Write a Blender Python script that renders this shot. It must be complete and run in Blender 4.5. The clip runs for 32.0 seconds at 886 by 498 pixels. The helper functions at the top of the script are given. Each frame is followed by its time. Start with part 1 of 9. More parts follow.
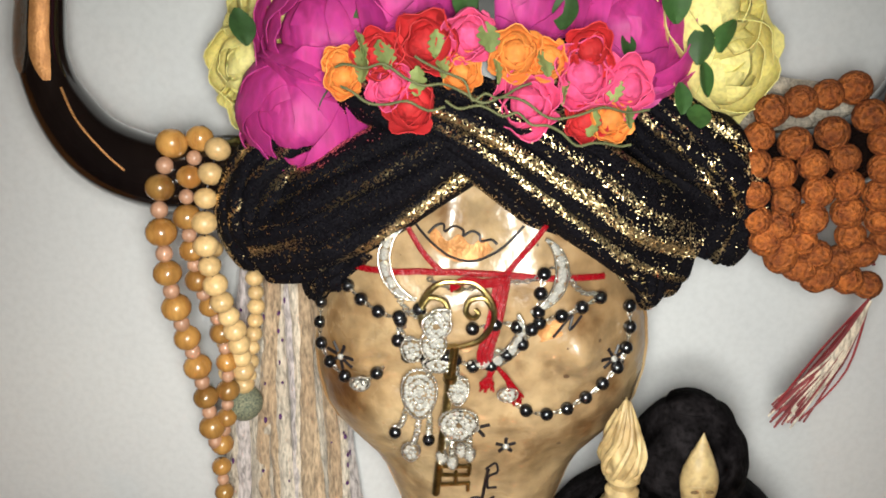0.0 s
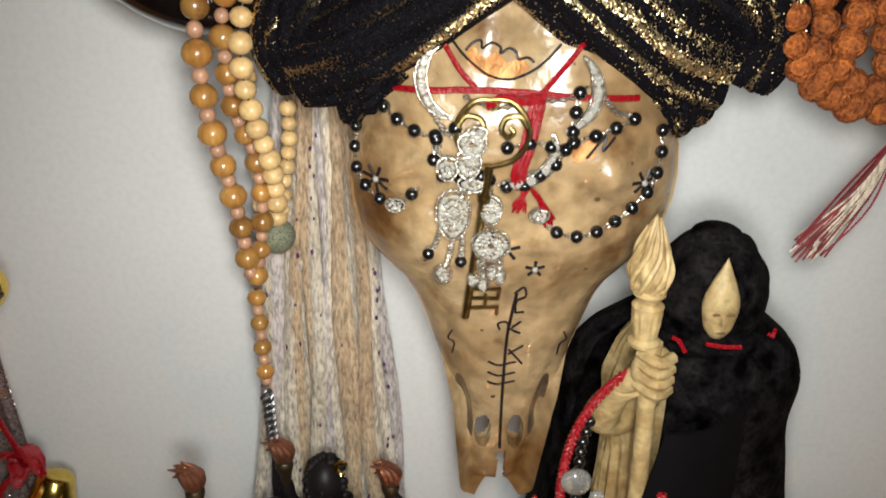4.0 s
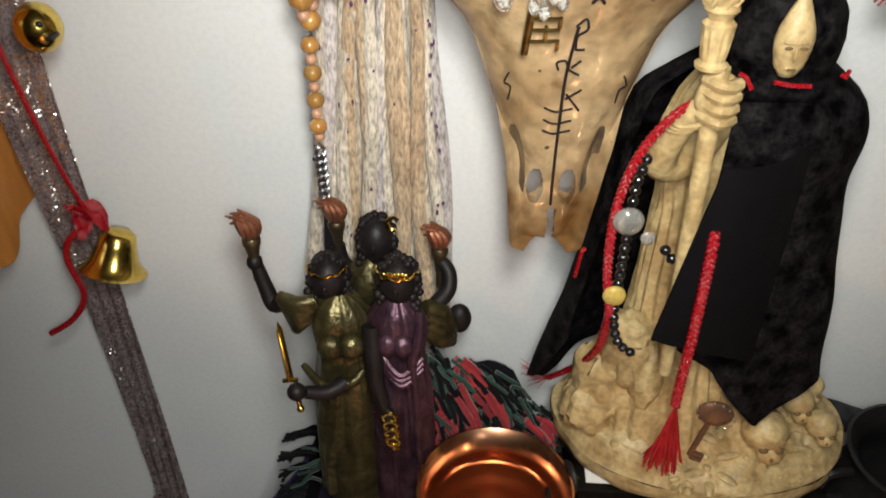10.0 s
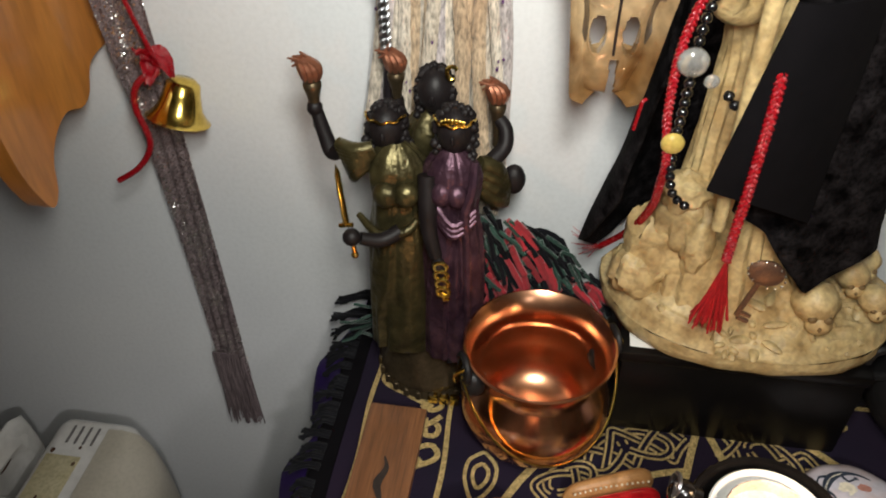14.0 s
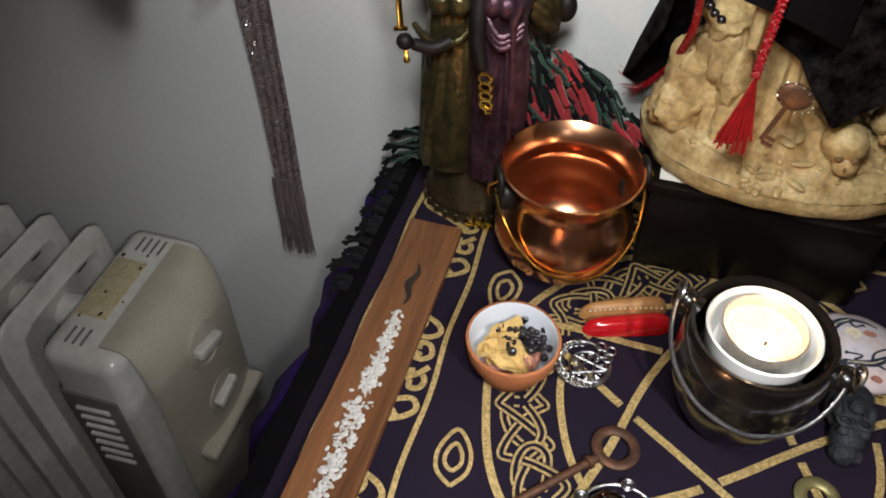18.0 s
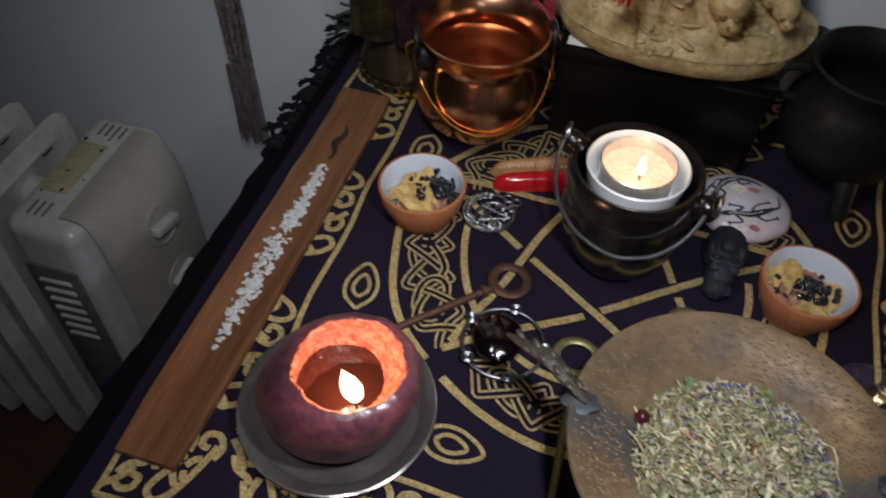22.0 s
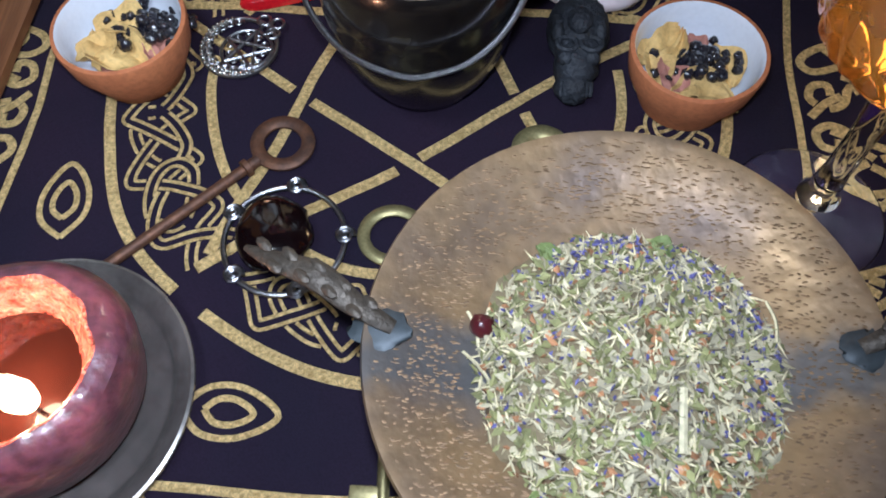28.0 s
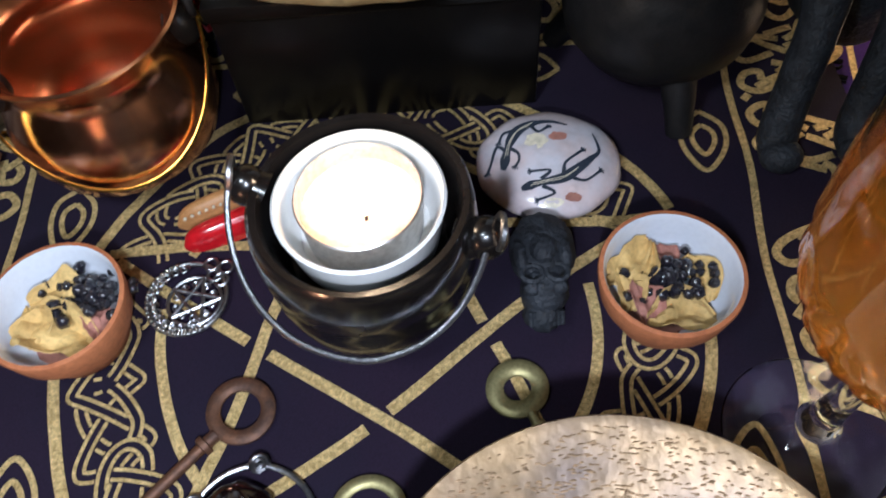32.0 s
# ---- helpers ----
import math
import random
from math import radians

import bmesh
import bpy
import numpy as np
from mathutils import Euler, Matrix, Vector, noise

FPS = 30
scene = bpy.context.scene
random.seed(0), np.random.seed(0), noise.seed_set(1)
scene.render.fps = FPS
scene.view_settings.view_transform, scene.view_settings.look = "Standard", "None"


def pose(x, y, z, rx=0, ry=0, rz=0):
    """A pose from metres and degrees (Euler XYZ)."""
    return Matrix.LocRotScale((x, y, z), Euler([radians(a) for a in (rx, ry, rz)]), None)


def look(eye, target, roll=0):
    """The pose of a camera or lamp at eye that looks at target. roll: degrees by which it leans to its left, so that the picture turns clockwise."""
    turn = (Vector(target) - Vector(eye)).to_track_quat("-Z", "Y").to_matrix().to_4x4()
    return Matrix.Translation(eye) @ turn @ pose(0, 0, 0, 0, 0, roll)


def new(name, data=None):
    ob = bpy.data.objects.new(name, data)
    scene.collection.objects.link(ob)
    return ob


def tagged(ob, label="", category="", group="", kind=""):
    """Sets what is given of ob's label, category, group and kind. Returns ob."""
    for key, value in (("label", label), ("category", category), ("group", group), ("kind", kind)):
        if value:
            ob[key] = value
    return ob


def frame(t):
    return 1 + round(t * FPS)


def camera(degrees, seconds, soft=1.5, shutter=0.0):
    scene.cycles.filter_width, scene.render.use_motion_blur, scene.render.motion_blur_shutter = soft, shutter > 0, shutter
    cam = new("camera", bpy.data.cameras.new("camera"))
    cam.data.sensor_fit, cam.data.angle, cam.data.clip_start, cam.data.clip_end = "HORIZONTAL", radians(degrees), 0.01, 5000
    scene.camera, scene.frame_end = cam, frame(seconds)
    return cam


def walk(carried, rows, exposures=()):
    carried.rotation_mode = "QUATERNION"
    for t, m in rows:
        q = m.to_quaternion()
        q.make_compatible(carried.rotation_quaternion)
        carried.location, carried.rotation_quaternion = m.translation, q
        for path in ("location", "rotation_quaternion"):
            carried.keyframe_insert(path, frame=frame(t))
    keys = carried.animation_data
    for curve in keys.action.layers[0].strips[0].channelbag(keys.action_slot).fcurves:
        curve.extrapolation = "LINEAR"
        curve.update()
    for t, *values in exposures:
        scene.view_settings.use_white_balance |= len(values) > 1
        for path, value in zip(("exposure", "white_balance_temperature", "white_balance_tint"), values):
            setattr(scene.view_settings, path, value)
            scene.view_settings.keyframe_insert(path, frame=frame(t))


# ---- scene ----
cam = camera(58.6, 32.0, 1.8, 0.5)
METRES, EYE, TILT, LEAN, TURN = 0.72, 1.3277, -17.8, 0.5, 0.0
ROWS = [
    (0.0, 0.0, 0.0, 0.0, 0.0, 0.0, -0.0),
    (0.5, -0.0014, -0.001, -0.0046, 0.06, -0.5, -0.11),
    (1.0, -0.0025, -0.0003, -0.0101, 0.26, -1.23, -0.19),
    (1.5, -0.0036, -0.0007, -0.0158, 0.45, -1.95, -0.32),
    (2.0, -0.0045, 0.001, -0.0211, 0.5, -2.92, -0.48),
    (2.5, -0.0057, 0.0021, -0.0292, 0.52, -4.07, -0.71),
    (3.0, -0.0074, -0.0041, -0.0351, 0.57, -5.7, -0.57),
    (3.5, -0.01, -0.014, -0.0385, 0.5, -6.17, -0.81),
    (4.0, -0.0143, -0.0104, -0.0433, 0.7, -7.4, -0.62),
    (4.5, -0.0141, -0.0096, -0.0487, 1.08, -8.64, -0.82),
    (6.5, -0.0065, -0.0115, -0.0681, 1.93, -10.92, -0.74),
    (7.0, -0.0035, -0.0102, -0.0751, 2.18, -11.76, -0.62),
    (7.5, -0.0036, -0.0102, -0.0838, 2.56, -12.86, -0.79),
    (8.0, -0.0091, -0.0132, -0.0905, 2.86, -13.77, -1.01),
    (8.5, -0.0142, -0.013, -0.0965, 3.08, -14.7, -1.15),
    (9.0, -0.0176, -0.015, -0.1043, 3.51, -15.7, -1.53),
    (9.5, -0.018, -0.0175, -0.1139, 3.7, -16.53, -1.47),
    (10.0, -0.0212, -0.0224, -0.1235, 3.96, -17.46, -1.59),
    (10.5, -0.0217, -0.0241, -0.1301, 4.29, -18.39, -1.67),
    (11.0, -0.0234, -0.0236, -0.1371, 4.81, -19.29, -1.93),
    (11.5, -0.0246, -0.0219, -0.1425, 5.08, -20.34, -2.17),
    (12.0, -0.0248, -0.0252, -0.1471, 5.61, -20.95, -2.11),
    (12.5, -0.0258, -0.0311, -0.1506, 6.03, -21.37, -2.21),
    (13.0, -0.0231, -0.0315, -0.1564, 6.57, -21.89, -2.25),
    (13.5, -0.0192, -0.0363, -0.1636, 7.08, -22.51, -2.26),
    (14.0, -0.0188, -0.0475, -0.1725, 8.43, -23.48, -2.78),
    (14.5, -0.0183, -0.0576, -0.1805, 9.97, -24.39, -3.14),
    (16.5, 0.0052, -0.0868, -0.2141, 13.19, -27.49, -4.95),
    (17.0, 0.0108, -0.1009, -0.2269, 13.91, -28.46, -5.28),
    (17.5, 0.0205, -0.1175, -0.2357, 14.59, -29.01, -5.67),
    (18.0, 0.0277, -0.128, -0.2426, 15.25, -29.46, -5.87),
    (18.5, 0.0324, -0.1364, -0.2519, 15.99, -29.89, -6.22),
    (19.0, 0.0354, -0.1427, -0.2608, 16.78, -30.51, -6.5),
    (19.5, 0.0388, -0.1532, -0.2684, 17.47, -31.27, -6.78),
    (20.0, 0.0487, -0.1673, -0.2736, 17.74, -31.49, -6.89),
    (20.5, 0.0711, -0.1773, -0.2756, 17.74, -31.56, -6.87),
    (21.0, 0.084, -0.1939, -0.2838, 17.82, -31.6, -7.11),
    (21.5, 0.1057, -0.2076, -0.2887, 17.94, -31.9, -7.09),
    (22.0, 0.1425, -0.2068, -0.2923, 15.94, -32.5, -6.94),
    (22.5, 0.1601, -0.2159, -0.2982, 14.26, -33.24, -6.38),
    (23.0, 0.187, -0.2207, -0.3, 12.86, -33.93, -5.4),
    (23.5, 0.2227, -0.2104, -0.3014, 10.56, -34.58, -3.91),
    (24.0, 0.2414, -0.2084, -0.3086, 8.76, -34.87, -2.93),
    (24.5, 0.2529, -0.2062, -0.3272, 7.13, -36.0, -2.32),
    (26.5, 0.2399, -0.0868, -0.3898, 5.25, -42.67, -1.17),
    (27.0, 0.2208, -0.049, -0.3928, 4.77, -43.6, -0.52),
    (27.5, 0.2126, -0.0144, -0.3958, 3.73, -44.2, -0.38),
    (28.0, 0.2051, 0.0081, -0.3994, 3.0, -44.42, -0.51),
    (28.5, 0.202, 0.03, -0.3972, 2.89, -44.92, -0.01),
    (29.0, 0.1927, 0.0499, -0.3951, 3.08, -45.2, 0.31),
    (29.5, 0.196, 0.0672, -0.3868, 2.88, -45.06, 0.67),
    (30.0, 0.1946, 0.0817, -0.377, 2.57, -44.72, 0.98),
    (30.5, 0.1999, 0.0948, -0.3648, 2.19, -44.03, 1.51),
    (31.0, 0.206, 0.0992, -0.3524, 1.32, -43.09, 2.03),
    (31.5, 0.2094, 0.1065, -0.3443, -0.37, -41.88, 2.75),
    (32.0, 0.2165, 0.1141, -0.3338, -1.94, -40.88, 3.4),
]
EXPOSURES = [(0.0, -0.35, 6500, 10), (3.0, -0.5, 6500, 10), (5.5, -0.42, 6500, 10), (8.0, -0.16, 6500, 10), (11.0, -0.08, 6500, 10), (14.0, 0.1, 6500, 10), (18.0, 0.06, 6350, 10), (21.0, -0.4, 5950, 10), (23.0, -1.2, 5700, 10), (24.0, -1.3, 5700, 10), (24.5, -1.3, 5600, 10), (27.0, -0.22, 5200, 10), (29.0, 0.05, 5150, 10), (32.0, 0.1, 5300, 10)]
walk(cam, [(t, pose(0, 0, EYE, TILT, LEAN, TURN) @ pose(METRES * x, METRES * y, METRES * z, 90 + pitch, roll, yaw)) for t, x, y, z, yaw, pitch, roll in ROWS], EXPOSURES)

# ---- light: the film maker's phone lamp, candles, a faint room ----
world = bpy.data.worlds.new("night_room")
scene.world = world
world.use_nodes = True
world.node_tree.nodes["Background"].inputs[0].default_value = (0.5, 0.6, 0.8, 1)
world.node_tree.nodes["Background"].inputs[1].default_value = 0.02


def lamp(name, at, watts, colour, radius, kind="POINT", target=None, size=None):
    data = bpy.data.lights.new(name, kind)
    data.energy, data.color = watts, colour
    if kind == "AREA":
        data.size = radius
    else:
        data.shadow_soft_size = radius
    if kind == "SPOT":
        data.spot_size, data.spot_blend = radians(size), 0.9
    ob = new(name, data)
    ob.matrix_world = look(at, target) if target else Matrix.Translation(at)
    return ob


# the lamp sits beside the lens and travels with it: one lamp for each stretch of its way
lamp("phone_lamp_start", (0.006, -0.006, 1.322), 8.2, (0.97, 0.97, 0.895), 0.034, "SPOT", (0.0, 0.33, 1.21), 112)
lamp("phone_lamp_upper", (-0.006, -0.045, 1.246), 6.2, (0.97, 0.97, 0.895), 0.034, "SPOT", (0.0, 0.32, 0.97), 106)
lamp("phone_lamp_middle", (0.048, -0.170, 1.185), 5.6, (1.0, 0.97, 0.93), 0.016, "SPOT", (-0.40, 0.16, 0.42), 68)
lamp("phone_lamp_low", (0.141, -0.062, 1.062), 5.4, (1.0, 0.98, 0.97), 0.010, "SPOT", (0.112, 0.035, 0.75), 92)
lamp("tealight_flame_light", (0.118, 0.167, 0.866), 0.10, (1.0, 0.66, 0.36), 0.006)
lamp("red_candle_flame_light", (-0.004, -0.012, 0.812), 0.50, (1.0, 0.45, 0.2), 0.005)
lamp("far_candle_flame_light", (0.440, 0.310, 0.850), 0.05, (1.0, 0.5, 0.18), 0.006)


# ---- materials ----
def mat(name, colour, rough=0.5, metal=0.0, second=None, scale=60.0, fine=400.0, amount=0.5, fine_amount=0.25,
        bump=0.15, depth=0.0004, coat=0.0, sheen=0.0, stretch=(1, 1, 1), trans=0.0, ior=1.45, glow=0.0, sub=0.0, spread=0.0, spec=0.5):
    m = bpy.data.materials.new(name)
    m.use_nodes = True
    nt = m.node_tree
    b = nt.nodes["Principled BSDF"]
    tc = nt.nodes.new("ShaderNodeTexCoord")
    mp = nt.nodes.new("ShaderNodeMapping")
    mp.inputs["Scale"].default_value = stretch
    nt.links.new(tc.outputs["Object"], mp.inputs[0])
    n1 = nt.nodes.new("ShaderNodeTexNoise")
    n1.inputs["Scale"].default_value, n1.inputs["Detail"].default_value = scale, 4
    n2 = nt.nodes.new("ShaderNodeTexNoise")
    n2.inputs["Scale"].default_value, n2.inputs["Detail"].default_value = fine, 3
    for n in (n1, n2):
        nt.links.new(mp.outputs[0], n.inputs["Vector"])
    second = second or tuple(c * 0.55 for c in colour)
    mr = nt.nodes.new("ShaderNodeMapRange")
    mr.inputs[1].default_value, mr.inputs[2].default_value = 0.35, 0.68
    mr.inputs[4].default_value = amount
    nt.links.new(n1.outputs[0], mr.inputs[0])
    mix = nt.nodes.new("ShaderNodeMix")
    mix.data_type = "RGBA"
    mix.inputs[6].default_value, mix.inputs[7].default_value = (*colour, 1), (*second, 1)
    nt.links.new(mr.outputs[0], mix.inputs[0])
    mix2 = nt.nodes.new("ShaderNodeMix")
    mix2.data_type, mix2.blend_type = "RGBA", "MULTIPLY"
    mix2.inputs[0].default_value = fine_amount
    ramp = nt.nodes.new("ShaderNodeMapRange")
    ramp.inputs[1].default_value, ramp.inputs[2].default_value = 0.3, 0.6
    nt.links.new(n2.outputs[0], ramp.inputs[0])
    nt.links.new(mix.outputs[2], mix2.inputs[6])
    nt.links.new(ramp.outputs[0], mix2.inputs[7])
    out = mix2.outputs[2]
    if spread:
        info = nt.nodes.new("ShaderNodeObjectInfo")
        geo = nt.nodes.new("ShaderNodeNewGeometry")
        add = nt.nodes.new("ShaderNodeMath")
        nt.links.new(info.outputs["Random"], add.inputs[0])
        nt.links.new(geo.outputs["Random Per Island"], add.inputs[1])
        fr = nt.nodes.new("ShaderNodeMath")
        fr.operation = "FRACT"
        nt.links.new(add.outputs[0], fr.inputs[0])
        rr = nt.nodes.new("ShaderNodeMapRange")
        rr.inputs[3].default_value, rr.inputs[4].default_value = 1 - spread, 1 + spread
        nt.links.new(fr.outputs[0], rr.inputs[0])
        hs = nt.nodes.new("ShaderNodeHueSaturation")
        nt.links.new(rr.outputs[0], hs.inputs["Value"])
        nt.links.new(out, hs.inputs["Color"])
        out = hs.outputs[0]
    nt.links.new(out, b.inputs["Base Color"])
    rg = nt.nodes.new("ShaderNodeMapRange")
    rg.inputs[3].default_value, rg.inputs[4].default_value = rough * 0.8, min(1, rough * 1.25)
    nt.links.new(n1.outputs[0], rg.inputs[0])
    nt.links.new(rg.outputs[0], b.inputs["Roughness"])
    b.inputs["Metallic"].default_value = metal
    b.inputs["Specular IOR Level"].default_value = spec
    b.inputs["Coat Weight"].default_value = coat
    b.inputs["Coat Roughness"].default_value = 0.12
    b.inputs["Sheen Weight"].default_value = sheen
    b.inputs["Transmission Weight"].default_value = trans
    b.inputs["IOR"].default_value = ior
    b.inputs["Subsurface Weight"].default_value = sub
    b.inputs["Subsurface Radius"].default_value = (0.006, 0.003, 0.001)
    if glow:
        b.inputs["Emission Color"].default_value, b.inputs["Emission Strength"].default_value = (*colour, 1), glow
    if bump:
        bp = nt.nodes.new("ShaderNodeBump")
        bp.inputs["Strength"].default_value, bp.inputs["Distance"].default_value = bump, depth
        nt.links.new(n2.outputs[0], bp.inputs["Height"])
        nt.links.new(bp.outputs[0], b.inputs["Normal"])
    return m


def glitter(name, base, shine, cells, share, rough=0.6, patch=30.0, patch_low=0.45, patch_high=0.6, stretch=(1, 1, 1), turn=0.0, along=None, floor=0.0):
    """Cloth with metal flakes that gather in patches."""
    m = mat(name, base, rough, bump=0.3, spec=0.12)
    nt = m.node_tree
    b = nt.nodes["Principled BSDF"]
    tc = nt.nodes.new("ShaderNodeTexCoord")
    vo = nt.nodes.new("ShaderNodeTexVoronoi")
    vo.inputs["Scale"].default_value = cells
    nt.links.new(tc.outputs["Object"], vo.inputs["Vector"])
    sep = nt.nodes.new("ShaderNodeSeparateColor")
    nt.links.new(vo.outputs["Color"], sep.inputs[0])
    mp0 = nt.nodes.new("ShaderNodeMapping")
    mp0.inputs["Rotation"].default_value = (0, radians(turn), 0)
    nt.links.new(tc.outputs["Object"], mp0.inputs[0])
    if along:
        at = nt.nodes.new("ShaderNodeAttribute")
        at.attribute_name = along
        nt.links.new(at.outputs["Vector"], mp0.inputs[0])
    mp = nt.nodes.new("ShaderNodeMapping")
    mp.inputs["Scale"].default_value = stretch
    nt.links.new(mp0.outputs[0], mp.inputs[0])
    no = nt.nodes.new("ShaderNodeTexNoise")
    no.inputs["Scale"].default_value = patch
    nt.links.new(mp.outputs[0], no.inputs["Vector"])
    mr = nt.nodes.new("ShaderNodeMapRange")
    mr.inputs[1].default_value, mr.inputs[2].default_value = patch_low, patch_high
    mr.inputs[3].default_value, mr.inputs[4].default_value = floor, share
    nt.links.new(no.outputs[0], mr.inputs[0])
    lt = nt.nodes.new("ShaderNodeMath")
    lt.operation = "LESS_THAN"
    nt.links.new(sep.outputs[0], lt.inputs[0])
    nt.links.new(mr.outputs[0], lt.inputs[1])
    mix = nt.nodes.new("ShaderNodeMix")
    mix.data_type = "RGBA"
    nt.links.new(lt.outputs[0], mix.inputs[0])
    nt.links.new(b.inputs["Base Color"].links[0].from_socket, mix.inputs[6])
    mix.inputs[7].default_value = (*shine, 1)
    nt.links.new(mix.outputs[2], b.inputs["Base Color"])
    nt.links.new(lt.outputs[0], b.inputs["Metallic"])
    rmix = nt.nodes.new("ShaderNodeMapRange")
    rmix.inputs[3].default_value, rmix.inputs[4].default_value = rough, 0.35
    nt.links.new(lt.outputs[0], rmix.inputs[0])
    nt.links.new(rmix.outputs[0], b.inputs["Roughness"])
    # every flake lies at its own angle
    geo = nt.nodes.new("ShaderNodeNewGeometry")
    mid = nt.nodes.new("ShaderNodeVectorMath")
    mid.operation = "SUBTRACT"
    nt.links.new(vo.outputs["Color"], mid.inputs[0])
    mid.inputs[1].default_value = (0.5, 0.5, 0.5)
    tilt = nt.nodes.new("ShaderNodeVectorMath")
    tilt.operation = "MULTIPLY_ADD"
    nt.links.new(mid.outputs[0], tilt.inputs[0])
    tilt.inputs[1].default_value = (1.15, 1.15, 1.15)
    nt.links.new(geo.outputs["Normal"], tilt.inputs[2])
    unit = nt.nodes.new("ShaderNodeVectorMath")
    unit.operation = "NORMALIZE"
    nt.links.new(tilt.outputs[0], unit.inputs[0])
    nt.links.new(unit.outputs[0], b.inputs["Normal"])
    return m


M_WALL = mat("wall_paint", (0.72, 0.73, 0.74), 0.75, second=(0.62, 0.63, 0.66), scale=5, fine=260, amount=0.5, fine_amount=0.06, bump=0.12, depth=0.0006)
M_FLOOR = mat("floor_boards", (0.16, 0.09, 0.05), 0.5, scale=9, fine=90, stretch=(0.2, 2, 1))
M_CLOTH = mat("altar_cotton", (0.0115, 0.0082, 0.0195), 0.85, spec=0.15, second=(0.018, 0.0095, 0.022), scale=14, fine=1400, amount=0.8, fine_amount=0.35, bump=0.5, depth=0.0003, sheen=0.04)
M_BLACKCLOTH = mat("black_cotton", (0.0035, 0.003, 0.004), 0.9, spec=0.10, scale=60, fine=1500, bump=0.5)
M_PURPLE = mat("purple_satin", (0.036, 0.009, 0.150), 0.70, spec=0.2, second=(0.015, 0.004, 0.066), scale=20, fine=900, bump=0.2)
M_GOLDPRINT = mat("gold_print", (0.95, 0.71, 0.31), 0.38, 0.45, second=(0.42, 0.28, 0.09), scale=520, fine=2200, amount=0.9, fine_amount=0.6, bump=1.0, depth=0.0007)
M_BONE = mat("glazed_bone", (0.47, 0.335, 0.185), 0.28, second=(0.27, 0.165, 0.078), scale=24, fine=120, amount=0.95, fine_amount=0.35, bump=0.55, depth=0.0018, coat=0.6, sub=0.03)
M_HOLLOW = mat("blackened_bone", (0.045, 0.036, 0.030), 0.3, second=(0.13, 0.085, 0.05), scale=90, fine=400, amount=0.9, bump=0.4, coat=0.4)
M_INK = mat("black_ink", (0.012, 0.009, 0.012), 0.45, bump=0.1)
M_COPPERINK = mat("copper_leaf", (0.42, 0.19, 0.06), 0.45, 0.45, bump=0.6, second=(0.30, 0.12, 0.035), scale=300, fine=900)
M_HORN = mat("polished_horn", (0.006, 0.004, 0.004), 0.10, second=(0.014, 0.008, 0.006), scale=25, fine=300, stretch=(1, 1, 0.25), coat=0.9, bump=0.04)
M_LAME = glitter("black_gold_lame", (0.004, 0.0035, 0.006), (1.0, 0.78, 0.42), 2000, 0.85, 0.75, 1.0, 0.51, 0.72, (1.3, 7.5, 1), along="weave", floor=0.016)
M_SHAWLS = [mat(n, c, 0.9, second=d, scale=60, fine=620, amount=0.9, fine_amount=0.6, bump=1.0, depth=0.0016, stretch=(1, 1, 0.3), spread=0.12, sheen=0.2) for n, c, d in
            (("cream_weave", (0.76, 0.68, 0.57), (0.60, 0.50, 0.39)), ("tan_weave", (0.64, 0.48, 0.32), (0.50, 0.34, 0.21)), ("lilac_grey_weave", (0.62, 0.56, 0.54), (0.48, 0.42, 0.43)))]
M_SHAWL = M_SHAWLS[0]
M_SHAWLDOT = mat("violet_thread", (0.12, 0.04, 0.16), 0.8)
M_WOODBEAD = mat("amber_wood_bead", (0.50, 0.265, 0.075), 0.26, second=(0.27, 0.11, 0.025), scale=110, fine=400, amount=0.95, coat=0.5, spread=0.38, stretch=(1, 1, 0.3))
M_PALEBEAD = mat("pale_wood_bead", (0.72, 0.50, 0.24), 0.4, second=(0.58, 0.34, 0.12), scale=60, fine=400, coat=0.3, spread=0.12)
M_SPACER = mat("pink_wood_spacer", (0.55, 0.30, 0.19), 0.4, coat=0.3, spread=0.12)
M_RUDRA = mat("rudraksha_seed", (0.50, 0.14, 0.025), 0.7, second=(0.23, 0.052, 0.011), scale=220, fine=520, amount=0.95, fine_amount=0.6, bump=1.0, depth=0.003, spread=0.2)
M_JET = mat("black_glass_bead", (0.006, 0.006, 0.007), 0.08, coat=1.0, bump=0.0)
M_SILVER = mat("bright_silver", (0.84, 0.81, 0.74), 0.20, 0.92, second=(0.42, 0.39, 0.33), scale=400, fine=1200, bump=0.7, depth=0.0006)
M_DULLSILVER = mat("dark_pewter", (0.42, 0.42, 0.44), 0.32, 1.0, second=(0.12, 0.12, 0.13), scale=300, fine=900, bump=0.5, depth=0.0004)
M_GEM = mat("paste_stone", (0.94, 0.92, 0.86), 0.10, 0.60, bump=0.25, depth=0.0006, coat=1.0, fine_amount=0.3, second=(0.62, 0.60, 0.54), scale=900, fine=1500)
M_BRASS = mat("antique_brass", (0.40, 0.31, 0.12), 0.30, 1.0, second=(0.16, 0.10, 0.04), scale=200, fine=900, amount=0.7, bump=0.3)
M_GOLD = mat("yellow_brass", (0.80, 0.58, 0.14), 0.18, 1.0, second=(0.6, 0.4, 0.08), scale=90, bump=0.05)
M_REDCORD = mat("red_cord", (0.30, 0.004, 0.010), 0.26, second=(0.24, 0.004, 0.008), scale=500, fine=900, bump=0.8, depth=0.001)
M_DARKRED = mat("wine_thread", (0.20, 0.015, 0.02), 0.6, spread=0.5)
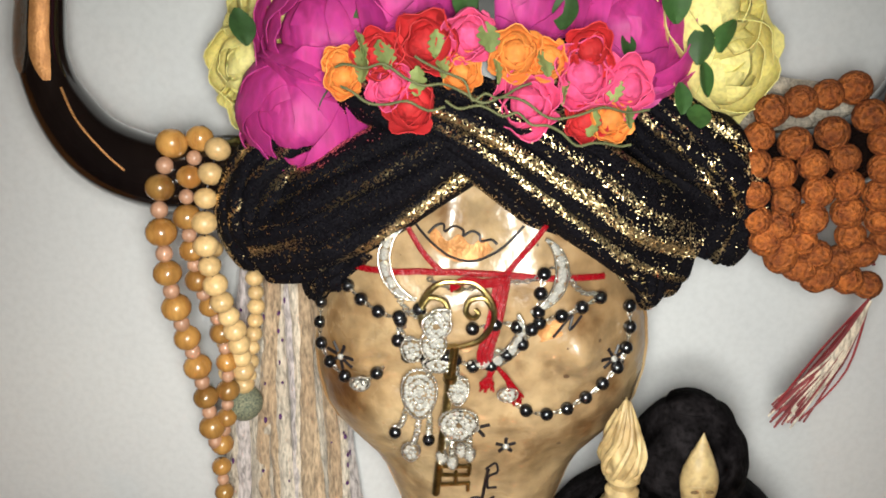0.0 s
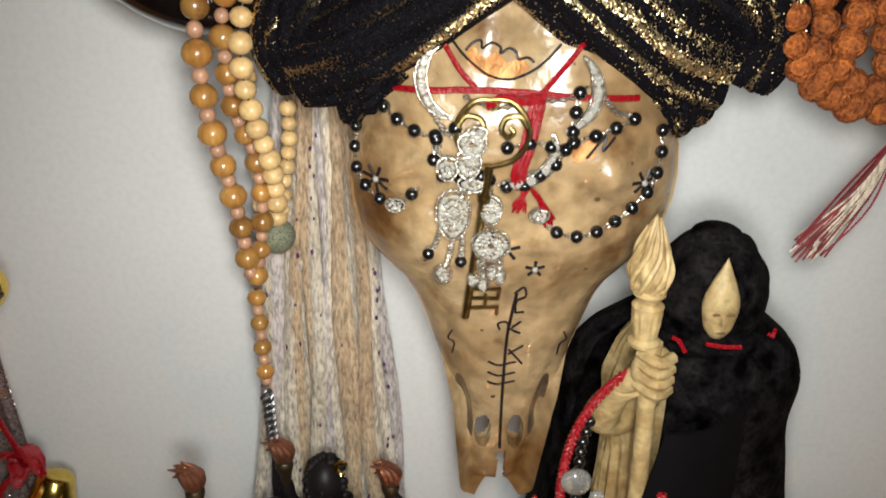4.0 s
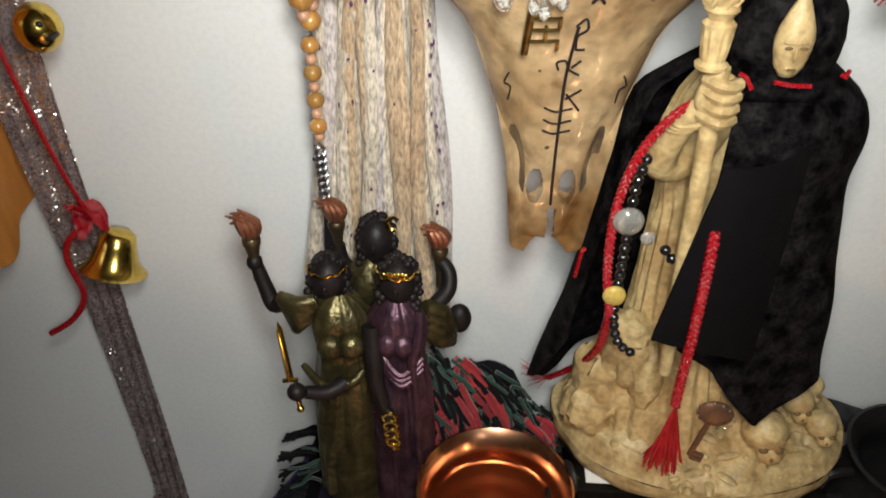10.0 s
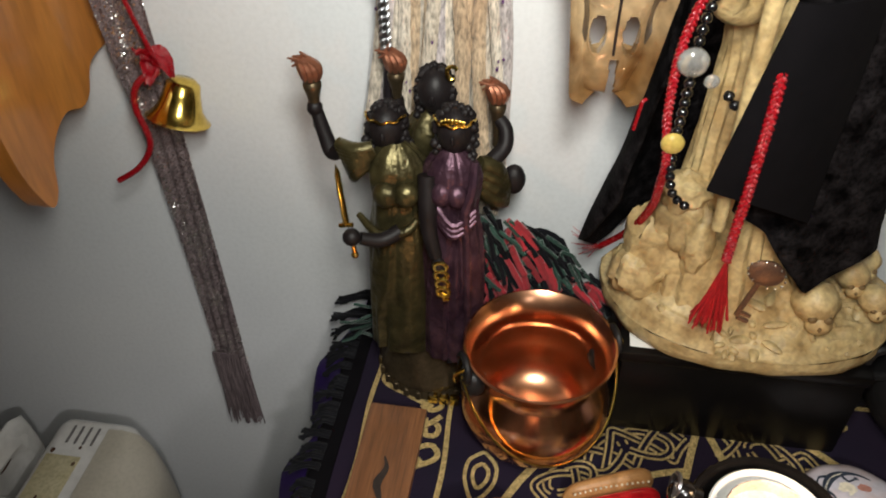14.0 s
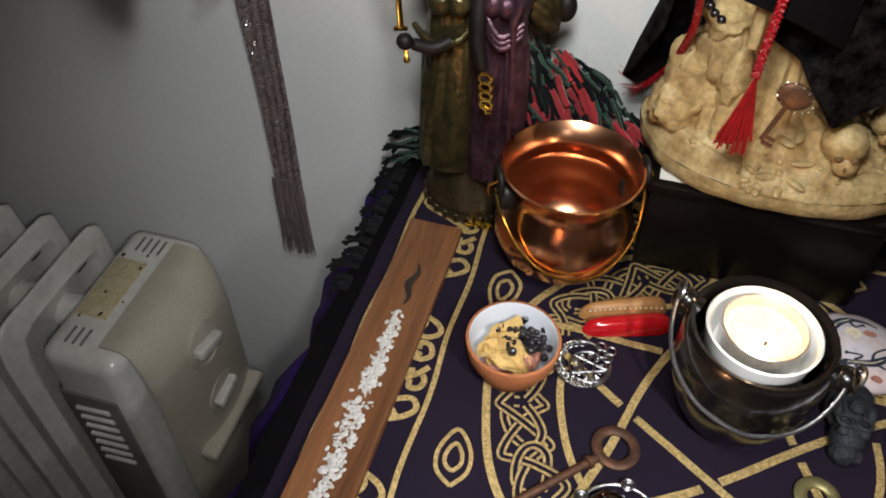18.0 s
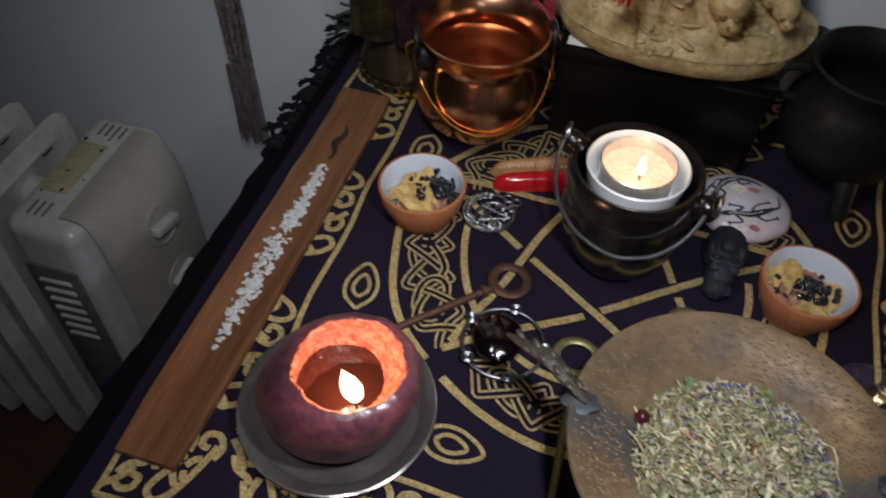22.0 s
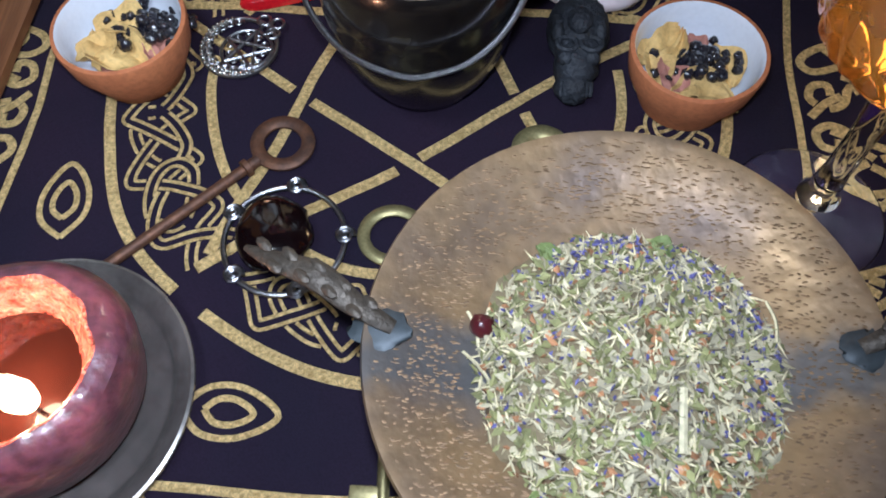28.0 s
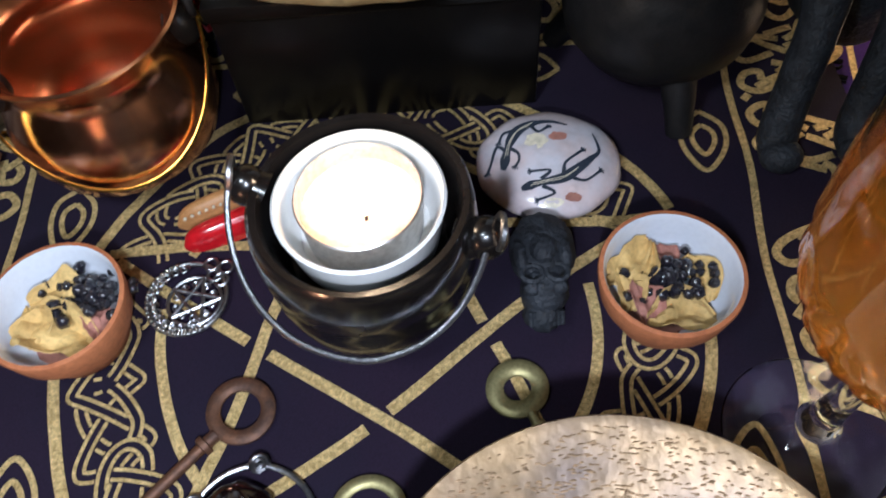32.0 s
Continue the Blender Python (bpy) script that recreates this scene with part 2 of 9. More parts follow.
M_MAGENTA = mat("magenta_silk_petal", (0.56, 0.045, 0.26), 0.6, second=(0.40, 0.022, 0.20), scale=60, fine=260, amount=0.9, fine_amount=0.3, stretch=(1, 1, 0.3), bump=0.35, depth=0.0012, sub=0.15, spread=0.12)
M_YELLOW = mat("yellow_silk_petal", (0.86, 0.76, 0.26), 0.62, second=(0.78, 0.70, 0.32), scale=40, fine=500, bump=0.3, sub=0.1, spread=0.1)
M_PINK = mat("pink_paper_petal", (0.82, 0.10, 0.25), 0.7, second=(0.70, 0.06, 0.20), scale=60, sub=0.08, spread=0.12)
M_RED = mat("red_paper_petal", (0.62, 0.025, 0.03), 0.7, scale=60, sub=0.05, spread=0.15)
M_ORANGE = mat("orange_paper_petal", (0.85, 0.30, 0.06), 0.7, second=(0.75, 0.2, 0.04), scale=60, sub=0.08, spread=0.12)
M_LEAF = mat("green_leaf", (0.05, 0.13, 0.03), 0.6, second=(0.02, 0.05, 0.02), scale=80, spread=0.35)
M_LEAFPALE = mat("pale_green_leaf", (0.24, 0.30, 0.10), 0.65, scale=80, spread=0.25)
M_STEM = mat("vine_wire", (0.13, 0.14, 0.055), 0.7)
M_RESIN = mat("ivory_resin", (0.54, 0.41, 0.205), 0.50, second=(0.30, 0.19, 0.075), scale=70, fine=260, amount=0.85, fine_amount=0.35, bump=0.6, depth=0.0012, sub=0.05)
M_RESINDARK = mat("shaded_resin_recess", (0.16, 0.10, 0.04), 0.7, second=(0.10, 0.06, 0.025), scale=90, bump=0.4)
M_TASSEL = mat("deep_red_silk", (0.34, 0.012, 0.016), 0.40, second=(0.16, 0.006, 0.008), scale=500, fine=900, bump=0.6, spread=0.35)
# paler blotches in the velvet's colour stand for its sheen and lint
M_VELVET = mat("black_crushed_velvet", (0.0007, 0.0005, 0.0006), 0.75, spec=0.03, second=(0.019, 0.0165, 0.018), scale=95, fine=420, amount=0.9, fine_amount=0.7, sheen=0.003, bump=0.6, depth=0.001)
M_BLACKLACQ = mat("black_lacquer", (0.004, 0.0035, 0.0035), 0.30, spec=0.35, scale=20, bump=0.05)
M_SKIN = mat("black_resin", (0.008, 0.006, 0.0065), 0.5, spec=0.3, second=(0.016, 0.012, 0.013), scale=90, fine=500, bump=0.4)
M_GREENROBE = mat("bronze_green_paint", (0.115, 0.096, 0.042), 0.36, 0.7, second=(0.035, 0.030, 0.014), scale=70, fine=170, amount=0.9, bump=0.9, depth=0.0016)
M_PURPLEROBE = mat("bronze_violet_paint", (0.115, 0.058, 0.082), 0.38, 0.6, second=(0.045, 0.02, 0.035), scale=70, fine=170, amount=0.9, bump=0.9, depth=0.0016)
M_BRONZE = mat("dark_bronze", (0.13, 0.095, 0.055), 0.4, 0.8, second=(0.05, 0.035, 0.02), scale=90)
M_COPPERPAINT = mat("copper_flame_paint", (0.42, 0.17, 0.10), 0.36, 0.8, scale=200, bump=0.3)
M_COPPER = mat("polished_copper", (0.86, 0.45, 0.27), 0.22, 1.0, second=(0.70, 0.30, 0.14), scale=40, fine=300, amount=0.6, fine_amount=0.12, bump=0.06)
M_IRON = mat("blackened_iron", (0.014, 0.0135, 0.014), 0.42, 0.2, spec=0.4, second=(0.024, 0.021, 0.021), scale=120, fine=600, bump=0.4)
M_RUST = mat("rusted_iron", (0.16, 0.075, 0.04), 0.55, 0.55, second=(0.07, 0.04, 0.03), scale=140, fine=700, amount=0.9, bump=0.5)
M_OLDBRASS = mat("dull_brass", (0.36, 0.32, 0.15), 0.45, 0.75, second=(0.20, 0.17, 0.075), scale=150, fine=700, bump=0.3)
M_GLAZEBLACK = mat("black_glazed_clay", (0.0050, 0.0040, 0.0038), 0.25, second=(0.012, 0.010, 0.009), scale=30, fine=160, coat=0.38, bump=0.25, depth=0.001)
M_WHITECERAMIC = mat("white_ceramic", (0.82, 0.82, 0.80), 0.3, second=(0.76, 0.76, 0.76), scale=30, fine_amount=0.05, coat=0.4, bump=0.05)
M_ALU = mat("aluminium_cup", (0.75, 0.75, 0.74), 0.35, 1.0, second=(0.6, 0.6, 0.6), scale=80, bump=0.1)
# slight emission puts the flame's light into the wax
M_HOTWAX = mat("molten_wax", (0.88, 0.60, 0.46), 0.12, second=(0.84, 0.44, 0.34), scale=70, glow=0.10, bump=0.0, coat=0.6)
M_FLAME = mat("flame", (1.0, 0.72, 0.40), 0.5, second=(1.0, 0.72, 0.4), glow=14.0, bump=0.0, fine_amount=0.0)
M_REDWAX = mat("dark_red_wax", (0.27, 0.080, 0.095), 0.34, second=(0.095, 0.040, 0.060), scale=46, fine=240, amount=0.95, fine_amount=0.45, bump=0.45, depth=0.0012, sub=0.10, coat=0.3)
# weak emission in the melted wall stands in for flame light on it
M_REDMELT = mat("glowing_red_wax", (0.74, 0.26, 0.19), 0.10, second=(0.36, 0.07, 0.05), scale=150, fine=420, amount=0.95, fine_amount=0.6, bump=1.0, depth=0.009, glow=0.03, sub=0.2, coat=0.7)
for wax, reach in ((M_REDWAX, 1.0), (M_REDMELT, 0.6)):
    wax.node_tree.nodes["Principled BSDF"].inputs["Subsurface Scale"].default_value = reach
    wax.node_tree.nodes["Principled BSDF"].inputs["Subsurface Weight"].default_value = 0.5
M_PEWTERDISH = mat("tarnished_dish", (0.40, 0.37, 0.34), 0.22, 0.75, second=(0.11, 0.10, 0.095), scale=60, fine=400, bump=0.15)
M_TERRACOTTA = mat("terracotta", (0.48, 0.17, 0.065), 0.7, second=(0.36, 0.11, 0.04), scale=50, fine=400, bump=0.35)
M_GLAZEWHITE = mat("white_bowl_glaze", (0.72, 0.75, 0.82), 0.18, second=(0.66, 0.69, 0.78), scale=30, fine_amount=0.05, coat=0.6, bump=0.03)
M_PETALDRY = mat("dry_yellow_petal", (0.64, 0.44, 0.16), 0.75, second=(0.46, 0.28, 0.09), scale=70, fine=500, bump=0.6, spread=0.15)
M_PETALROSE = mat("dry_rose_petal", (0.45, 0.20, 0.15), 0.75, spread=0.2)
M_BERRY = mat("dark_berry", (0.012, 0.011, 0.018), 0.22, second=(0.04, 0.035, 0.03), scale=120, coat=0.5, bump=0.2)
M_ASHWOOD = mat("incense_board_wood", (0.235, 0.098, 0.038), 0.45, second=(0.10, 0.038, 0.014), scale=30, fine=260, amount=0.8, fine_amount=0.35, stretch=(3, 0.16, 1), bump=0.3, coat=0.1)
M_ASH = mat("pale_ash", (0.66, 0.65, 0.63), 0.95, second=(0.45, 0.44, 0.43), scale=300, bump=0.8, depth=0.001)
M_CHAR = mat("burnt_streak", (0.03, 0.02, 0.015), 0.9)
M_PLATE = mat("hammered_bronze", (0.35, 0.235, 0.115), 0.40, 0.55, second=(0.13, 0.10, 0.085), scale=24, fine=170, amount=0.9, fine_amount=0.25, bump=0.35, depth=0.0012)
M_DENT = mat("bronze_dent", (0.22, 0.145, 0.080), 0.6, 0.3, spec=0.2, second=(0.28, 0.18, 0.095), scale=200, bump=0.0, spread=0.35)
M_VERDIGRIS = mat("blue_grey_patina", (0.055, 0.068, 0.075), 0.5, 0.4, second=(0.06, 0.065, 0.07), scale=80, fine=400)
M_GREYBRONZE = mat("grey_bronze_leaf", (0.09, 0.075, 0.057), 0.5, 0.5, second=(0.035, 0.03, 0.024), scale=160, fine=500, bump=0.7, depth=0.001)
M_GLASS = mat("clear_glass", (1, 1, 1), 0.02, trans=1.0, ior=1.5, bump=0.0, fine_amount=0.0, second=(1, 1, 1))
M_AMBER = mat("amber_drink", (1.0, 0.47, 0.06), 0.01, trans=0.88, ior=1.34, bump=0.0, fine_amount=0.0, second=(1.0, 0.40, 0.04))
M_STONE = mat("speckled_pale_stone", (0.62, 0.59, 0.64), 0.25, second=(0.66, 0.50, 0.47), scale=55, fine=170, amount=0.8, fine_amount=0.15, coat=0.6, bump=0.1)
M_LIZARD = mat("blue_black_paint", (0.03, 0.04, 0.06), 0.4)
M_LAVA = mat("grey_lava_stone", (0.030, 0.034, 0.042), 0.6, spec=0.4, second=(0.010, 0.011, 0.014), scale=120, fine=500, amount=0.9, bump=0.9, depth=0.0015)
M_REDENAMEL = mat("red_enamel", (0.55, 0.01, 0.015), 0.18, second=(0.4, 0.006, 0.01), scale=50, coat=0.8, bump=0.0)
M_TANWOOD = mat("tan_wood", (0.50, 0.25, 0.09), 0.45, second=(0.30, 0.13, 0.04), scale=60, stretch=(1, 3, 3), bump=0.2)
M_CREAM = mat("cream_dots", (0.80, 0.72, 0.55), 0.4)
M_OBSIDIAN = mat("polished_dark_stone", (0.004, 0.002, 0.0025), 0.06, second=(0.007, 0.002, 0.002), scale=60, coat=1.0, bump=0.0)
M_RADIATOR = mat("cream_enamel", (0.74, 0.73, 0.70), 0.26, second=(0.58, 0.55, 0.50), scale=14, fine=90, amount=0.7, fine_amount=0.12, coat=0.35, bump=0.06)
M_RADPANEL = mat("warm_grey_plastic", (0.50, 0.46, 0.38), 0.42, second=(0.42, 0.38, 0.30), scale=22, fine=300, fine_amount=0.1, bump=0.08)
M_RADGREY = mat("grey_vent_plastic", (0.20, 0.19, 0.185), 0.45, scale=30, bump=0.08)
M_STICKER = mat("aged_paper_label", (0.58, 0.52, 0.33), 0.7, second=(0.45, 0.38, 0.2), scale=60, fine=300)
M_PINE = mat("orange_varnished_pine", (0.58, 0.24, 0.05), 0.32, second=(0.42, 0.15, 0.028), scale=20, fine=160, amount=0.7, stretch=(1, 1, 0.18), coat=0.4, bump=0.1)
M_RIBBON = glitter("mauve_tinsel_ribbon", (0.20, 0.155, 0.16), (0.95, 0.90, 0.88), 900, 0.55, 0.6, 60, 0.42, 0.62, (1, 1, 0.4))
M_TINSEL = mat("frayed_tinsel", (0.22, 0.17, 0.175), 0.5, 0.3, spread=0.45)
M_YARNRED = mat("red_wool", (0.34, 0.012, 0.022), 0.9, sheen=0.3, spread=0.3, bump=0.8)
M_YARNGREEN = mat("green_wool", (0.006, 0.040, 0.026), 0.9, sheen=0.3, spread=0.4, bump=0.8)
M_YARNBLACK = mat("black_wool", (0.006, 0.006, 0.008), 0.95, spec=0.1, sheen=0.05, spread=0.4, bump=0.8)
M_BALL = mat("green_bead_weave", (0.09, 0.12, 0.09), 0.5, second=(0.35, 0.34, 0.22), scale=900, fine=1500, amount=1.0, bump=0.9, depth=0.001)
M_CLEARBEAD = mat("clear_quartz_bead", (0.9, 0.88, 0.84), 0.05, trans=0.8, ior=1.5, bump=0.0, coat=0.6)
M_CITRINE = mat("yellow_quartz_bead", (0.85, 0.62, 0.16), 0.06, trans=0.4, bump=0.0, coat=0.6)
M_HERBS = [mat("herb_green", (0.27, 0.27, 0.11), 0.85, spread=0.4), mat("herb_straw", (0.74, 0.66, 0.40), 0.85, spread=0.40),
           mat("herb_sage", (0.50, 0.45, 0.29), 0.9, spread=0.5), mat("herb_lavender", (0.13, 0.12, 0.30), 0.85, spread=0.4), mat("herb_brown", (0.40, 0.20, 0.09), 0.85, spread=0.35)]


def patina_band(m):
    """A grey-blue stained band across the plate, ragged at its edges."""
    nt = m.node_tree
    b = nt.nodes["Principled BSDF"]
    tc = nt.nodes.new("ShaderNodeTexCoord")
    sep = nt.nodes.new("ShaderNodeSeparateXYZ")
    nt.links.new(tc.outputs["Object"], sep.inputs[0])
    no = nt.nodes.new("ShaderNodeTexNoise")
    no.inputs["Scale"].default_value, no.inputs["Detail"].default_value = 38, 5
    nt.links.new(tc.outputs["Object"], no.inputs["Vector"])
    wob = nt.nodes.new("ShaderNodeMath")
    wob.operation = "MULTIPLY_ADD"
    wob.inputs[1].default_value, wob.inputs[2].default_value = 0.05, -0.020
    nt.links.new(no.outputs[0], wob.inputs[0])
    add = nt.nodes.new("ShaderNodeMath")
    nt.links.new(sep.outputs[1], add.inputs[0])
    nt.links.new(wob.outputs[0], add.inputs[1])
    ab = nt.nodes.new("ShaderNodeMath")
    ab.operation = "ABSOLUTE"
    nt.links.new(add.outputs[0], ab.inputs[0])
    mr = nt.nodes.new("ShaderNodeMapRange")
    mr.inputs[1].default_value, mr.inputs[2].default_value, mr.inputs[3].default_value, mr.inputs[4].default_value = 0.004, 0.018, 0.8, 0.0
    nt.links.new(ab.outputs[0], mr.inputs[0])
    mix = nt.nodes.new("ShaderNodeMix")
    mix.data_type = "RGBA"
    nt.links.new(mr.outputs[0], mix.inputs[0])
    nt.links.new(b.inputs["Base Color"].links[0].from_socket, mix.inputs[6])
    mix.inputs[7].default_value = (0.10, 0.108, 0.115, 1)
    nt.links.new(mix.outputs[2], b.inputs["Base Color"])


def pitted(m):
    """Old bone: brown stains in clouds and small dark pits."""
    nt = m.node_tree
    b = nt.nodes["Principled BSDF"]
    tc = nt.nodes.new("ShaderNodeTexCoord")
    src = b.inputs["Base Color"].links[0].from_socket
    for scale, detail, lo, hi, tint in ((11, 7, 0.47, 0.66, (0.50, 0.36, 0.22, 1)), (46, 6, 0.56, 0.72, (0.42, 0.30, 0.20, 1)), (19, 5, 0.60, 0.72, (1.25, 1.30, 1.36, 1))):
        no = nt.nodes.new("ShaderNodeTexNoise")
        no.inputs["Scale"].default_value, no.inputs["Detail"].default_value = scale, detail
        nt.links.new(tc.outputs["Object"], no.inputs["Vector"])
        mr = nt.nodes.new("ShaderNodeMapRange")
        mr.inputs[1].default_value, mr.inputs[2].default_value = lo, hi
        nt.links.new(no.outputs[0], mr.inputs[0])
        mix = nt.nodes.new("ShaderNodeMix")
        mix.data_type, mix.blend_type = "RGBA", "MULTIPLY"
        nt.links.new(mr.outputs[0], mix.inputs[0])
        nt.links.new(src, mix.inputs[6])
        mix.inputs[7].default_value = tint
        src = mix.outputs[2]
    vo = nt.nodes.new("ShaderNodeTexVoronoi")
    vo.inputs["Scale"].default_value = 150
    nt.links.new(tc.outputs["Object"], vo.inputs["Vector"])
    sep = nt.nodes.new("ShaderNodeSeparateColor")
    nt.links.new(vo.outputs["Color"], sep.inputs[0])
    sz = nt.nodes.new("ShaderNodeMapRange")
    sz.inputs[1].default_value, sz.inputs[2].default_value, sz.inputs[3].default_value, sz.inputs[4].default_value = 0.82, 1.0, 0.0, 0.22
    nt.links.new(sep.outputs[0], sz.inputs[0])
    lt = nt.nodes.new("ShaderNodeMath")
    lt.operation = "LESS_THAN"
    nt.links.new(vo.outputs["Distance"], lt.inputs[0])
    nt.links.new(sz.outputs[0], lt.inputs[1])
    mix = nt.nodes.new("ShaderNodeMix")
    mix.data_type = "RGBA"
    nt.links.new(lt.outputs[0], mix.inputs[0])
    nt.links.new(src, mix.inputs[6])
    mix.inputs[7].default_value = (0.10, 0.055, 0.03, 1)
    nt.links.new(mix.outputs[2], b.inputs["Base Color"])


pitted(M_BONE)
patina_band(M_PLATE)
# strong emission makes the whole wax body shine in place of its flame
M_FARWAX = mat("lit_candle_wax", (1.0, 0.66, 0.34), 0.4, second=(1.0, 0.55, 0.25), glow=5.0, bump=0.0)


# ---- geometry helpers ----
class Geo:
    """Vertices and faces gathered for one mesh."""

    def __init__(self):
        self.v, self.f, self.m, self.slot = [], [], [], 0

    def add(self, verts, faces):
        n = len(self.v)
        self.v.extend(tuple(p) for p in verts)
        self.f.extend(tuple(n + i for i in face) for face in faces)
        self.m.extend([self.slot] * len(faces))
        return self

    def use(self, slot):
        self.slot = slot
        return self


def vec(p):
    return np.array(p, float)


def spline(points, n=8, closed=False):
    """Smooth curve through the points."""
    p = [vec(q) for q in points]
    k = len(p)
    out = []
    for i in range(k if closed else k - 1):
        a, b, c, d = (p[(i + j) % k] if closed else p[min(max(i + j, 0), k - 1)] for j in (-1, 0, 1, 2))
        for s in range(n):
            t = s / n
            out.append(0.5 * (2 * b + (c - a) * t + (2 * a - 5 * b + 4 * c - d) * t * t + (3 * b - a - 3 * c + d) * t ** 3))
    if not closed:
        out.append(p[-1])
    return out


def tube(g, path, radius, n=8, closed=False, flat=1.0, up=None):
    """Round (or flattened) sweep along a path."""
    p = [vec(q) for q in path]
    k = len(p)
    rad = [radius] * k if np.isscalar(radius) else list(radius)
    if len(rad) != k:
        rad = list(np.interp(np.linspace(0, 1, k), np.linspace(0, 1, len(rad)), rad))
    side = None
    verts = []
    for i in range(k):
        a, b = (p[i - 1], p[(i + 1) % k]) if closed else (p[max(i - 1, 0)], p[min(i + 1, k - 1)])
        d = b - a
        d = d / (np.linalg.norm(d) + 1e-12)
        ref = vec(up) if up is not None else (side if side is not None else (vec((0, 0, 1)) if abs(d[2]) < 0.9 else vec((1, 0, 0))))
        s = ref - d * np.dot(ref, d)
        if np.linalg.norm(s) < 1e-6:
            s = vec((0, 1, 0)) - d * d[1]
        s /= np.linalg.norm(s)
        side = s
        w = np.cross(d, s)
        for j in range(n):
            an = 2 * math.pi * j / n
            verts.append(p[i] + rad[i] * (math.cos(an) * s * flat + math.sin(an) * w))
    faces = []
    for i in range(k if closed else k - 1):
        for j in range(n):
            a, b = i * n + j, i * n + (j + 1) % n
            c, d = ((i + 1) % k) * n + (j + 1) % n, ((i + 1) % k) * n + j
            faces.append((a, b, c, d))
    if not closed:
        faces.append(tuple(range(n - 1, -1, -1)))
        faces.append(tuple(range((k - 1) * n, k * n)))
    return g.add(verts, faces)


def lathe(g, profile, at, n=40, wave=None, squash=(1, 1), tilt=None, caps=False):
    """Turn a profile of (radius, height) round an upright axis; wave(angle, i) scales the radius."""
    verts, faces = [], []
    k = len(profile)
    turn = Euler([radians(a) for a in tilt]).to_matrix() if tilt else None
    for i, (r, z) in enumerate(profile):
        for j in range(n):
            an = 2 * math.pi * j / n
            rr = max(r, 1e-6) * (wave(an, i) if wave else 1)
            p = Vector((rr * math.cos(an) * squash[0], rr * math.sin(an) * squash[1], z))
            if turn:
                p = turn @ p
            verts.append((at[0] + p.x, at[1] + p.y, at[2] + p.z))
    for i in range(k - 1):
        for j in range(n):
            faces.append((i * n + j, i * n + (j + 1) % n, (i + 1) * n + (j + 1) % n, (i + 1) * n + j))
    if caps and profile[0][0] > 1e-5:
        faces.append(tuple(range(n - 1, -1, -1)))
    if caps and profile[-1][0] > 1e-5:
        faces.append(tuple(range((k - 1) * n, k * n)))
    return g.add(verts, faces)


def ball(g, c, r, nu=14, nv=9, turn=None, rough=0.0, seed=0.0):
    """Ellipsoid, optionally turned and roughened."""
    r = (r, r, r) if np.isscalar(r) else r
    verts, faces = [], []
    rot = Euler([radians(a) for a in turn]).to_matrix() if turn else None
    for i in range(nv + 1):
        ph = math.pi * i / nv
        for j in range(nu):
            an = 2 * math.pi * j / nu
            d = Vector((math.sin(ph) * math.cos(an), math.sin(ph) * math.sin(an), math.cos(ph)))
            s = 1 + (rough * noise.noise(d * 2.6 + Vector((seed, seed * 1.7, 0))) if rough else 0)
            p = Vector((d.x * r[0] * s, d.y * r[1] * s, d.z * r[2] * s))
            if rot:
                p = rot @ p
            verts.append((c[0] + p.x, c[1] + p.y, c[2] + p.z))
    for i in range(nv):
        for j in range(nu):
            faces.append((i * nu + j, (i + 1) * nu + j, (i + 1) * nu + (j + 1) % nu, i * nu + (j + 1) % nu))
    return g.add(verts, faces)


def sheet(g, fn, nu, nv, thick=0.0, closed=False):
    """Surface from fn(u, v) over 0..1; thick gives it a back and edges."""
    top = [[vec(fn(i / nu, j / nv)) for j in range(nv + 1)] for i in range(nu + 1)]
    base = len(g.v)
    verts = [p for row in top for p in row]
    idx = lambda i, j: i * (nv + 1) + j
    faces = [(idx(i, j), idx(i + 1, j), idx(i + 1, j + 1), idx(i, j + 1)) for i in range(nu) for j in range(nv)]
    if thick:
        m = len(verts)
        back = []
        for i in range(nu + 1):
            for j in range(nv + 1):
                du = top[min(i + 1, nu)][j] - top[max(i - 1, 0)][j]
                dv = top[i][min(j + 1, nv)] - top[i][max(j - 1, 0)]
                n = np.cross(du, dv)
                n = n / (np.linalg.norm(n) + 1e-12)
                back.append(top[i][j] - n * thick)
        verts = verts + back
        faces += [tuple(m + q for q in reversed(face)) for face in faces[:nu * nv]]
        ring = [idx(i, 0) for i in range(nu + 1)] + [idx(nu, j) for j in range(1, nv + 1)] + [idx(i, nv) for i in range(nu - 1, -1, -1)] + [idx(0, j) for j in range(nv - 1, 0, -1)]
        for a, b in zip(ring, ring[1:] + ring[:1]):
            faces.append((b, a, m + a, m + b))
    return g.add(verts, faces)


def block(g, lo, hi, bevel=0.0, seg=2):
    """Box from corner to corner with rounded edges."""
    bm = bmesh.new()
    bmesh.ops.create_cube(bm, size=1)
    for v in bm.verts:
        v.co = Vector([lo[k] + (v.co[k] + 0.5) * (hi[k] - lo[k]) for k in range(3)])
    if bevel:
        bmesh.ops.bevel(bm, geom=bm.edges[:], offset=bevel, segments=seg, profile=0.5, affect="EDGES")
    bm.verts.index_update()
    g.add([v.co[:] for v in bm.verts], [[v.index for v in f.verts] for f in bm.faces])
    bm.free()
    return g


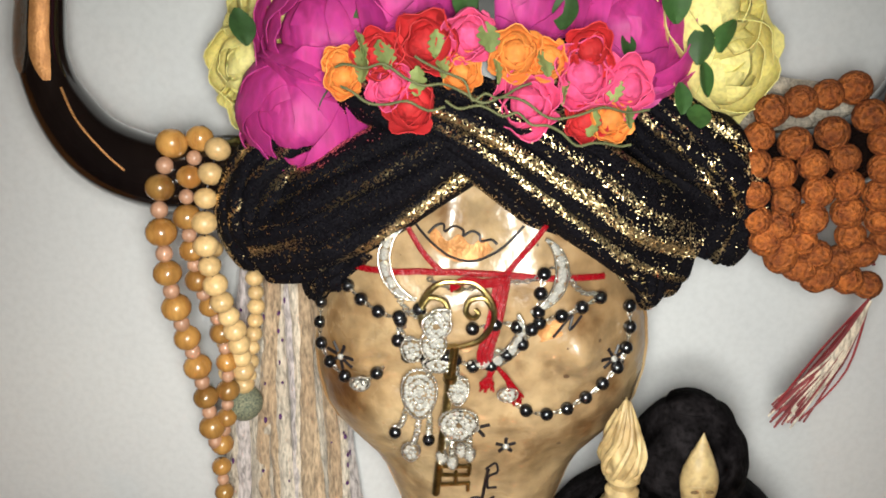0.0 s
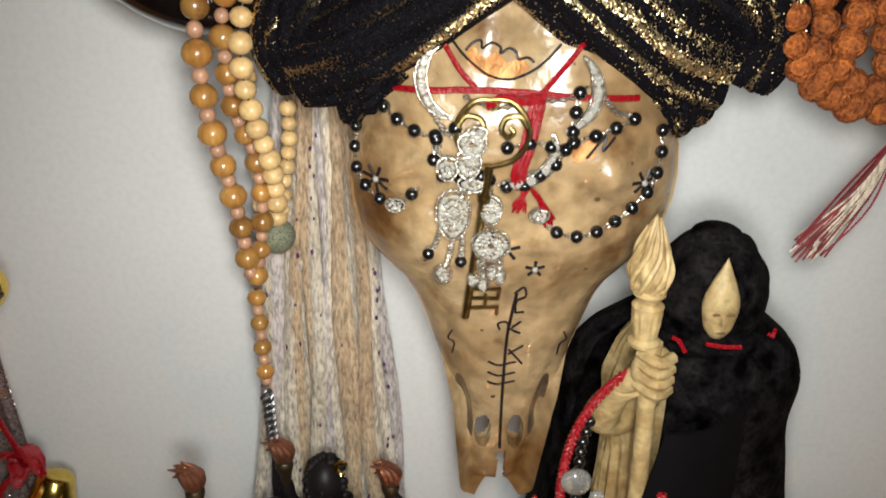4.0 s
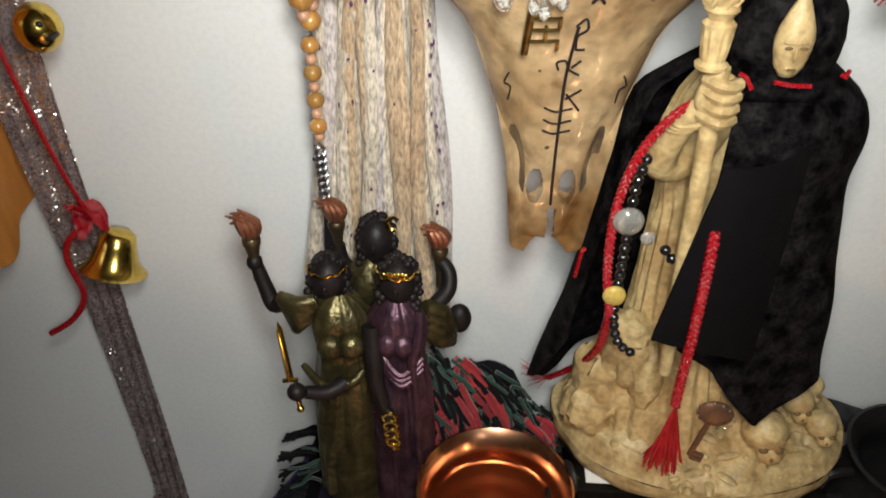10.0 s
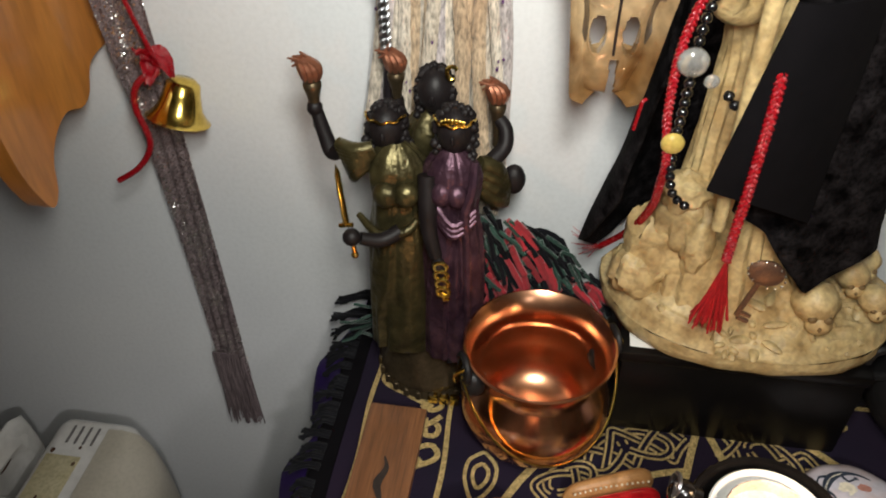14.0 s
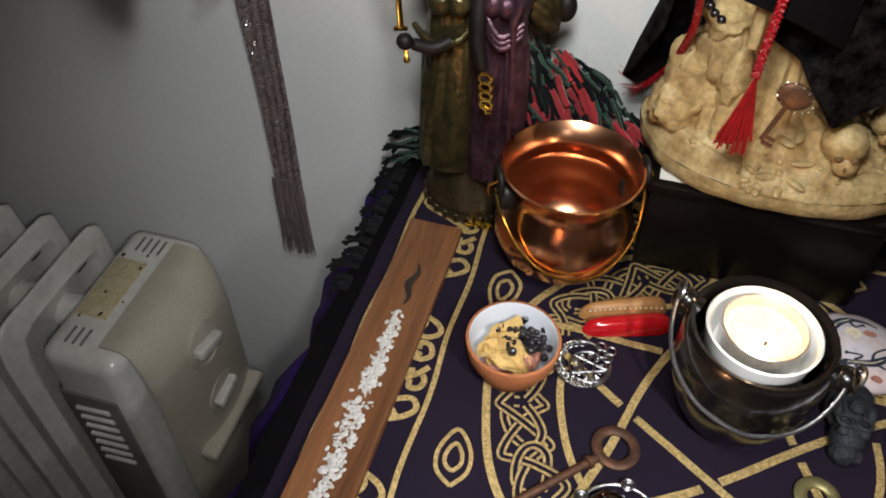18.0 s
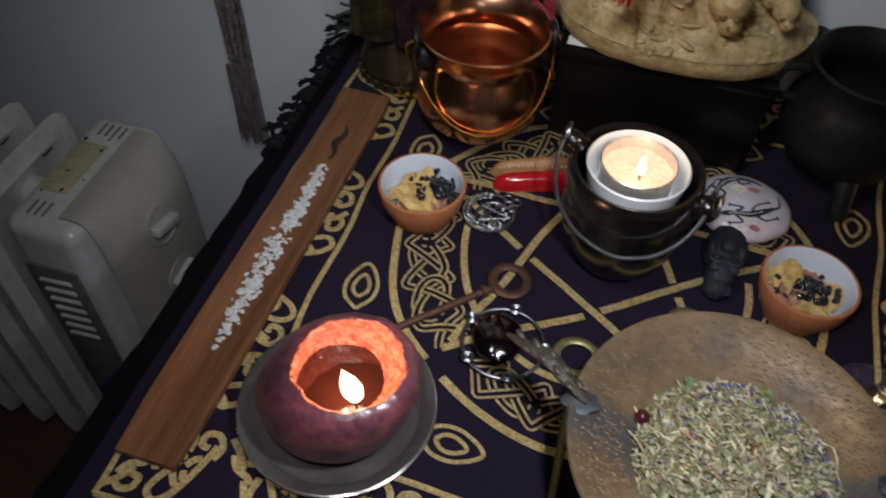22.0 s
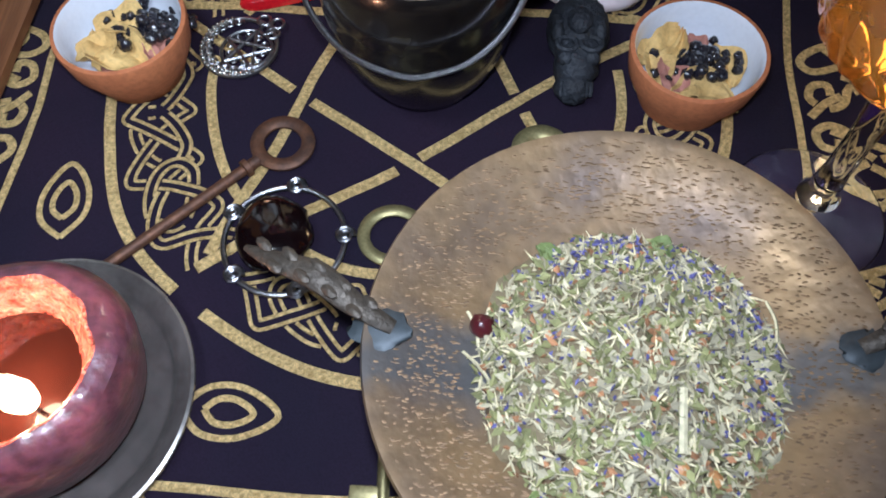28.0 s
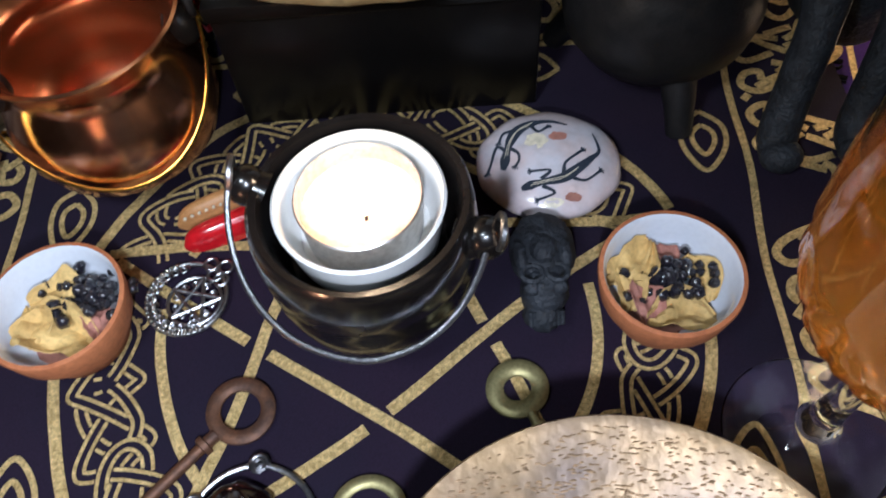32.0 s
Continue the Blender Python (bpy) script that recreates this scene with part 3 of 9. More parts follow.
def ribbon(g, path, width, thick=0.0005, z=None):
    """Flat strip lying along a path in plan, with a thin edge."""
    p = [vec(q) for q in path]
    k = len(p)
    verts = []
    for i in range(k):
        d = p[min(i + 1, k - 1)] - p[max(i - 1, 0)]
        d = d[:2] / (np.linalg.norm(d[:2]) + 1e-12)
        n = vec((-d[1], d[0]))
        wd = width if np.isscalar(width) else np.interp(i / (k - 1), np.linspace(0, 1, len(width)), width)
        zz = z if z is not None else p[i][2]
        for s, h in ((-1, 0), (-1, thick), (1, thick), (1, 0)):
            q = p[i][:2] + n * s * wd / 2
            verts.append((q[0], q[1], zz + h))
    faces = []
    for i in range(k - 1):
        for j in range(3):
            a = i * 4 + j
            faces.append((a, a + 1, a + 5, a + 4))
    faces += [(3, 2, 1, 0), tuple((k - 1) * 4 + j for j in range(4))]
    return g.add(verts, faces)


def origin_of(ob):
    at = Vector((0, 0, 0))
    while ob:
        at += ob.location
        ob = ob.parent
    return at


def to_mesh(name, g, mats, at, smooth=True):
    me = bpy.data.meshes.new(name)
    me.from_pydata([(p[0] - at[0], p[1] - at[1], p[2] - at[2]) for p in g.v], [], g.f)
    for m in (mats if isinstance(mats, (list, tuple)) else [mats]):
        me.materials.append(m)
    me.polygons.foreach_set("material_index", g.m)
    me.update()
    bm = bmesh.new()
    bm.from_mesh(me)
    bmesh.ops.recalc_face_normals(bm, faces=bm.faces)
    bm.to_mesh(me)
    bm.free()
    if smooth:
        me.shade_smooth()
        me.set_sharp_from_angle(angle=radians(42))
    return me


def thing(name, at, label, category, group="", kind=""):
    """An empty at the base of a thing, to hold its parts."""
    ob = new(name)
    ob.location = at
    ob.empty_display_size = 0.01
    return tagged(ob, label, category, group, kind)


def part(name, g, mats, parent, label="", smooth=True):
    at = origin_of(parent)
    ob = new(name, to_mesh(name, g, mats, at, smooth))
    ob.parent = parent
    return tagged(ob, label)


def solid(name, g, mats, at, label, category, group="", kind="", smooth=True):
    """A thing that is one mesh."""
    ob = new(name, to_mesh(name, g, mats, at, smooth))
    ob.location = at
    return tagged(ob, label, category, group, kind)


rng = random.Random(7)
uni = rng.uniform

# ---- the room ----
WALL_Y, TABLE_Z = 0.405, 0.75
solid("wall_north", block(Geo(), (-1.9, WALL_Y, 0), (2.0, WALL_Y + 0.12, 2.5)), M_WALL, (0, WALL_Y, 0), "pale grey-white painted plaster wall behind the altar", "wall", kind="structure")
solid("wall_south", block(Geo(), (-1.9, -2.42, 0), (2.0, -2.3, 2.5)), M_WALL, (0, -2.3, 0), "plain painted wall closing the room", "wall", kind="structure")
solid("wall_west", block(Geo(), (-2.02, -2.42, 0), (-1.9, WALL_Y + 0.12, 2.5)), M_WALL, (-1.9, 0, 0), "plain painted wall closing the room", "wall", kind="structure")
solid("wall_east", block(Geo(), (2.0, -2.42, 0), (2.12, WALL_Y + 0.12, 2.5)), M_WALL, (2.0, 0, 0), "plain painted wall closing the room", "wall", kind="structure")
solid("floor", block(Geo(), (-2.02, -2.42, -0.1), (2.12, WALL_Y + 0.12, 0)), M_FLOOR, (0, 0, 0), "dark brown wooden floor in shadow", "floor", kind="structure")
solid("ceiling", block(Geo(), (-2.02, -2.42, 2.5), (2.12, WALL_Y + 0.12, 2.6)), M_WALL, (0, 0, 2.5), "plain white ceiling", "ceiling", kind="structure")
base_g = block(Geo(), (-1.9, WALL_Y - 0.014, 0), (2.0, WALL_Y - 0.001, 0.09), 0.004)
solid("baseboard", base_g, M_RADIATOR, (0, WALL_Y, 0), "white painted skirting board", "baseboard", kind="structure")

# table under the cloths
TX0, TX1, TY0, TY1 = -0.152, 0.56, -0.17, 0.395
table = thing("side_table", (0.2, 0.1, 0), "small dark wooden table hidden under altar cloths", "table")
part("tabletop", block(Geo(), (TX0, TY0, 0.715), (TX1, TY1, 0.742), 0.004), M_BRONZE, table)
for lx, ly in ((TX0 + 0.03, TY0 + 0.03), (TX1 - 0.03, TY0 + 0.03), (TX0 + 0.03, TY1 - 0.03), (TX1 - 0.03, TY1 - 0.03)):
    part("leg", block(Geo(), (lx - 0.02, ly - 0.02, 0), (lx + 0.02, ly + 0.02, 0.715), 0.003), M_BRONZE, table)


def drape_left(x_edge, drop, z, flare, amp, seed, length=(TY0, TY1), swing=0.0):
    def fn(u, v):
        y = length[0] + (length[1] - length[0]) * v
        s = u * (drop + 0.06)
        fold = amp * (math.sin(y * 55 + seed) + 0.5 * math.sin(y * 121 + seed * 2))
        if s < 0.06:
            return (x_edge + 0.06 - s, y, z + 0.0006 * math.sin(y * 90 + s * 80))
        d = s - 0.06
        k = min(1, d / 0.05)
        return (x_edge - 0.012 * k - flare * d - swing * (1 - math.exp(-d / 0.07)) - fold * k, y, z - d)
    return fn


under = thing("under_cloth", (0.2, 0.1, 0.744), "dark purple satin cloth draped over the table and hanging down", "tablecloth")
part("fabric", sheet(Geo(), lambda u, v: (TX0 - 0.004 + (TX1 - TX0 + 0.008) * u, TY0 + (TY1 - TY0) * v, 0.7445 + 0.0004 * math.sin(u * 30) * math.sin(v * 26)), 24, 20, 0.002), M_PURPLE, under)
part("hanging_side", sheet(Geo(), drape_left(TX0, 0.52, 0.7452, 0.04, 0.008, 1.0, swing=0.032), 26, 70, 0.0015), M_PURPLE, under)
part("hanging_front", sheet(Geo(), lambda u, v: (TX0 + (TX1 - TX0) * v, TY0 - 0.008 - 0.05 * u - 0.008 * u * math.sin(v * 40), 0.7445 - 0.5 * u), 10, 60, 0.0015), M_PURPLE, under)

black = thing("black_fringed_cloth", (0.0, 0.25, 0.747), "black cotton cloth with frayed tassel edge, under the altar cloth", "tablecloth")
part("fabric", sheet(Geo(), lambda u, v: (-0.157 + 0.52 * u + 0.003 * math.sin(v * 40) * (1 - u), -0.165 + 0.562 * v, 0.7466), 16, 24, 0.001), M_BLACKCLOTH, black)
part("hanging_side", sheet(Geo(), drape_left(TX0 - 0.004, 0.014, 0.7472, 0.12, 0.003, 2.2, (-0.165, 0.36)), 16, 60, 0.001), M_BLACKCLOTH, black)
g = Geo()
for i in range(22):
    y = 0.205 + 0.192 * i / 21 + uni(-0.004, 0.004)
    out, down = uni(0.006, 0.018) + 0.006 * max(0, (y - 0.3) / 0.1), uni(0.0, 0.012)
    for k in range(16):
        y0, y1 = y + uni(-0.0025, 0.0025), y + uni(-0.005, 0.005)
        tube(g, spline([(-0.150, y0, 0.7495), (-0.158, y0, 0.7495 + uni(0, 0.002)), (-0.158 - out * 0.6, (y0 + y1) / 2, 0.748 - down * 0.5), (-0.158 - out * uni(0.8, 1.1), y1, 0.746 - down + uni(-0.002, 0.002))], 3), uni(0.0006, 0.0013), 5)
tagged(part("fringe", g, M_YARNBLACK, black, "frayed black tassel fringe"), kind="stuff")
g = Geo()
for i in range(90):
    y = -0.15 + 0.5 * i / 89
    p = [(0.357, y, 0.748)]
    for k in range(4):
        p.append((p[-1][0] + uni(0.001, 0.0035), p[-1][1] + uni(-0.002, 0.002), 0.7475))
    tube(g, spline(p, 3), uni(0.0008, 0.0016), 5)
part("fringe", g, M_YARNBLACK, black, "frayed black tassel fringe")

# altar cloth with printed gold knotwork
CX, CY = 0.113, 0.160
altar = thing("altar_cloth", (CX, CY, TABLE_Z - 0.002), "dark purple cotton altar cloth printed with gold pentagram and knotwork", "altar cloth")


def cloth_z(x, y):
    return TABLE_Z + 0.0016 * noise.noise(Vector((x * 26, y * 26, 0))) + 0.0005 * noise.noise(Vector((x * 80, y * 80, 3)))


part("fabric", sheet(Geo(), lambda u, v: (-0.140 + 0.502 * u, -0.112 + 0.508 * v, cloth_z(-0.140 + 0.502 * u, -0.112 + 0.508 * v)), 120, 120, 0.0012), M_CLOTH, altar)


def warp(x, y):
    """The cloth lies a little askew towards the back."""
    k = max(0, y - 0.1)
    return x + 0.075 * k * max(0, (x - 0.15) / 0.15) + 0.0012 * math.sin(y * 60), y + 0.0012 * math.sin(x * 50)


def printed(g, path, width):
    pts = []
    for q in path:
        x, y = warp(q[0], q[1])
        pts.append((x, y, cloth_z(x, y) + 0.0004))
    if len(pts) > 1:
        ribbon(g, pts, width, 0.0003)
    return g


def interlace(g, strokes, width, gap=1.0):
    """Strokes woven over and under each other: at each crossing one of the two is interrupted."""
    arr = [np.array([q[:2] for q in s]) for s in strokes]
    keep = [np.ones(len(s), bool) for s in arr]
    count = 0
    for i in range(len(arr)):
        for j in range(i + 1, len(arr)):
            d = np.linalg.norm(arr[i][:, None] - arr[j][None], axis=2)
            while d.min() < width * 0.45:
                a, b = np.unravel_index(d.argmin(), d.shape)
                under_i = (count % 2 == 0)
                count += 1
                s, at = (i, a) if under_i else (j, b)
                cross = arr[s][at]
                keep[s] &= ~(np.linalg.norm(arr[s] - cross, axis=1) < width * gap)
                far_i, far_j = np.linalg.norm(arr[i] - cross, axis=1) > width * 2.2, np.linalg.norm(arr[j] - cross, axis=1) > width * 2.2
                d = np.where(far_i[:, None] & far_j[None], d, 9)
    for s, k in zip(arr, keep):
        run = []
        for q, good in zip(s, k):
            if good:
                run.append(q)
            else:
                if len(run) > 2:
                    printed(g, run, width)
                run = []
        if len(run) > 2:
            printed(g, run, width)
    return g


# pentagram, rings, square
g = Geo()
star = [(0.113, 0.302), (0.198, 0.060), (-0.017, 0.211), (0.243, 0.213), (0.028, 0.060)]
lines = []
for i in range(5):
    a, b = vec(star[i]), vec(star[(i + 1) % 5])
    lines.append([tuple(a + (b - a) * t + 0.0012 * math.sin(9 * t + i) * vec((-(b - a)[1], (b - a)[0])) / np.linalg.norm(b - a)) for t in np.linspace(0, 1, 90)])
interlace(g, lines, 0.0052, 0.72)
part("pentagram_print", g, M_GOLDPRINT, altar, "gold printed five-pointed star")
for r, w in ((0.146, 0.0052), (0.098, 0.0048)):
    g = Geo()
    for k in range(5):
        a0 = radians(90 + 72 * k)
        span = radians(72) - (0.11 if r > 0.12 else 0.30)
        mid = a0 + radians(36)
        printed(g, [(CX + r * (1 + 0.008 * math.sin(5 * a)) * math.cos(a), CY + 0.002 + r * (1 + 0.008 * math.cos(4 * a)) * math.sin(a)) for a in np.linspace(mid - span / 2, mid + span / 2, 40)], w)
    part("ring_print", g, M_GOLDPRINT, altar, "gold printed ring")


def laced(g, strands, half, width):
    """Bands drawn by their two edges, passing over and under each other in turn."""
    arr = [np.array(p) for p in strands]
    hidden = [[] for _ in arr]
    count = 0
    for i in range(len(arr)):
        for j in range(i + 1, len(arr)):
            d = np.linalg.norm(arr[i][:, None] - arr[j][None], axis=2)
            while d.min() < 0.0012:
                a, b = np.unravel_index(d.argmin(), d.shape)
                low, over = (i, j) if count % 2 else (j, i)
                count += 1
                hidden[low].append((arr[i][a], over))
                away = np.linalg.norm(arr[i] - arr[i][a], axis=1) > 0.008
                d = np.where(away[:, None] & np.ones(len(arr[j]), bool)[None], d, 9)
    for p, cuts in zip(arr, hidden):
        t = np.gradient(p, axis=0)
        n = np.stack([-t[:, 1], t[:, 0]], 1) / (np.linalg.norm(t, axis=1)[:, None] + 1e-9)
        for side in (-1, 1):
            edge = p + side * n * half
            show = np.ones(len(p), bool)
            for at, over in cuts:
                near = np.linalg.norm(edge[:, None] - arr[over][None], axis=2).min(1) < half + 0.6 * width
                show &= ~(near & (np.linalg.norm(edge - at, axis=1) < 0.011))
            run = []
            for q, good in zip(list(edge) + [None], list(show) + [False]):
                if good:
                    run.append(tuple(q))
                else:
                    if len(run) > 3:
                        printed(g, run, width)
                    run = []


g = Geo()
for k in range(5):
    mid = radians(90 + 72 * k + 36)
    at = lambda s, h: (CX + (0.122 + h) * math.cos(mid + 0.57 * s), CY + 0.002 + (0.122 + h) * math.sin(mid + 0.57 * s))
    ways = [[at(s + 0.05 * math.sin(4 * math.pi * s), sg * 0.0150 * math.sin(2.2 * math.pi * s + 0.4)) for s in np.linspace(-0.98, 0.98, 260)] for sg in (-1, 1)]
    for c0, lean in ((-0.52, 0.10), (-0.06, -0.10), (0.42, 0.10)):
        # pointed loops hooked into the two bands
        ways.append([at(c0 + 0.23 * math.cos(t) * abs(math.cos(t)) ** 0.3 + lean * math.sin(t), 0.0115 * math.sin(t)) for t in np.linspace(0.2, 6.2, 130)])
    laced(g, ways, 0.0021, 0.0016)
part("ring_knot_print", g, M_GOLDPRINT, altar, "thin gold knotwork between the rings")
SQ = (-0.067, 0.290, -0.030, 0.332)
OUT = (-0.127, 0.352, -0.088, 0.392)
for name, (x0, x1, y0, y1), w in (("inner_border_print", SQ, 0.0036), ("outer_border_print", OUT, 0.0034)):
    g = Geo()
    for a, b in (((x0, y0), (x1, y0)), ((x1, y0), (x1, y1)), ((x1, y1), (x0, y1)), ((x0, y1), (x0, y0))):
        printed(g, [tuple(vec(a) + (vec(b) - vec(a)) * t) for t in np.linspace(0, 1, 60)], w)
    part(name, g, M_GOLDPRINT, altar, "gold printed border line")
bands = [((OUT[0], OUT[2]), (1, 0), (0, 1), OUT[1] - OUT[0], SQ[2] - OUT[2]), ((OUT[1], OUT[2] + 0.05), (0, 1), (-1, 0), OUT[3] - OUT[2] - 0.1, OUT[1] - SQ[1]),
         ((OUT[1], OUT[3]), (-1, 0), (0, -1), OUT[1] - OUT[0], OUT[3] - SQ[3]), ((OUT[0], OUT[3] - 0.05), (0, -1), (1, 0), OUT[3] - OUT[2] - 0.1, SQ[0] - OUT[0])]
for at, du, dv, length, width in bands:
    g = Geo()
    n = round(length / 0.062)
    place = lambda u, v: tuple((vec(at) + vec(du) * u * length / n + vec(dv) * v * width)[:2])
    strokes = []
    # one strand swings from edge to edge, looping back once in each repeat; a slanting oval and two curls are woven into it
    swing = ((0.0, 0.06), (0.16, 0.24), (0.30, 0.55), (0.41, 0.86), (0.54, 0.95), (0.635, 0.80), (0.60, 0.55), (0.48, 0.32), (0.43, 0.14), (0.53, 0.05), (0.65, 0.16), (0.78, 0.48), (0.90, 0.82), (1.0, 0.94))
    oval = ((0.40, 0.36), (0.36, 0.56), (0.44, 0.72), (0.56, 0.66), (0.66, 0.46), (0.70, 0.24), (0.62, 0.30), (0.52, 0.50))
    hook = ((0.36, 0.50), (0.28, 0.40), (0.14, 0.34), (0.085, 0.20), (0.16, 0.08), (0.28, 0.11), (0.30, 0.23), (0.21, 0.25))
    turned = tuple((1.02 - a, 1 - b) for a, b in hook)
    for shape in (swing, oval, hook, turned):
        for i in range(n):
            flip = i % 2
            pts = spline([(i + a, 1 - b if flip else b, 0) for a, b in shape], 12)
            strokes.append([place(q[0], 0.04 + 0.92 * q[1]) for q in pts])
    interlace(g, strokes, 0.0040, 0.70)
    part("border_knot_print", g, M_GOLDPRINT, altar, "broad gold knotwork border")
for x, y, turn in ((-0.038, 0.094, 100), (0.052, 0.0, 0), (-0.041, 0.235, -95), (0.055, 0.312, 10), (0.272, 0.255, -95), (0.178, 0.0, 180), (0.266, 0.085, 80), (0.19, 0.316, 170)):
    g = Geo()
    for k in (1.0, 0.5):
        leaf = [(-0.019, 0.0), (-0.009, 0.0095), (0.006, 0.0095), (0.020, 0.0), (0.006, -0.0095), (-0.009, -0.0095), (-0.019, 0.0)]
        ca, sa = math.cos(radians(turn)), math.sin(radians(turn))
        pts = [(x + k * (a * ca - b * sa), y + k * (a * sa + b * ca), 0) for a, b in leaf]
        printed(g, spline(pts, 7), 0.0026)
    part("leaf_print", g, M_GOLDPRINT, altar)


# ---- things on the table ----
def arc(c, r, a0, a1, n=24, z=None, ry=None):
    return [(c[0] + r * math.cos(radians(a)), c[1] + (ry or r) * math.sin(radians(a)), c[2] if z is None else z) for a in np.linspace(a0, a1, n)]


def curl(g, c, r, z, turns=1.5, w=0.0006, n=18):
    tube(g, [(c[0] + r * (1 - k / n * 0.8) * math.cos(turns * 2 * math.pi * k / n), c[1] + r * (1 - k / n * 0.8) * math.sin(turns * 2 * math.pi * k / n), z) for k in range(n)], w, 5)


# incense board
board = thing("incense_board", (-0.108, 0.11, 0.751), "long brown wooden incense holder with a line of fallen ash", "incense holder")
g = Geo()


def board_z(t):
    return 0.7512 + 0.003 * max(0, (t - 0.82) / 0.18) ** 2


def board_top(u, v):
    t = v
    y = -0.064 + 0.340 * t
    taper = 1 - 0.10 * max(0, (0.12 - t) / 0.12)
    x = -0.106 + 0.0035 * (t - 0.5) + (u - 0.5) * 0.041 * taper
    return (x, y, board_z(t) + 0.0062 - 0.0022 * math.sin(math.pi * u) ** 2 * (0.15 < t < 0.97))


sheet(g, board_top, 10, 60, 0.005)
part("board", g, M_ASHWOOD, board)
g = Geo()
for i in range(420):
    t = rng.choice((0.30, 0.36, 0.41, 0.47, 0.50, 0.56, 0.60, 0.66, 0.70)) + rng.gauss(0, 0.022)
    wide = 0.0035 if 0.34 < t < 0.62 else 0.0022
    p = (-0.106 + rng.gauss(0, wide), -0.064 + 0.340 * t, board_z(t) + 0.0045)
    ball(g, p, (uni(0.0006, 0.0027), uni(0.0006, 0.003), uni(0.0004, 0.0014)), 6, 4, (0, 0, uni(0, 180)), 0.4, i)
part("ash", g, M_ASH, board, "crumbled pale grey incense ash")
g = Geo()
tube(g, [(-0.107, 0.178, 0.7572), (-0.1065, 0.186, 0.7578)], 0.0016, 6)
part("ash_stub", g, M_ASH, board)
g = Geo()
ribbon(g, [(-0.105 + 0.002 * math.sin(k), 0.195 + 0.004 * k, board_z(0.75 + 0.012 * k) + 0.0052) for k in range(11)], [0.001, 0.004, 0.006, 0.004, 0.001], 0.0003)
part("scorch_mark", g, M_CHAR, board)
g = Geo()
lathe(g, [(0.0, 0.0062), (0.005, 0.0062), (0.0055, 0.0050), (0.0055, 0.003)], (-0.106, -0.044, 0.751), 16)
part("brass_inlay", g, M_OLDBRASS, board, "round dull brass inlay")


# copper cauldron
def copper_pot():
    c = (-0.0085, 0.275, 0.7515)
    pot = thing("copper_cauldron", c, "polished copper cauldron with flared rim and brass handle", "cauldron")
    outer = [(0.0, 0.006), (0.024, 0.006), (0.036, 0.011), (0.045, 0.021), (0.0495, 0.034), (0.0495, 0.046), (0.046, 0.058), (0.0405, 0.068), (0.0385, 0.074), (0.0405, 0.081), (0.0455, 0.088), (0.0485, 0.0915), (0.049, 0.093)]
    inner = [(0.0475, 0.0935), (0.044, 0.090), (0.039, 0.082), (0.0368, 0.074), (0.039, 0.067), (0.0445, 0.057), (0.048, 0.045), (0.0478, 0.034), (0.043, 0.021), (0.034, 0.012), (0.02, 0.0085), (0.0, 0.008)]
    part("body", lathe(Geo(), outer + inner, c, 72), M_COPPER, pot)
    for a in (205, 20):
        dx, dy = math.cos(radians(a)), math.sin(radians(a))
        g = Geo()
        ball(g, (c[0] + 0.044 * dx, c[1] + 0.044 * dy, c[2] + 0.07), (0.009, 0.009, 0.011), 12, 8)
        lug = part("handle_lug", g, M_IRON, pot, "dark riveted lug")
        g = Geo()
        m = vec((c[0] + 0.0505 * dx, c[1] + 0.0505 * dy, c[2] + 0.085))
        s = vec((-dy, dx, 0))
        tube(g, [tuple(m + s * 0.009 * math.cos(t) + vec((0, 0, 0.009)) * math.sin(t)) for t in np.linspace(0, 2 * math.pi, 22)[:-1]], 0.0022, 8, True)
        part("handle_ring", g, M_IRON, lug, "dark iron ring")
        g = Geo()
        tube(g, spline([tuple(m + s * 0.004 + vec((0, 0, 0.004))), tuple(m + vec((dx * 0.006, dy * 0.006, -0.004))), tuple(m - s * 0.003 + vec((dx * 0.004, dy * 0.004, -0.014))), tuple(m - s * 0.006 + vec((0, 0, 0.001)))], 6), 0.0014, 6)
        part("brass_hook", g, M_GOLD, lug, "yellow brass hook")
    g = Geo()
    tube(g, spline([(c[0] + 0.052 * math.cos(radians(a)), c[1] + 0.052 * math.sin(radians(a)), c[2] + 0.078 - 0.045 * math.sin(radians((a - 205) / 175 * 180))) for a in np.linspace(205, 380, 14)], 5), 0.001, 7)
    part("bail_handle", g, M_GOLD, pot, "thin yellow brass bail")


copper_pot()


# small bowls with petals and berries
def petal(g, at, size, yaw, lift, seed, cup=0.35):
    ca, sa = math.cos(yaw), math.sin(yaw)

    def fn(u, v):
        a = (u - 0.5) * 2
        w = math.sin(math.pi * min(0.97, v * 0.9 + 0.08)) ** 0.6 * (1 + 0.30 * noise.noise(Vector((v * 4 + seed, seed * 3, a))))
        x, y = a * w * 0.34 * size + 0.16 * size * math.sin(math.pi * v), (v - 0.5) * size
        z = lift * size * (v - 0.4) + cup * size * (a * w) ** 2 * 0.6 + 0.20 * size * noise.noise(Vector((a * 2 + seed, v * 3.5, seed))) + 0.03 * size * math.sin(v * 9 + a * 3 + seed)
        return (at[0] + x * ca - y * sa, at[1] + x * sa + y * ca, at[2] + z)
    sheet(g, fn, 10, 16, 0.0004)


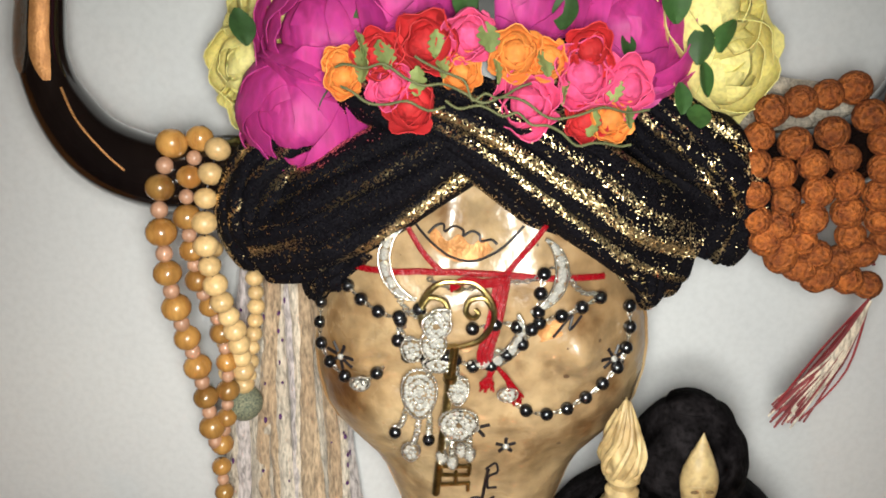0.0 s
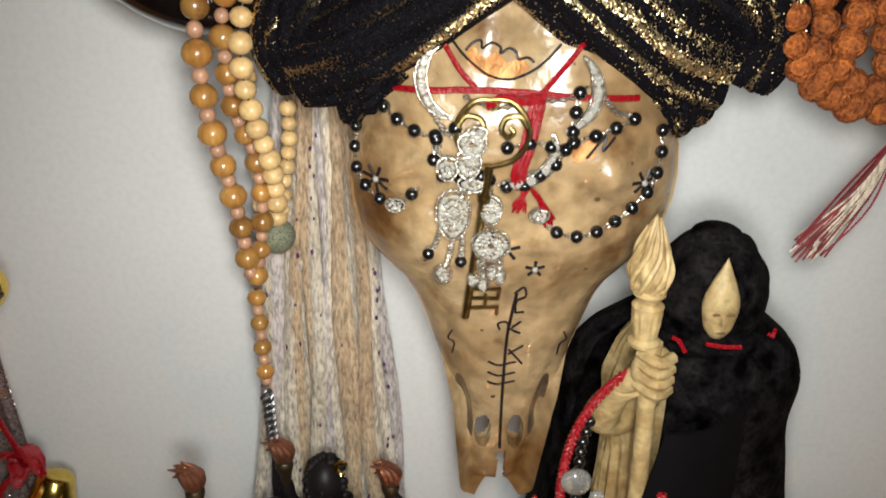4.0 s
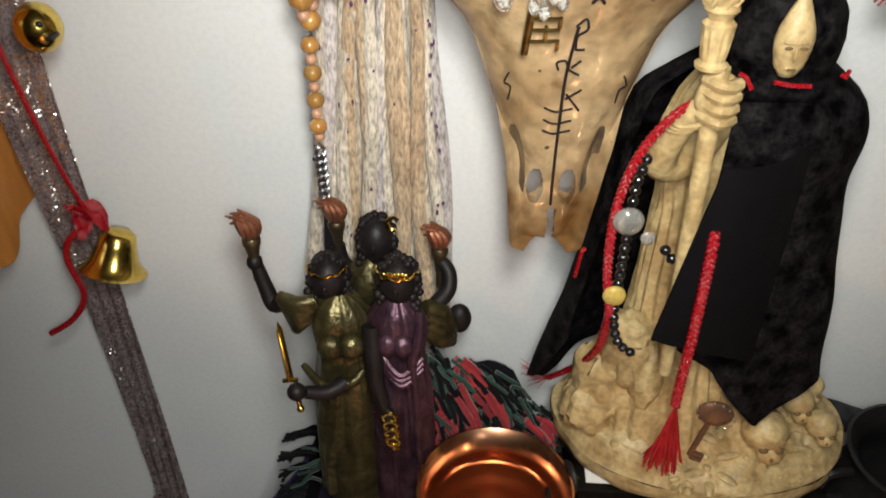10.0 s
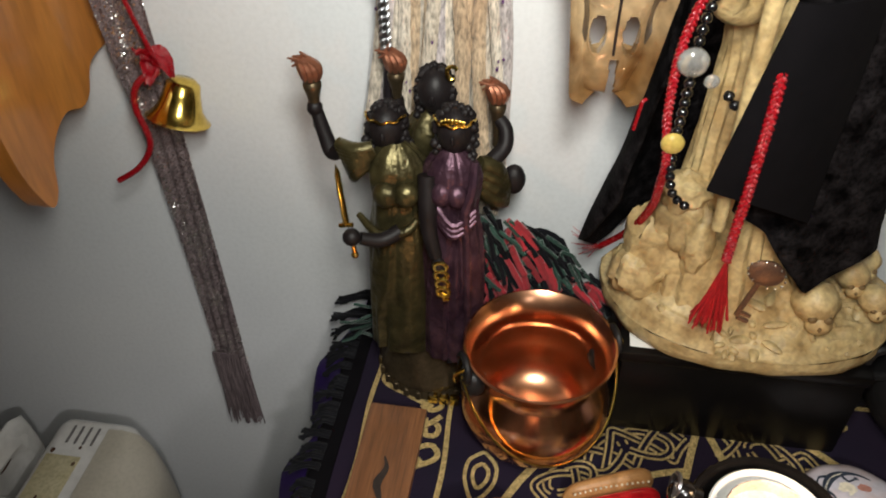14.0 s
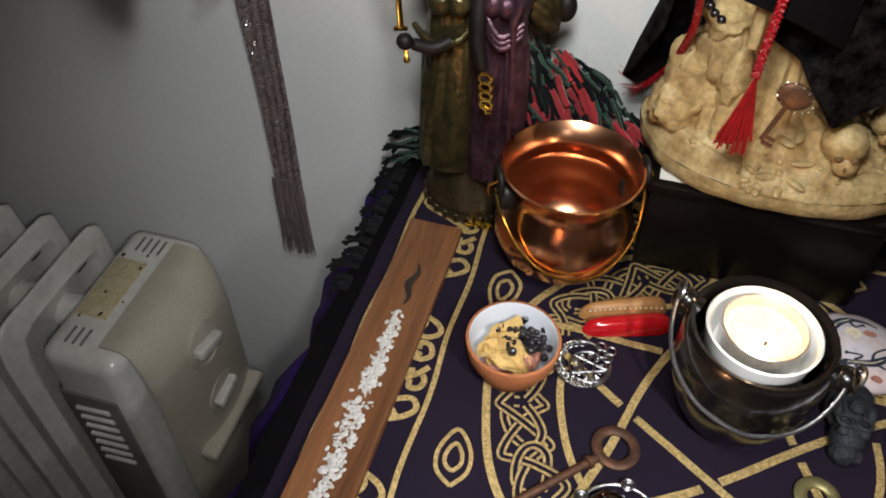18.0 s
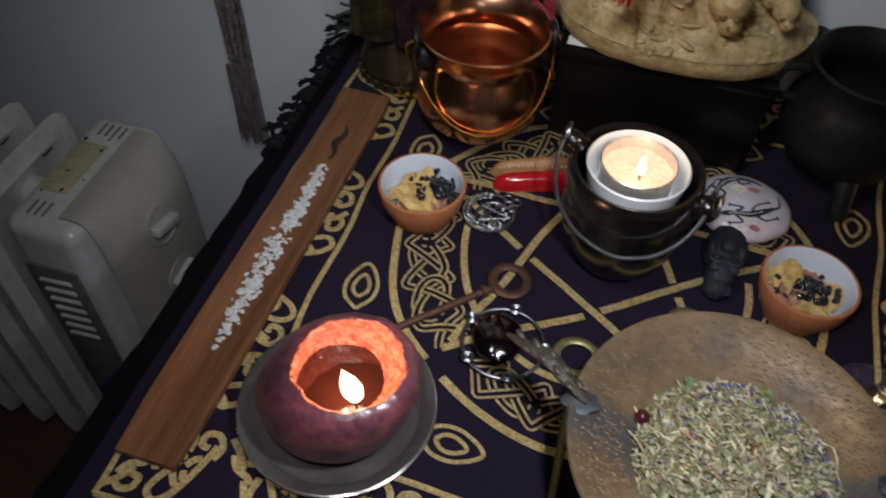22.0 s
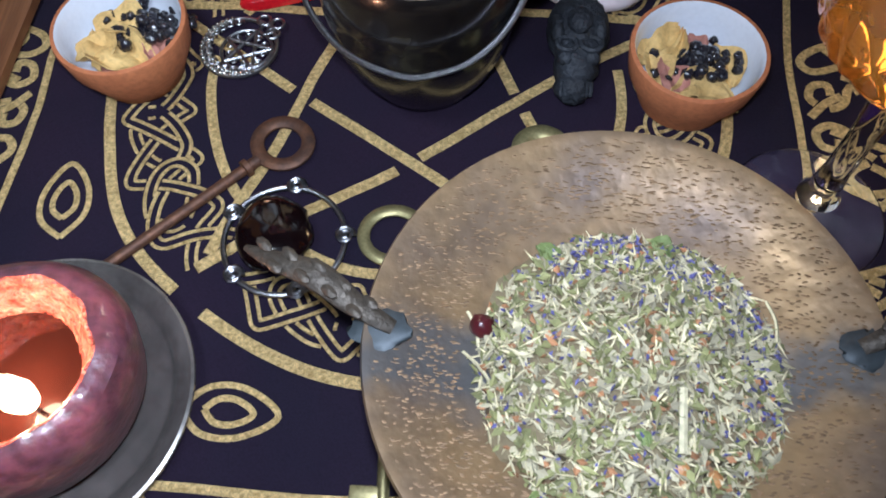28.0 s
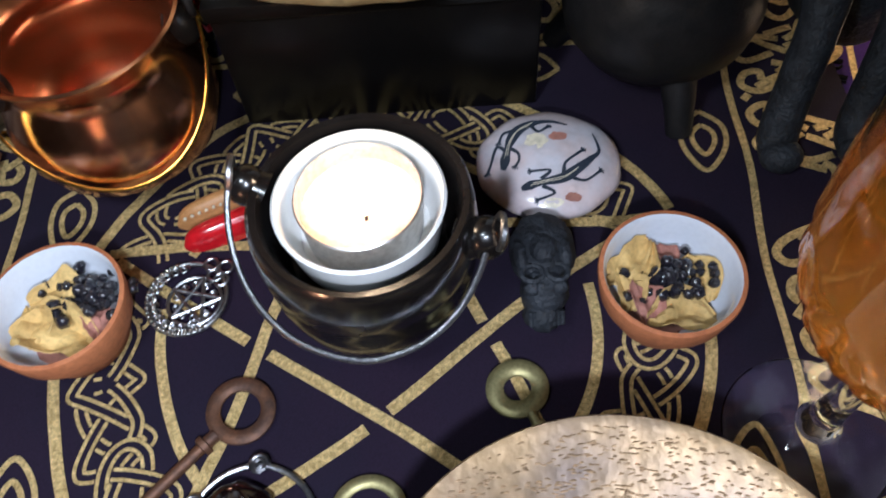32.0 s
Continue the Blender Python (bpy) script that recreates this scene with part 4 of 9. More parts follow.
def small_bowl(c, rim, petals, seed):
    r = random.Random(seed)
    bowl = thing("terracotta_bowl", c, "small terracotta bowl glazed white inside, holding dried petals and dark berries", "bowl", "small offering bowls")
    outer = [(0.0, 0.0), (0.019, 0.0), (0.021, 0.001), (rim * 0.80, 0.010), (rim * 0.94, 0.019), (rim, 0.0315), (rim - 0.0004, 0.0328)]
    part("body", lathe(Geo(), outer + [(rim - 0.0022, 0.0332)], c, 56), M_TERRACOTTA, bowl)
    part("glaze", lathe(Geo(), [(rim - 0.0022, 0.0330), (rim - 0.0034, 0.031), (rim * 0.86, 0.019), (rim * 0.72, 0.011), (rim * 0.4, 0.0055), (0.0, 0.0048)], c, 56), M_GLAZEWHITE, bowl, "shiny white glaze inside")
    bed = Geo()
    ball(bed, (c[0] - 0.003, c[1] - 0.003, c[2] + 0.008), (rim * 0.52, rim * 0.50, 0.005), 22, 10, rough=0.3, seed=seed)
    part("petal_bed", bed, M_PETALROSE, bowl)
    for k, (dx, dy, sz, yaw, m) in enumerate(petals):
        g = Geo()
        petal(g, (c[0] + dx, c[1] + dy, c[2] + 0.017 + 0.002 * k % 0.004), sz, yaw, 0.18, seed + k)
        part("petal", g, m, bowl)
    for k in range(58):
        a, d = r.uniform(0, 6.28), min(0.021, abs(r.gauss(0, 0.012)))
        g = Geo()
        q = (c[0] + (0.001 if seed > 5 else 0.008) + d * math.cos(a), c[1] + (0.003 if seed > 5 else 0.010) + 0.7 * d * math.sin(a), c[2] + 0.0190 + r.uniform(-0.001, 0.004))
        ball(g, q, r.uniform(0.0021, 0.0033), 10, 7, rough=0.25, seed=k)
        part("berry", g, M_BERRY, bowl)


small_bowl((-0.0205, 0.1680, 0.7508), 0.0310, [(-0.004, -0.011, 0.036, 1.45, M_PETALDRY), (-0.003, 0.007, 0.028, 1.62, M_PETALDRY), (0.011, -0.001, 0.018, 0.5, M_PETALROSE), (-0.014, -0.004, 0.020, 0.3, M_PETALDRY)], 3)
small_bowl((0.2410, 0.1622, 0.7512), 0.0306, [(0.004, -0.016, 0.030, 1.5, M_PETALDRY), (-0.014, 0.014, 0.026, -0.9, M_PETALDRY), (0.014, 0.004, 0.022, 0.3, M_PETALDRY), (-0.012, -0.008, 0.02, 0.3, M_PETALROSE), (0.002, 0.015, 0.014, 0.2, M_PETALROSE), (-0.018, 0.0, 0.02, 0.1, M_PETALDRY)], 9)


# black burner with tealight
def burner():
    c = (0.1185, 0.171, 0.7508)
    pot = thing("oil_burner_pot", c, "black glazed clay pot burner with wire handle", "burner pot")
    prof = [(0.0, 0.002), (0.023, 0.002), (0.026, 0.005), (0.033, 0.018), (0.0385, 0.032), (0.0418, 0.046), (0.0428, 0.056), (0.0418, 0.061), (0.0430, 0.064), (0.0432, 0.072), (0.0428, 0.081), (0.0420, 0.0865), (0.0405, 0.0888),
            (0.0380, 0.0880), (0.0355, 0.082), (0.0340, 0.066), (0.031, 0.060), (0.0, 0.058)]
    part("body", lathe(Geo(), prof, c, 72, lambda a, i: 1 + 0.006 * math.sin(3 * a + i)), M_GLAZEBLACK, pot)
    for reach, h, a in ((0.0450, 0.084, 163), (0.0475, 0.079, -18)):
        dx, dy = math.cos(radians(a)), math.sin(radians(a))
        g = Geo()
        e = (c[0] + reach * dx, c[1] + reach * dy, c[2] + h)
        tube(g, [(c[0] + 0.038 * dx, c[1] + 0.038 * dy, c[2] + h - 0.003), e], [0.0085, 0.0075], 14)
        ball(g, e, (0.0085, 0.008, 0.0090), 16, 10)
        lug = part("lug", g, M_GLAZEBLACK, pot)
        g = Geo()
        m = (c[0] + (reach + 0.005) * dx, c[1] + (reach + 0.005) * dy, c[2] + h + 0.006)
        tube(g, [(m[0] + 0.0015 * math.cos(t), m[1] + 0.006 * math.sin(t), m[2] + 0.006 * math.cos(t)) for t in np.linspace(0, 6.283, 18)[:-1]], 0.0014, 6, True)
        part("wire_loop", g, M_DULLSILVER, lug, "bent wire loop")
    g = Geo()
    drop = lambda a: np.interp(a, (163, 182, 205, 235, 270, 300, 322, 342), (0.092, 0.082, 0.071, 0.062, 0.057, 0.061, 0.071, 0.086))
    pth = spline([(c[0] + 0.0495 * math.cos(radians(a)), c[1] + 0.0500 * math.sin(radians(a)), c[2] + drop(a)) for a in np.linspace(163, 342, 16)], 4)
    tube(g, pth, 0.0013, 8)
    part("wire_handle", g, M_DULLSILVER, pot, "steel wire bail resting on the front")
    g = Geo()
    lathe(g, [(0.0, 0.0605), (0.024, 0.0605), (0.0285, 0.066), (0.0312, 0.084), (0.0322, 0.0890), (0.0311, 0.0900), (0.0302, 0.0885), (0.0280, 0.073), (0.0248, 0.069), (0.0, 0.069)], c, 64)
    solid("burner_dish", g, M_WHITECERAMIC, (c[0], c[1], c[2] + 0.06), "white glazed ceramic dish sitting in the burner pot", "dish")
    tl = thing("tealight", (c[0], c[1], c[2] + 0.07), "lit tealight candle in an aluminium cup", "tealight")
    part("cup", lathe(Geo(), [(0.0, 0.0695), (0.0218, 0.0695), (0.0225, 0.0710), (0.0232, 0.0905), (0.0238, 0.0911), (0.0232, 0.0916), (0.0226, 0.0905), (0.0222, 0.0780)], c, 56), M_ALU, tl)
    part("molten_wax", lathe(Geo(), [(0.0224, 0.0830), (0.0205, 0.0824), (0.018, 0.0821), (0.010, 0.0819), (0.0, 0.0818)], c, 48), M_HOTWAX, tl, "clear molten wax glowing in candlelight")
    g = Geo()
    lathe(g, [(0.0, 0.0), (0.0016, 0.0015), (0.0024, 0.0045), (0.0018, 0.009), (0.0008, 0.0135), (0.0, 0.0155)], (c[0] + 0.002, c[1] - 0.005, c[2] + 0.0855), 14)
    f = part("flame", g, M_FLAME, tl)
    f.visible_shadow = False
    g = Geo()
    tube(g, [(c[0] + 0.002, c[1] - 0.005, c[2] + 0.0815), (c[0] + 0.0024, c[1] - 0.005, c[2] + 0.0875)], 0.0007, 6)
    part("wick", g, M_CHAR, tl)


burner()


# red pillar candle on its dish
def red_candle():
    c = (-0.0045, -0.004, 0.7508)
    dc = (-0.0175, 0.0005, 0.7508)
    dish = thing("candle_dish", dc, "round tarnished metal candle dish with raised rim", "dish")
    part("plate", lathe(Geo(), [(0.0, 0.0), (0.042, 0.0), (0.0490, 0.0030), (0.0555, 0.0078), (0.0578, 0.0094), (0.0586, 0.0092), (0.0584, 0.0106), (0.0572, 0.0110), (0.0545, 0.0094), (0.0505, 0.0074), (0.0492, 0.0058), (0.0470, 0.0044), (0.0, 0.0042)], dc, 80), M_PEWTERDISH, dish)
    can = thing("red_candle", (c[0], c[1], c[2] + 0.0045), "burning dark red round candle with a hollowed glowing top", "candle")
    wob = lambda a, i: 1 + 0.018 * math.sin(2 * a + 0.6) + (0.012 * math.sin(5 * a + 2) if 7 < i < 13 else 0)

    def melted(g):
        """The rim has slumped and dripped unevenly."""
        for k, (x, y, z) in enumerate(g.v):
            h = min(1.0, max(0.0, (z - c[2] - 0.050) / 0.015))
            a = math.atan2(y - c[1], x - c[0])
            dip = 0.0022 * noise.noise(Vector((2.2 * math.cos(a), 2.2 * math.sin(a), 3.0))) + 0.0005 * noise.noise(Vector((7 * math.cos(a), 7 * math.sin(a), 9.0)))
            pull = 1 + h * 0.05 * noise.noise(Vector((3 * math.cos(a), 3 * math.sin(a), 20.0)))
            lean = 0.0120 * min(1.0, max(0.0, (0.062 - (z - c[2])) / 0.032))
            g.v[k] = (c[0] + (x - c[0]) * pull - lean, c[1] + (y - c[1]) * pull + 0.25 * lean, z + h * dip)
        return g
    body = lathe(Geo(), [(0.0, 0.0046), (0.031, 0.0046), (0.037, 0.009), (0.0422, 0.020), (0.0441, 0.032), (0.0434, 0.042), (0.0418, 0.049), (0.0392, 0.0555), (0.0362, 0.0610), (0.0325, 0.0640), (0.0298, 0.0650)], c, 96, wob)
    part("wax_body", melted(body), M_REDWAX, can)
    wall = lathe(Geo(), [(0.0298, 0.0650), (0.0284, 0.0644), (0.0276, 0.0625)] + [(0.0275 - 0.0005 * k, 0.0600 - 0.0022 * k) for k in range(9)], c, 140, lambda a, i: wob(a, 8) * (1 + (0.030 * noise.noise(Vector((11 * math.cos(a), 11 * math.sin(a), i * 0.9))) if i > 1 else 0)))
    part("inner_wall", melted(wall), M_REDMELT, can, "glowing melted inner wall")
    part("wax_pool", lathe(Geo(), [(0.0262, 0.0428), (0.015, 0.0424), (0.0, 0.0422)], (c[0] - 0.006, c[1] + 0.0015, c[2]), 48, wob), mat("dark_wax_pool", (0.020, 0.006, 0.004), 0.05, coat=1.0, bump=0.0), can, "dark molten wax pool")
    w = (c[0] + 0.006, c[1] - 0.010, c[2] + 0.042)
    g = Geo()
    tube(g, [w, (w[0] + 0.001, w[1], w[2] + 0.009)], 0.0008, 6)
    part("wick", g, M_CHAR, can)
    g = Geo()
    lathe(g, [(0.0, 0.0), (0.0034, 0.003), (0.0046, 0.007), (0.0038, 0.012), (0.0016, 0.017), (0.0, 0.021)], (w[0] + 0.001, w[1], w[2] + 0.006), 16)
    for k, (x, y, z) in enumerate(g.v):
        up = max(0.0, z - w[2] - 0.006)
        g.v[k] = (w[0] + (x - w[0]) * 1.25 - 0.40 * up, w[1] + (y - w[1]) * 1.25 + 0.15 * up, z)
    f = part("flame", g, M_FLAME, can)
    f.visible_shadow = False


red_candle()


# bronze plate of herbs
def herb_plate():
    c = (0.194, 0.009, 0.7508)
    plate = thing("bronze_plate", c, "round hammered bronze offering plate on a foot with leaf handles", "plate")
    prof = [(0.0, 0.0), (0.034, 0.0), (0.036, 0.002), (0.031, 0.010), (0.022, 0.030), (0.030, 0.040), (0.052, 0.046), (0.072, 0.055), (0.0815, 0.0625), (0.0835, 0.0650), (0.0828, 0.0662),
            (0.0800, 0.0655), (0.068, 0.0590), (0.050, 0.0515), (0.034, 0.0490), (0.0, 0.0485)]
    part("dish", lathe(Geo(), prof, c, 96), M_PLATE, plate)
    # hammered dents on the lip: raised specks, coloured darker for the shade in dents
    g = Geo()
    for k in range(2300):
        a, r = uni(0, 6.2832), uni(0.053, 0.0795)
        z = np.interp(r, (0.050, 0.068, 0.080), (0.0515, 0.0590, 0.0655))
        e = (c[0] + r * math.cos(a), c[1] + r * math.sin(a), c[2] + z + 0.0001)
        ball(g, e, (uni(0.0007, 0.0019), uni(0.00025, 0.00045), 0.00012), 6, 4, (0, 0, uni(-16, 16)))
    tagged(part("hammer_mark", g, M_DENT, plate), kind="stuff")
    for s in (-1, 1):
        g = Geo()
        y0 = c[1] + 0.003
        x0 = c[0] + s * 0.0775
        ball(g, (x0, y0, c[2] + 0.0645), (0.0100, 0.0070, 0.0012), 22, 8, rough=0.35, seed=s)
        part("joint_patch", g, M_VERDIGRIS, plate, "blue-grey soldered patch")
        g = Geo()
        path = spline([(x0 - s * 0.004, y0, c[2] + 0.0655), (x0 + s * 0.008, y0 + 0.005, c[2] + 0.071), (x0 + s * 0.020, y0 + 0.012, c[2] + 0.076), (x0 + s * 0.034, y0 + 0.017, c[2] + 0.076), (x0 + s * 0.046, y0 + 0.023, c[2] + 0.073)], 6)
        tube(g, path, [0.0026, 0.0034, 0.0046, 0.0052, 0.0042, 0.0028, 0.0010], 10, flat=0.55, up=(0, 0, 1))
        for k in range(4, 22, 2):
            p = path[k]
            ball(g, (p[0], p[1] + 0.003 * (-1) ** (k // 2), p[2] + 0.002), (0.0036, 0.0019, 0.0014), 8, 5, (0, 0, s * 40))
        part("leaf_handle", g, M_GREYBRONZE, plate, "grey bronze leaf-shaped handle")
    herbs = thing("dried_herbs", (c[0], c[1] - 0.002, c[2] + 0.05), "heap of dried lavender, green leaves and straw-coloured stalks", "herbs")
    r = random.Random(21)
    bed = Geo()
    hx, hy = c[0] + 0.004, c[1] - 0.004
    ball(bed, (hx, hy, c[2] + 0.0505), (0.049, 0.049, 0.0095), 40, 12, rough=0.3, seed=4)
    # darkened mound colour puts shade into the gaps between the flakes
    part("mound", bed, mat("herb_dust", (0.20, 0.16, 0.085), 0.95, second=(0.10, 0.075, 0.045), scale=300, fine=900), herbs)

    def heap(x, y):
        d = min(1, math.hypot(x - hx, y - hy) / 0.050)
        return c[2] + 0.0505 + 0.0105 * math.sqrt(max(0, 1 - d * d))
    names = ("leaf_flake", "straw_stalk", "sage_flake", "lavender_bud", "bark_chip")
    counts = (1150, 1150, 1350, 900, 300)
    for k, (nm, cnt) in enumerate(zip(names, counts)):
        g = Geo()
        for i in range(cnt):
            a, d = r.uniform(0, 6.283), 0.0515 * math.sqrt(r.random())
            if k == 3 and r.random() < 0.6:
                a, d = r.uniform(-0.4, 2.2), r.uniform(0.034, 0.052)
            x, y = hx + d * math.cos(a), hy + d * math.sin(a)
            z = heap(x, y) + r.uniform(-0.0008, 0.0034)
            yaw, tip = r.uniform(0, 6.283), r.uniform(-1.0, 1.0)
            if k in (0, 2):
                L, W = r.uniform(0.0022, 0.0078), r.uniform(0.0012, 0.0036)
            elif k == 1:
                L, W = r.uniform(0.003, 0.010), r.uniform(0.0004, 0.0009)
            elif k == 3:
                L, W = r.uniform(0.0018, 0.0036), r.uniform(0.0009, 0.0014)
            else:
                L, W = r.uniform(0.002, 0.0045), r.uniform(0.0015, 0.003)
            m = Matrix.Translation((x, y, z)) @ Euler((tip, r.uniform(-0.8, 0.8), yaw)).to_matrix().to_4x4()
            t = r.uniform(0.0003, 0.0007)
            vs = [m @ Vector(q) for q in ((-L / 2, 0, 0), (0, -W / 2, t), (L / 2, 0, 0), (0, W / 2, t), (0, 0, -t))]
            g.add(vs, [(0, 1, 2, 3), (1, 0, 4), (2, 1, 4), (3, 2, 4), (0, 3, 4)])
        tagged(part(nm, g, M_HERBS[k], herbs, smooth=False), kind="stuff")
    for x, y, yaw, s in ((-0.028, 0.040, 0.4, 0.010), (0.012, 0.044, 1.2, 0.009), (-0.03, -0.044, 2.0, 0.008), (0.0, -0.024, 0.7, 0.006)):
        g = Geo()
        petal(g, (hx + x, hy + y, heap(hx + x, hy + y) + 0.002), s, yaw, 0.2, x * 50)
        part("whole_leaf", g, M_LEAFPALE, herbs)
    for x, y, s in ((-0.016, -0.044, 0.004), (0.022, -0.034, 0.0035), (0.012, -0.032, 0.004), (0.034, -0.010, 0.003)):
        g = Geo()
        ball(g, (hx + x, hy + y, heap(hx + x, hy + y) + 0.0012), (s * 0.8, s * 0.65, 0.0016), 8, 5, (uni(-20, 20), uni(-20, 20), uni(0, 180)), 0.5, x * 99)
        part("wood_chip", g, M_TANWOOD, herbs)
    g = Geo()
    tube(g, [(hx + 0.012, hy - 0.028, heap(hx + 0.012, hy - 0.028) + 0.003), (hx + 0.0135, hy - 0.008, heap(hx + 0.0135, hy - 0.008) + 0.003)], 0.0014, 6)
    part("pale_twig", g, mat("pale_twig", (0.72, 0.66, 0.42), 0.8), herbs)
    for a, b in (((-0.05, 0.006), (-0.054, 0.018)), ((-0.055, 0.004), (-0.045, -0.008)), ((0.048, 0.012), (0.046, 0.026)), ((0.024, -0.052), (0.02, -0.047))):
        g = Geo()
        tube(g, spline([(hx + a[0], hy + a[1], c[2] + 0.0545), (hx + (a[0] + b[0]) / 2 + 0.001, hy + (a[1] + b[1]) / 2, c[2] + 0.056), (hx + b[0], hy + b[1], c[2] + 0.0555)], 4), 0.0006, 5)
        part("loose_stalk", g, M_HERBS[1], herbs)
    g = Geo()
    ball(g, (hx - 0.049, hy + 0.013, c[2] + 0.0555), 0.0042, 14, 10, rough=0.2)
    solid("rose_hip", g, mat("dark_red_hip", (0.07, 0.008, 0.012), 0.35, coat=0.3), (hx - 0.049, hy + 0.013, c[2] + 0.052), "dark red dried rose hip on the plate", "berry")


herb_plate()


# stemmed glass with amber drink
def wine_glass():
    c = (0.2885, 0.100, 0.7508)
    gl = thing("stemmed_glass", c, "cut-glass stemmed glass nearly full of amber drink", "wine glass")
    outer = [(0.0, 0.0), (0.0325, 0.0), (0.0335, 0.0012), (0.0325, 0.0022), (0.022, 0.0045), (0.011, 0.009), (0.0072, 0.0125), (0.0090, 0.016), (0.0066, 0.020), (0.0052, 0.035), (0.0050, 0.060), (0.0060, 0.078), (0.008, 0.0895), (0.015, 0.0935),
             (0.028, 0.0995), (0.0375, 0.110), (0.0420, 0.124), (0.0430, 0.139), (0.0430, 0.158), (0.0426, 0.176), (0.0424, 0.1860)]
    inner = [(0.0412, 0.1860), (0.0413, 0.176), (0.0416, 0.158), (0.0414, 0.139), (0.0404, 0.124), (0.0356, 0.1115), (0.026, 0.1030), (0.013, 0.0975), (0.0, 0.096)]
    zs, rs = [p[1] for p in outer[13:18]], [p[0] for p in outer[13:18]]
    cut_rows = [(float(np.interp(z, zs, rs)), float(z)) for z in np.linspace(0.0950, 0.1400, 26)]
    outer = outer[:13] + cut_rows + [p for p in outer if p[1] > 0.1405]

    def facet(a, i):
        if 8 <= i <= 11:
            return 1 + 0.05 * abs(math.sin(3 * a))
        if not 13 <= i < 13 + len(cut_rows):
            return 1
        # slanting leaf cuts that cross, between upright wedge cuts
        t = (i - 13) / (len(cut_rows) - 1)
        fade = math.sin(math.pi * min(1, 0.06 + t)) ** 0.5
        slant = max(math.cos(9 * a + 5.5 * t), math.cos(9 * a - 5.5 * t))
        wedge = max(0, math.cos(9 * a)) ** 14
        return 1 - fade * (0.030 * max(0, slant) ** 6 + 0.028 * wedge)
    ob = part("glass_body", lathe(Geo(), outer + inner, c, 180, facet), M_GLASS, gl)
    ob.visible_shadow = False
    g = Geo()
    tube(g, [(c[0] + 0.0418 * math.cos(t), c[1] + 0.0418 * math.sin(t), c[2] + 0.1862) for t in np.linspace(0, 6.2832, 73)[:-1]], 0.0010, 8, True)
    ob = part("rolled_lip", g, M_GLASS, gl)
    ob.visible_shadow = False
    liquid = [(0.0, 0.0955), (0.013, 0.0970), (0.0265, 0.1027), (0.0362, 0.1115), (0.0410, 0.124), (0.0421, 0.139), (0.0423, 0.158), (0.0420, 0.1685), (0.0416, 0.1700), (0.0, 0.1698)]
    ob = part("drink", lathe(Geo(), liquid, c, 72, lambda a, i: 1 + (0.008 * abs(math.sin(8 * a)) if 2 <= i <= 5 else 0)), M_AMBER, gl, "clear amber drink")
    ob.visible_shadow = False


wine_glass()
FARC = (0.4400, 0.3100, 0.7465)
far = thing("far_candle", FARC, "lit white candle in a small holder behind the glass", "candle")
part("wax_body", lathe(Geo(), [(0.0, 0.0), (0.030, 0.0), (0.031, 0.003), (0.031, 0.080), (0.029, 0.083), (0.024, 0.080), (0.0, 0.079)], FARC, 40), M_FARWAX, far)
g = Geo()
lathe(g, [(0.0, 0.0), (0.003, 0.003), (0.004, 0.008), (0.003, 0.015), (0.0, 0.024)], (FARC[0], FARC[1], FARC[2] + 0.084), 14)
part("flame", g, M_FLAME, far).visible_shadow = False


# old keys
def old_key(bow, tip, ring_r, w, material, label, teeth, hole=0.55):
    b, t = vec((*bow, 0.7535)), vec((*tip, 0.7535))
    d = (t - b) / np.linalg.norm(t - b)
    n = vec((-d[1], d[0], 0))
    k = thing("old_key", tuple(b - vec((0, 0, 0.002))), label, "key", "old keys")
    g = Geo()
    mid = (1 + hole) / 2 * ring_r
    tube(g, [tuple(b + mid * (math.cos(a) * d * 1.0 + math.sin(a) * n * 1.05)) for a in np.linspace(0, 2 * math.pi, 33)[:-1]], ring_r * (1 - hole) / 2 * 1.15, 10, True, 0.55, (0, 0, 1))
    part("bow", g, material, k)
    g = Geo()
    tube(g, [tuple(b + d * ring_r * 0.95), tuple(b + d * (ring_r + 0.004)), tuple(b + d * (ring_r + 0.0045)), tuple(b + d * (ring_r + 0.007)), tuple(b + d * (ring_r + 0.0075)), tuple(t)], [w * 1.1, w * 1.1, w * 1.7, w * 1.7, w, w], 10)
    part("shank", g, material, k)
    if teeth:
        g = Geo()
        for s, h in ((0.0, 0.010), (0.006, 0.007), (0.010, 0.010)):
            e = t - d * (0.002 + s)
            q = e + n * h * teeth
            x0, x1, y0, y1 = min(e[0], q[0]) - 0.0024, max(e[0], q[0]) + 0.0024, min(e[1], q[1]) - 0.0024, max(e[1], q[1]) + 0.0024
            block(g, (x0, y0, 0.7518), (x1, y1, 0.7548), 0.0006)
        part("bit", g, material, k)


old_key((0.0556, 0.126), (-0.0115, 0.0585), 0.0145, 0.0026, M_RUST, "large rusted iron key with a round bow", 0, 0.60)
old_key((0.174, 0.1275), (0.200, 0.066), 0.0128, 0.0020, M_OLDBRASS, "dull brass key with a flat ring bow, half under the plate", 0, 0.46)
old_key((0.1105, 0.080), (0.116, -0.040), 0.0148, 0.0024, M_OLDBRASS, "dull brass key with a notched bit, half under the plate", -1, 0.66)


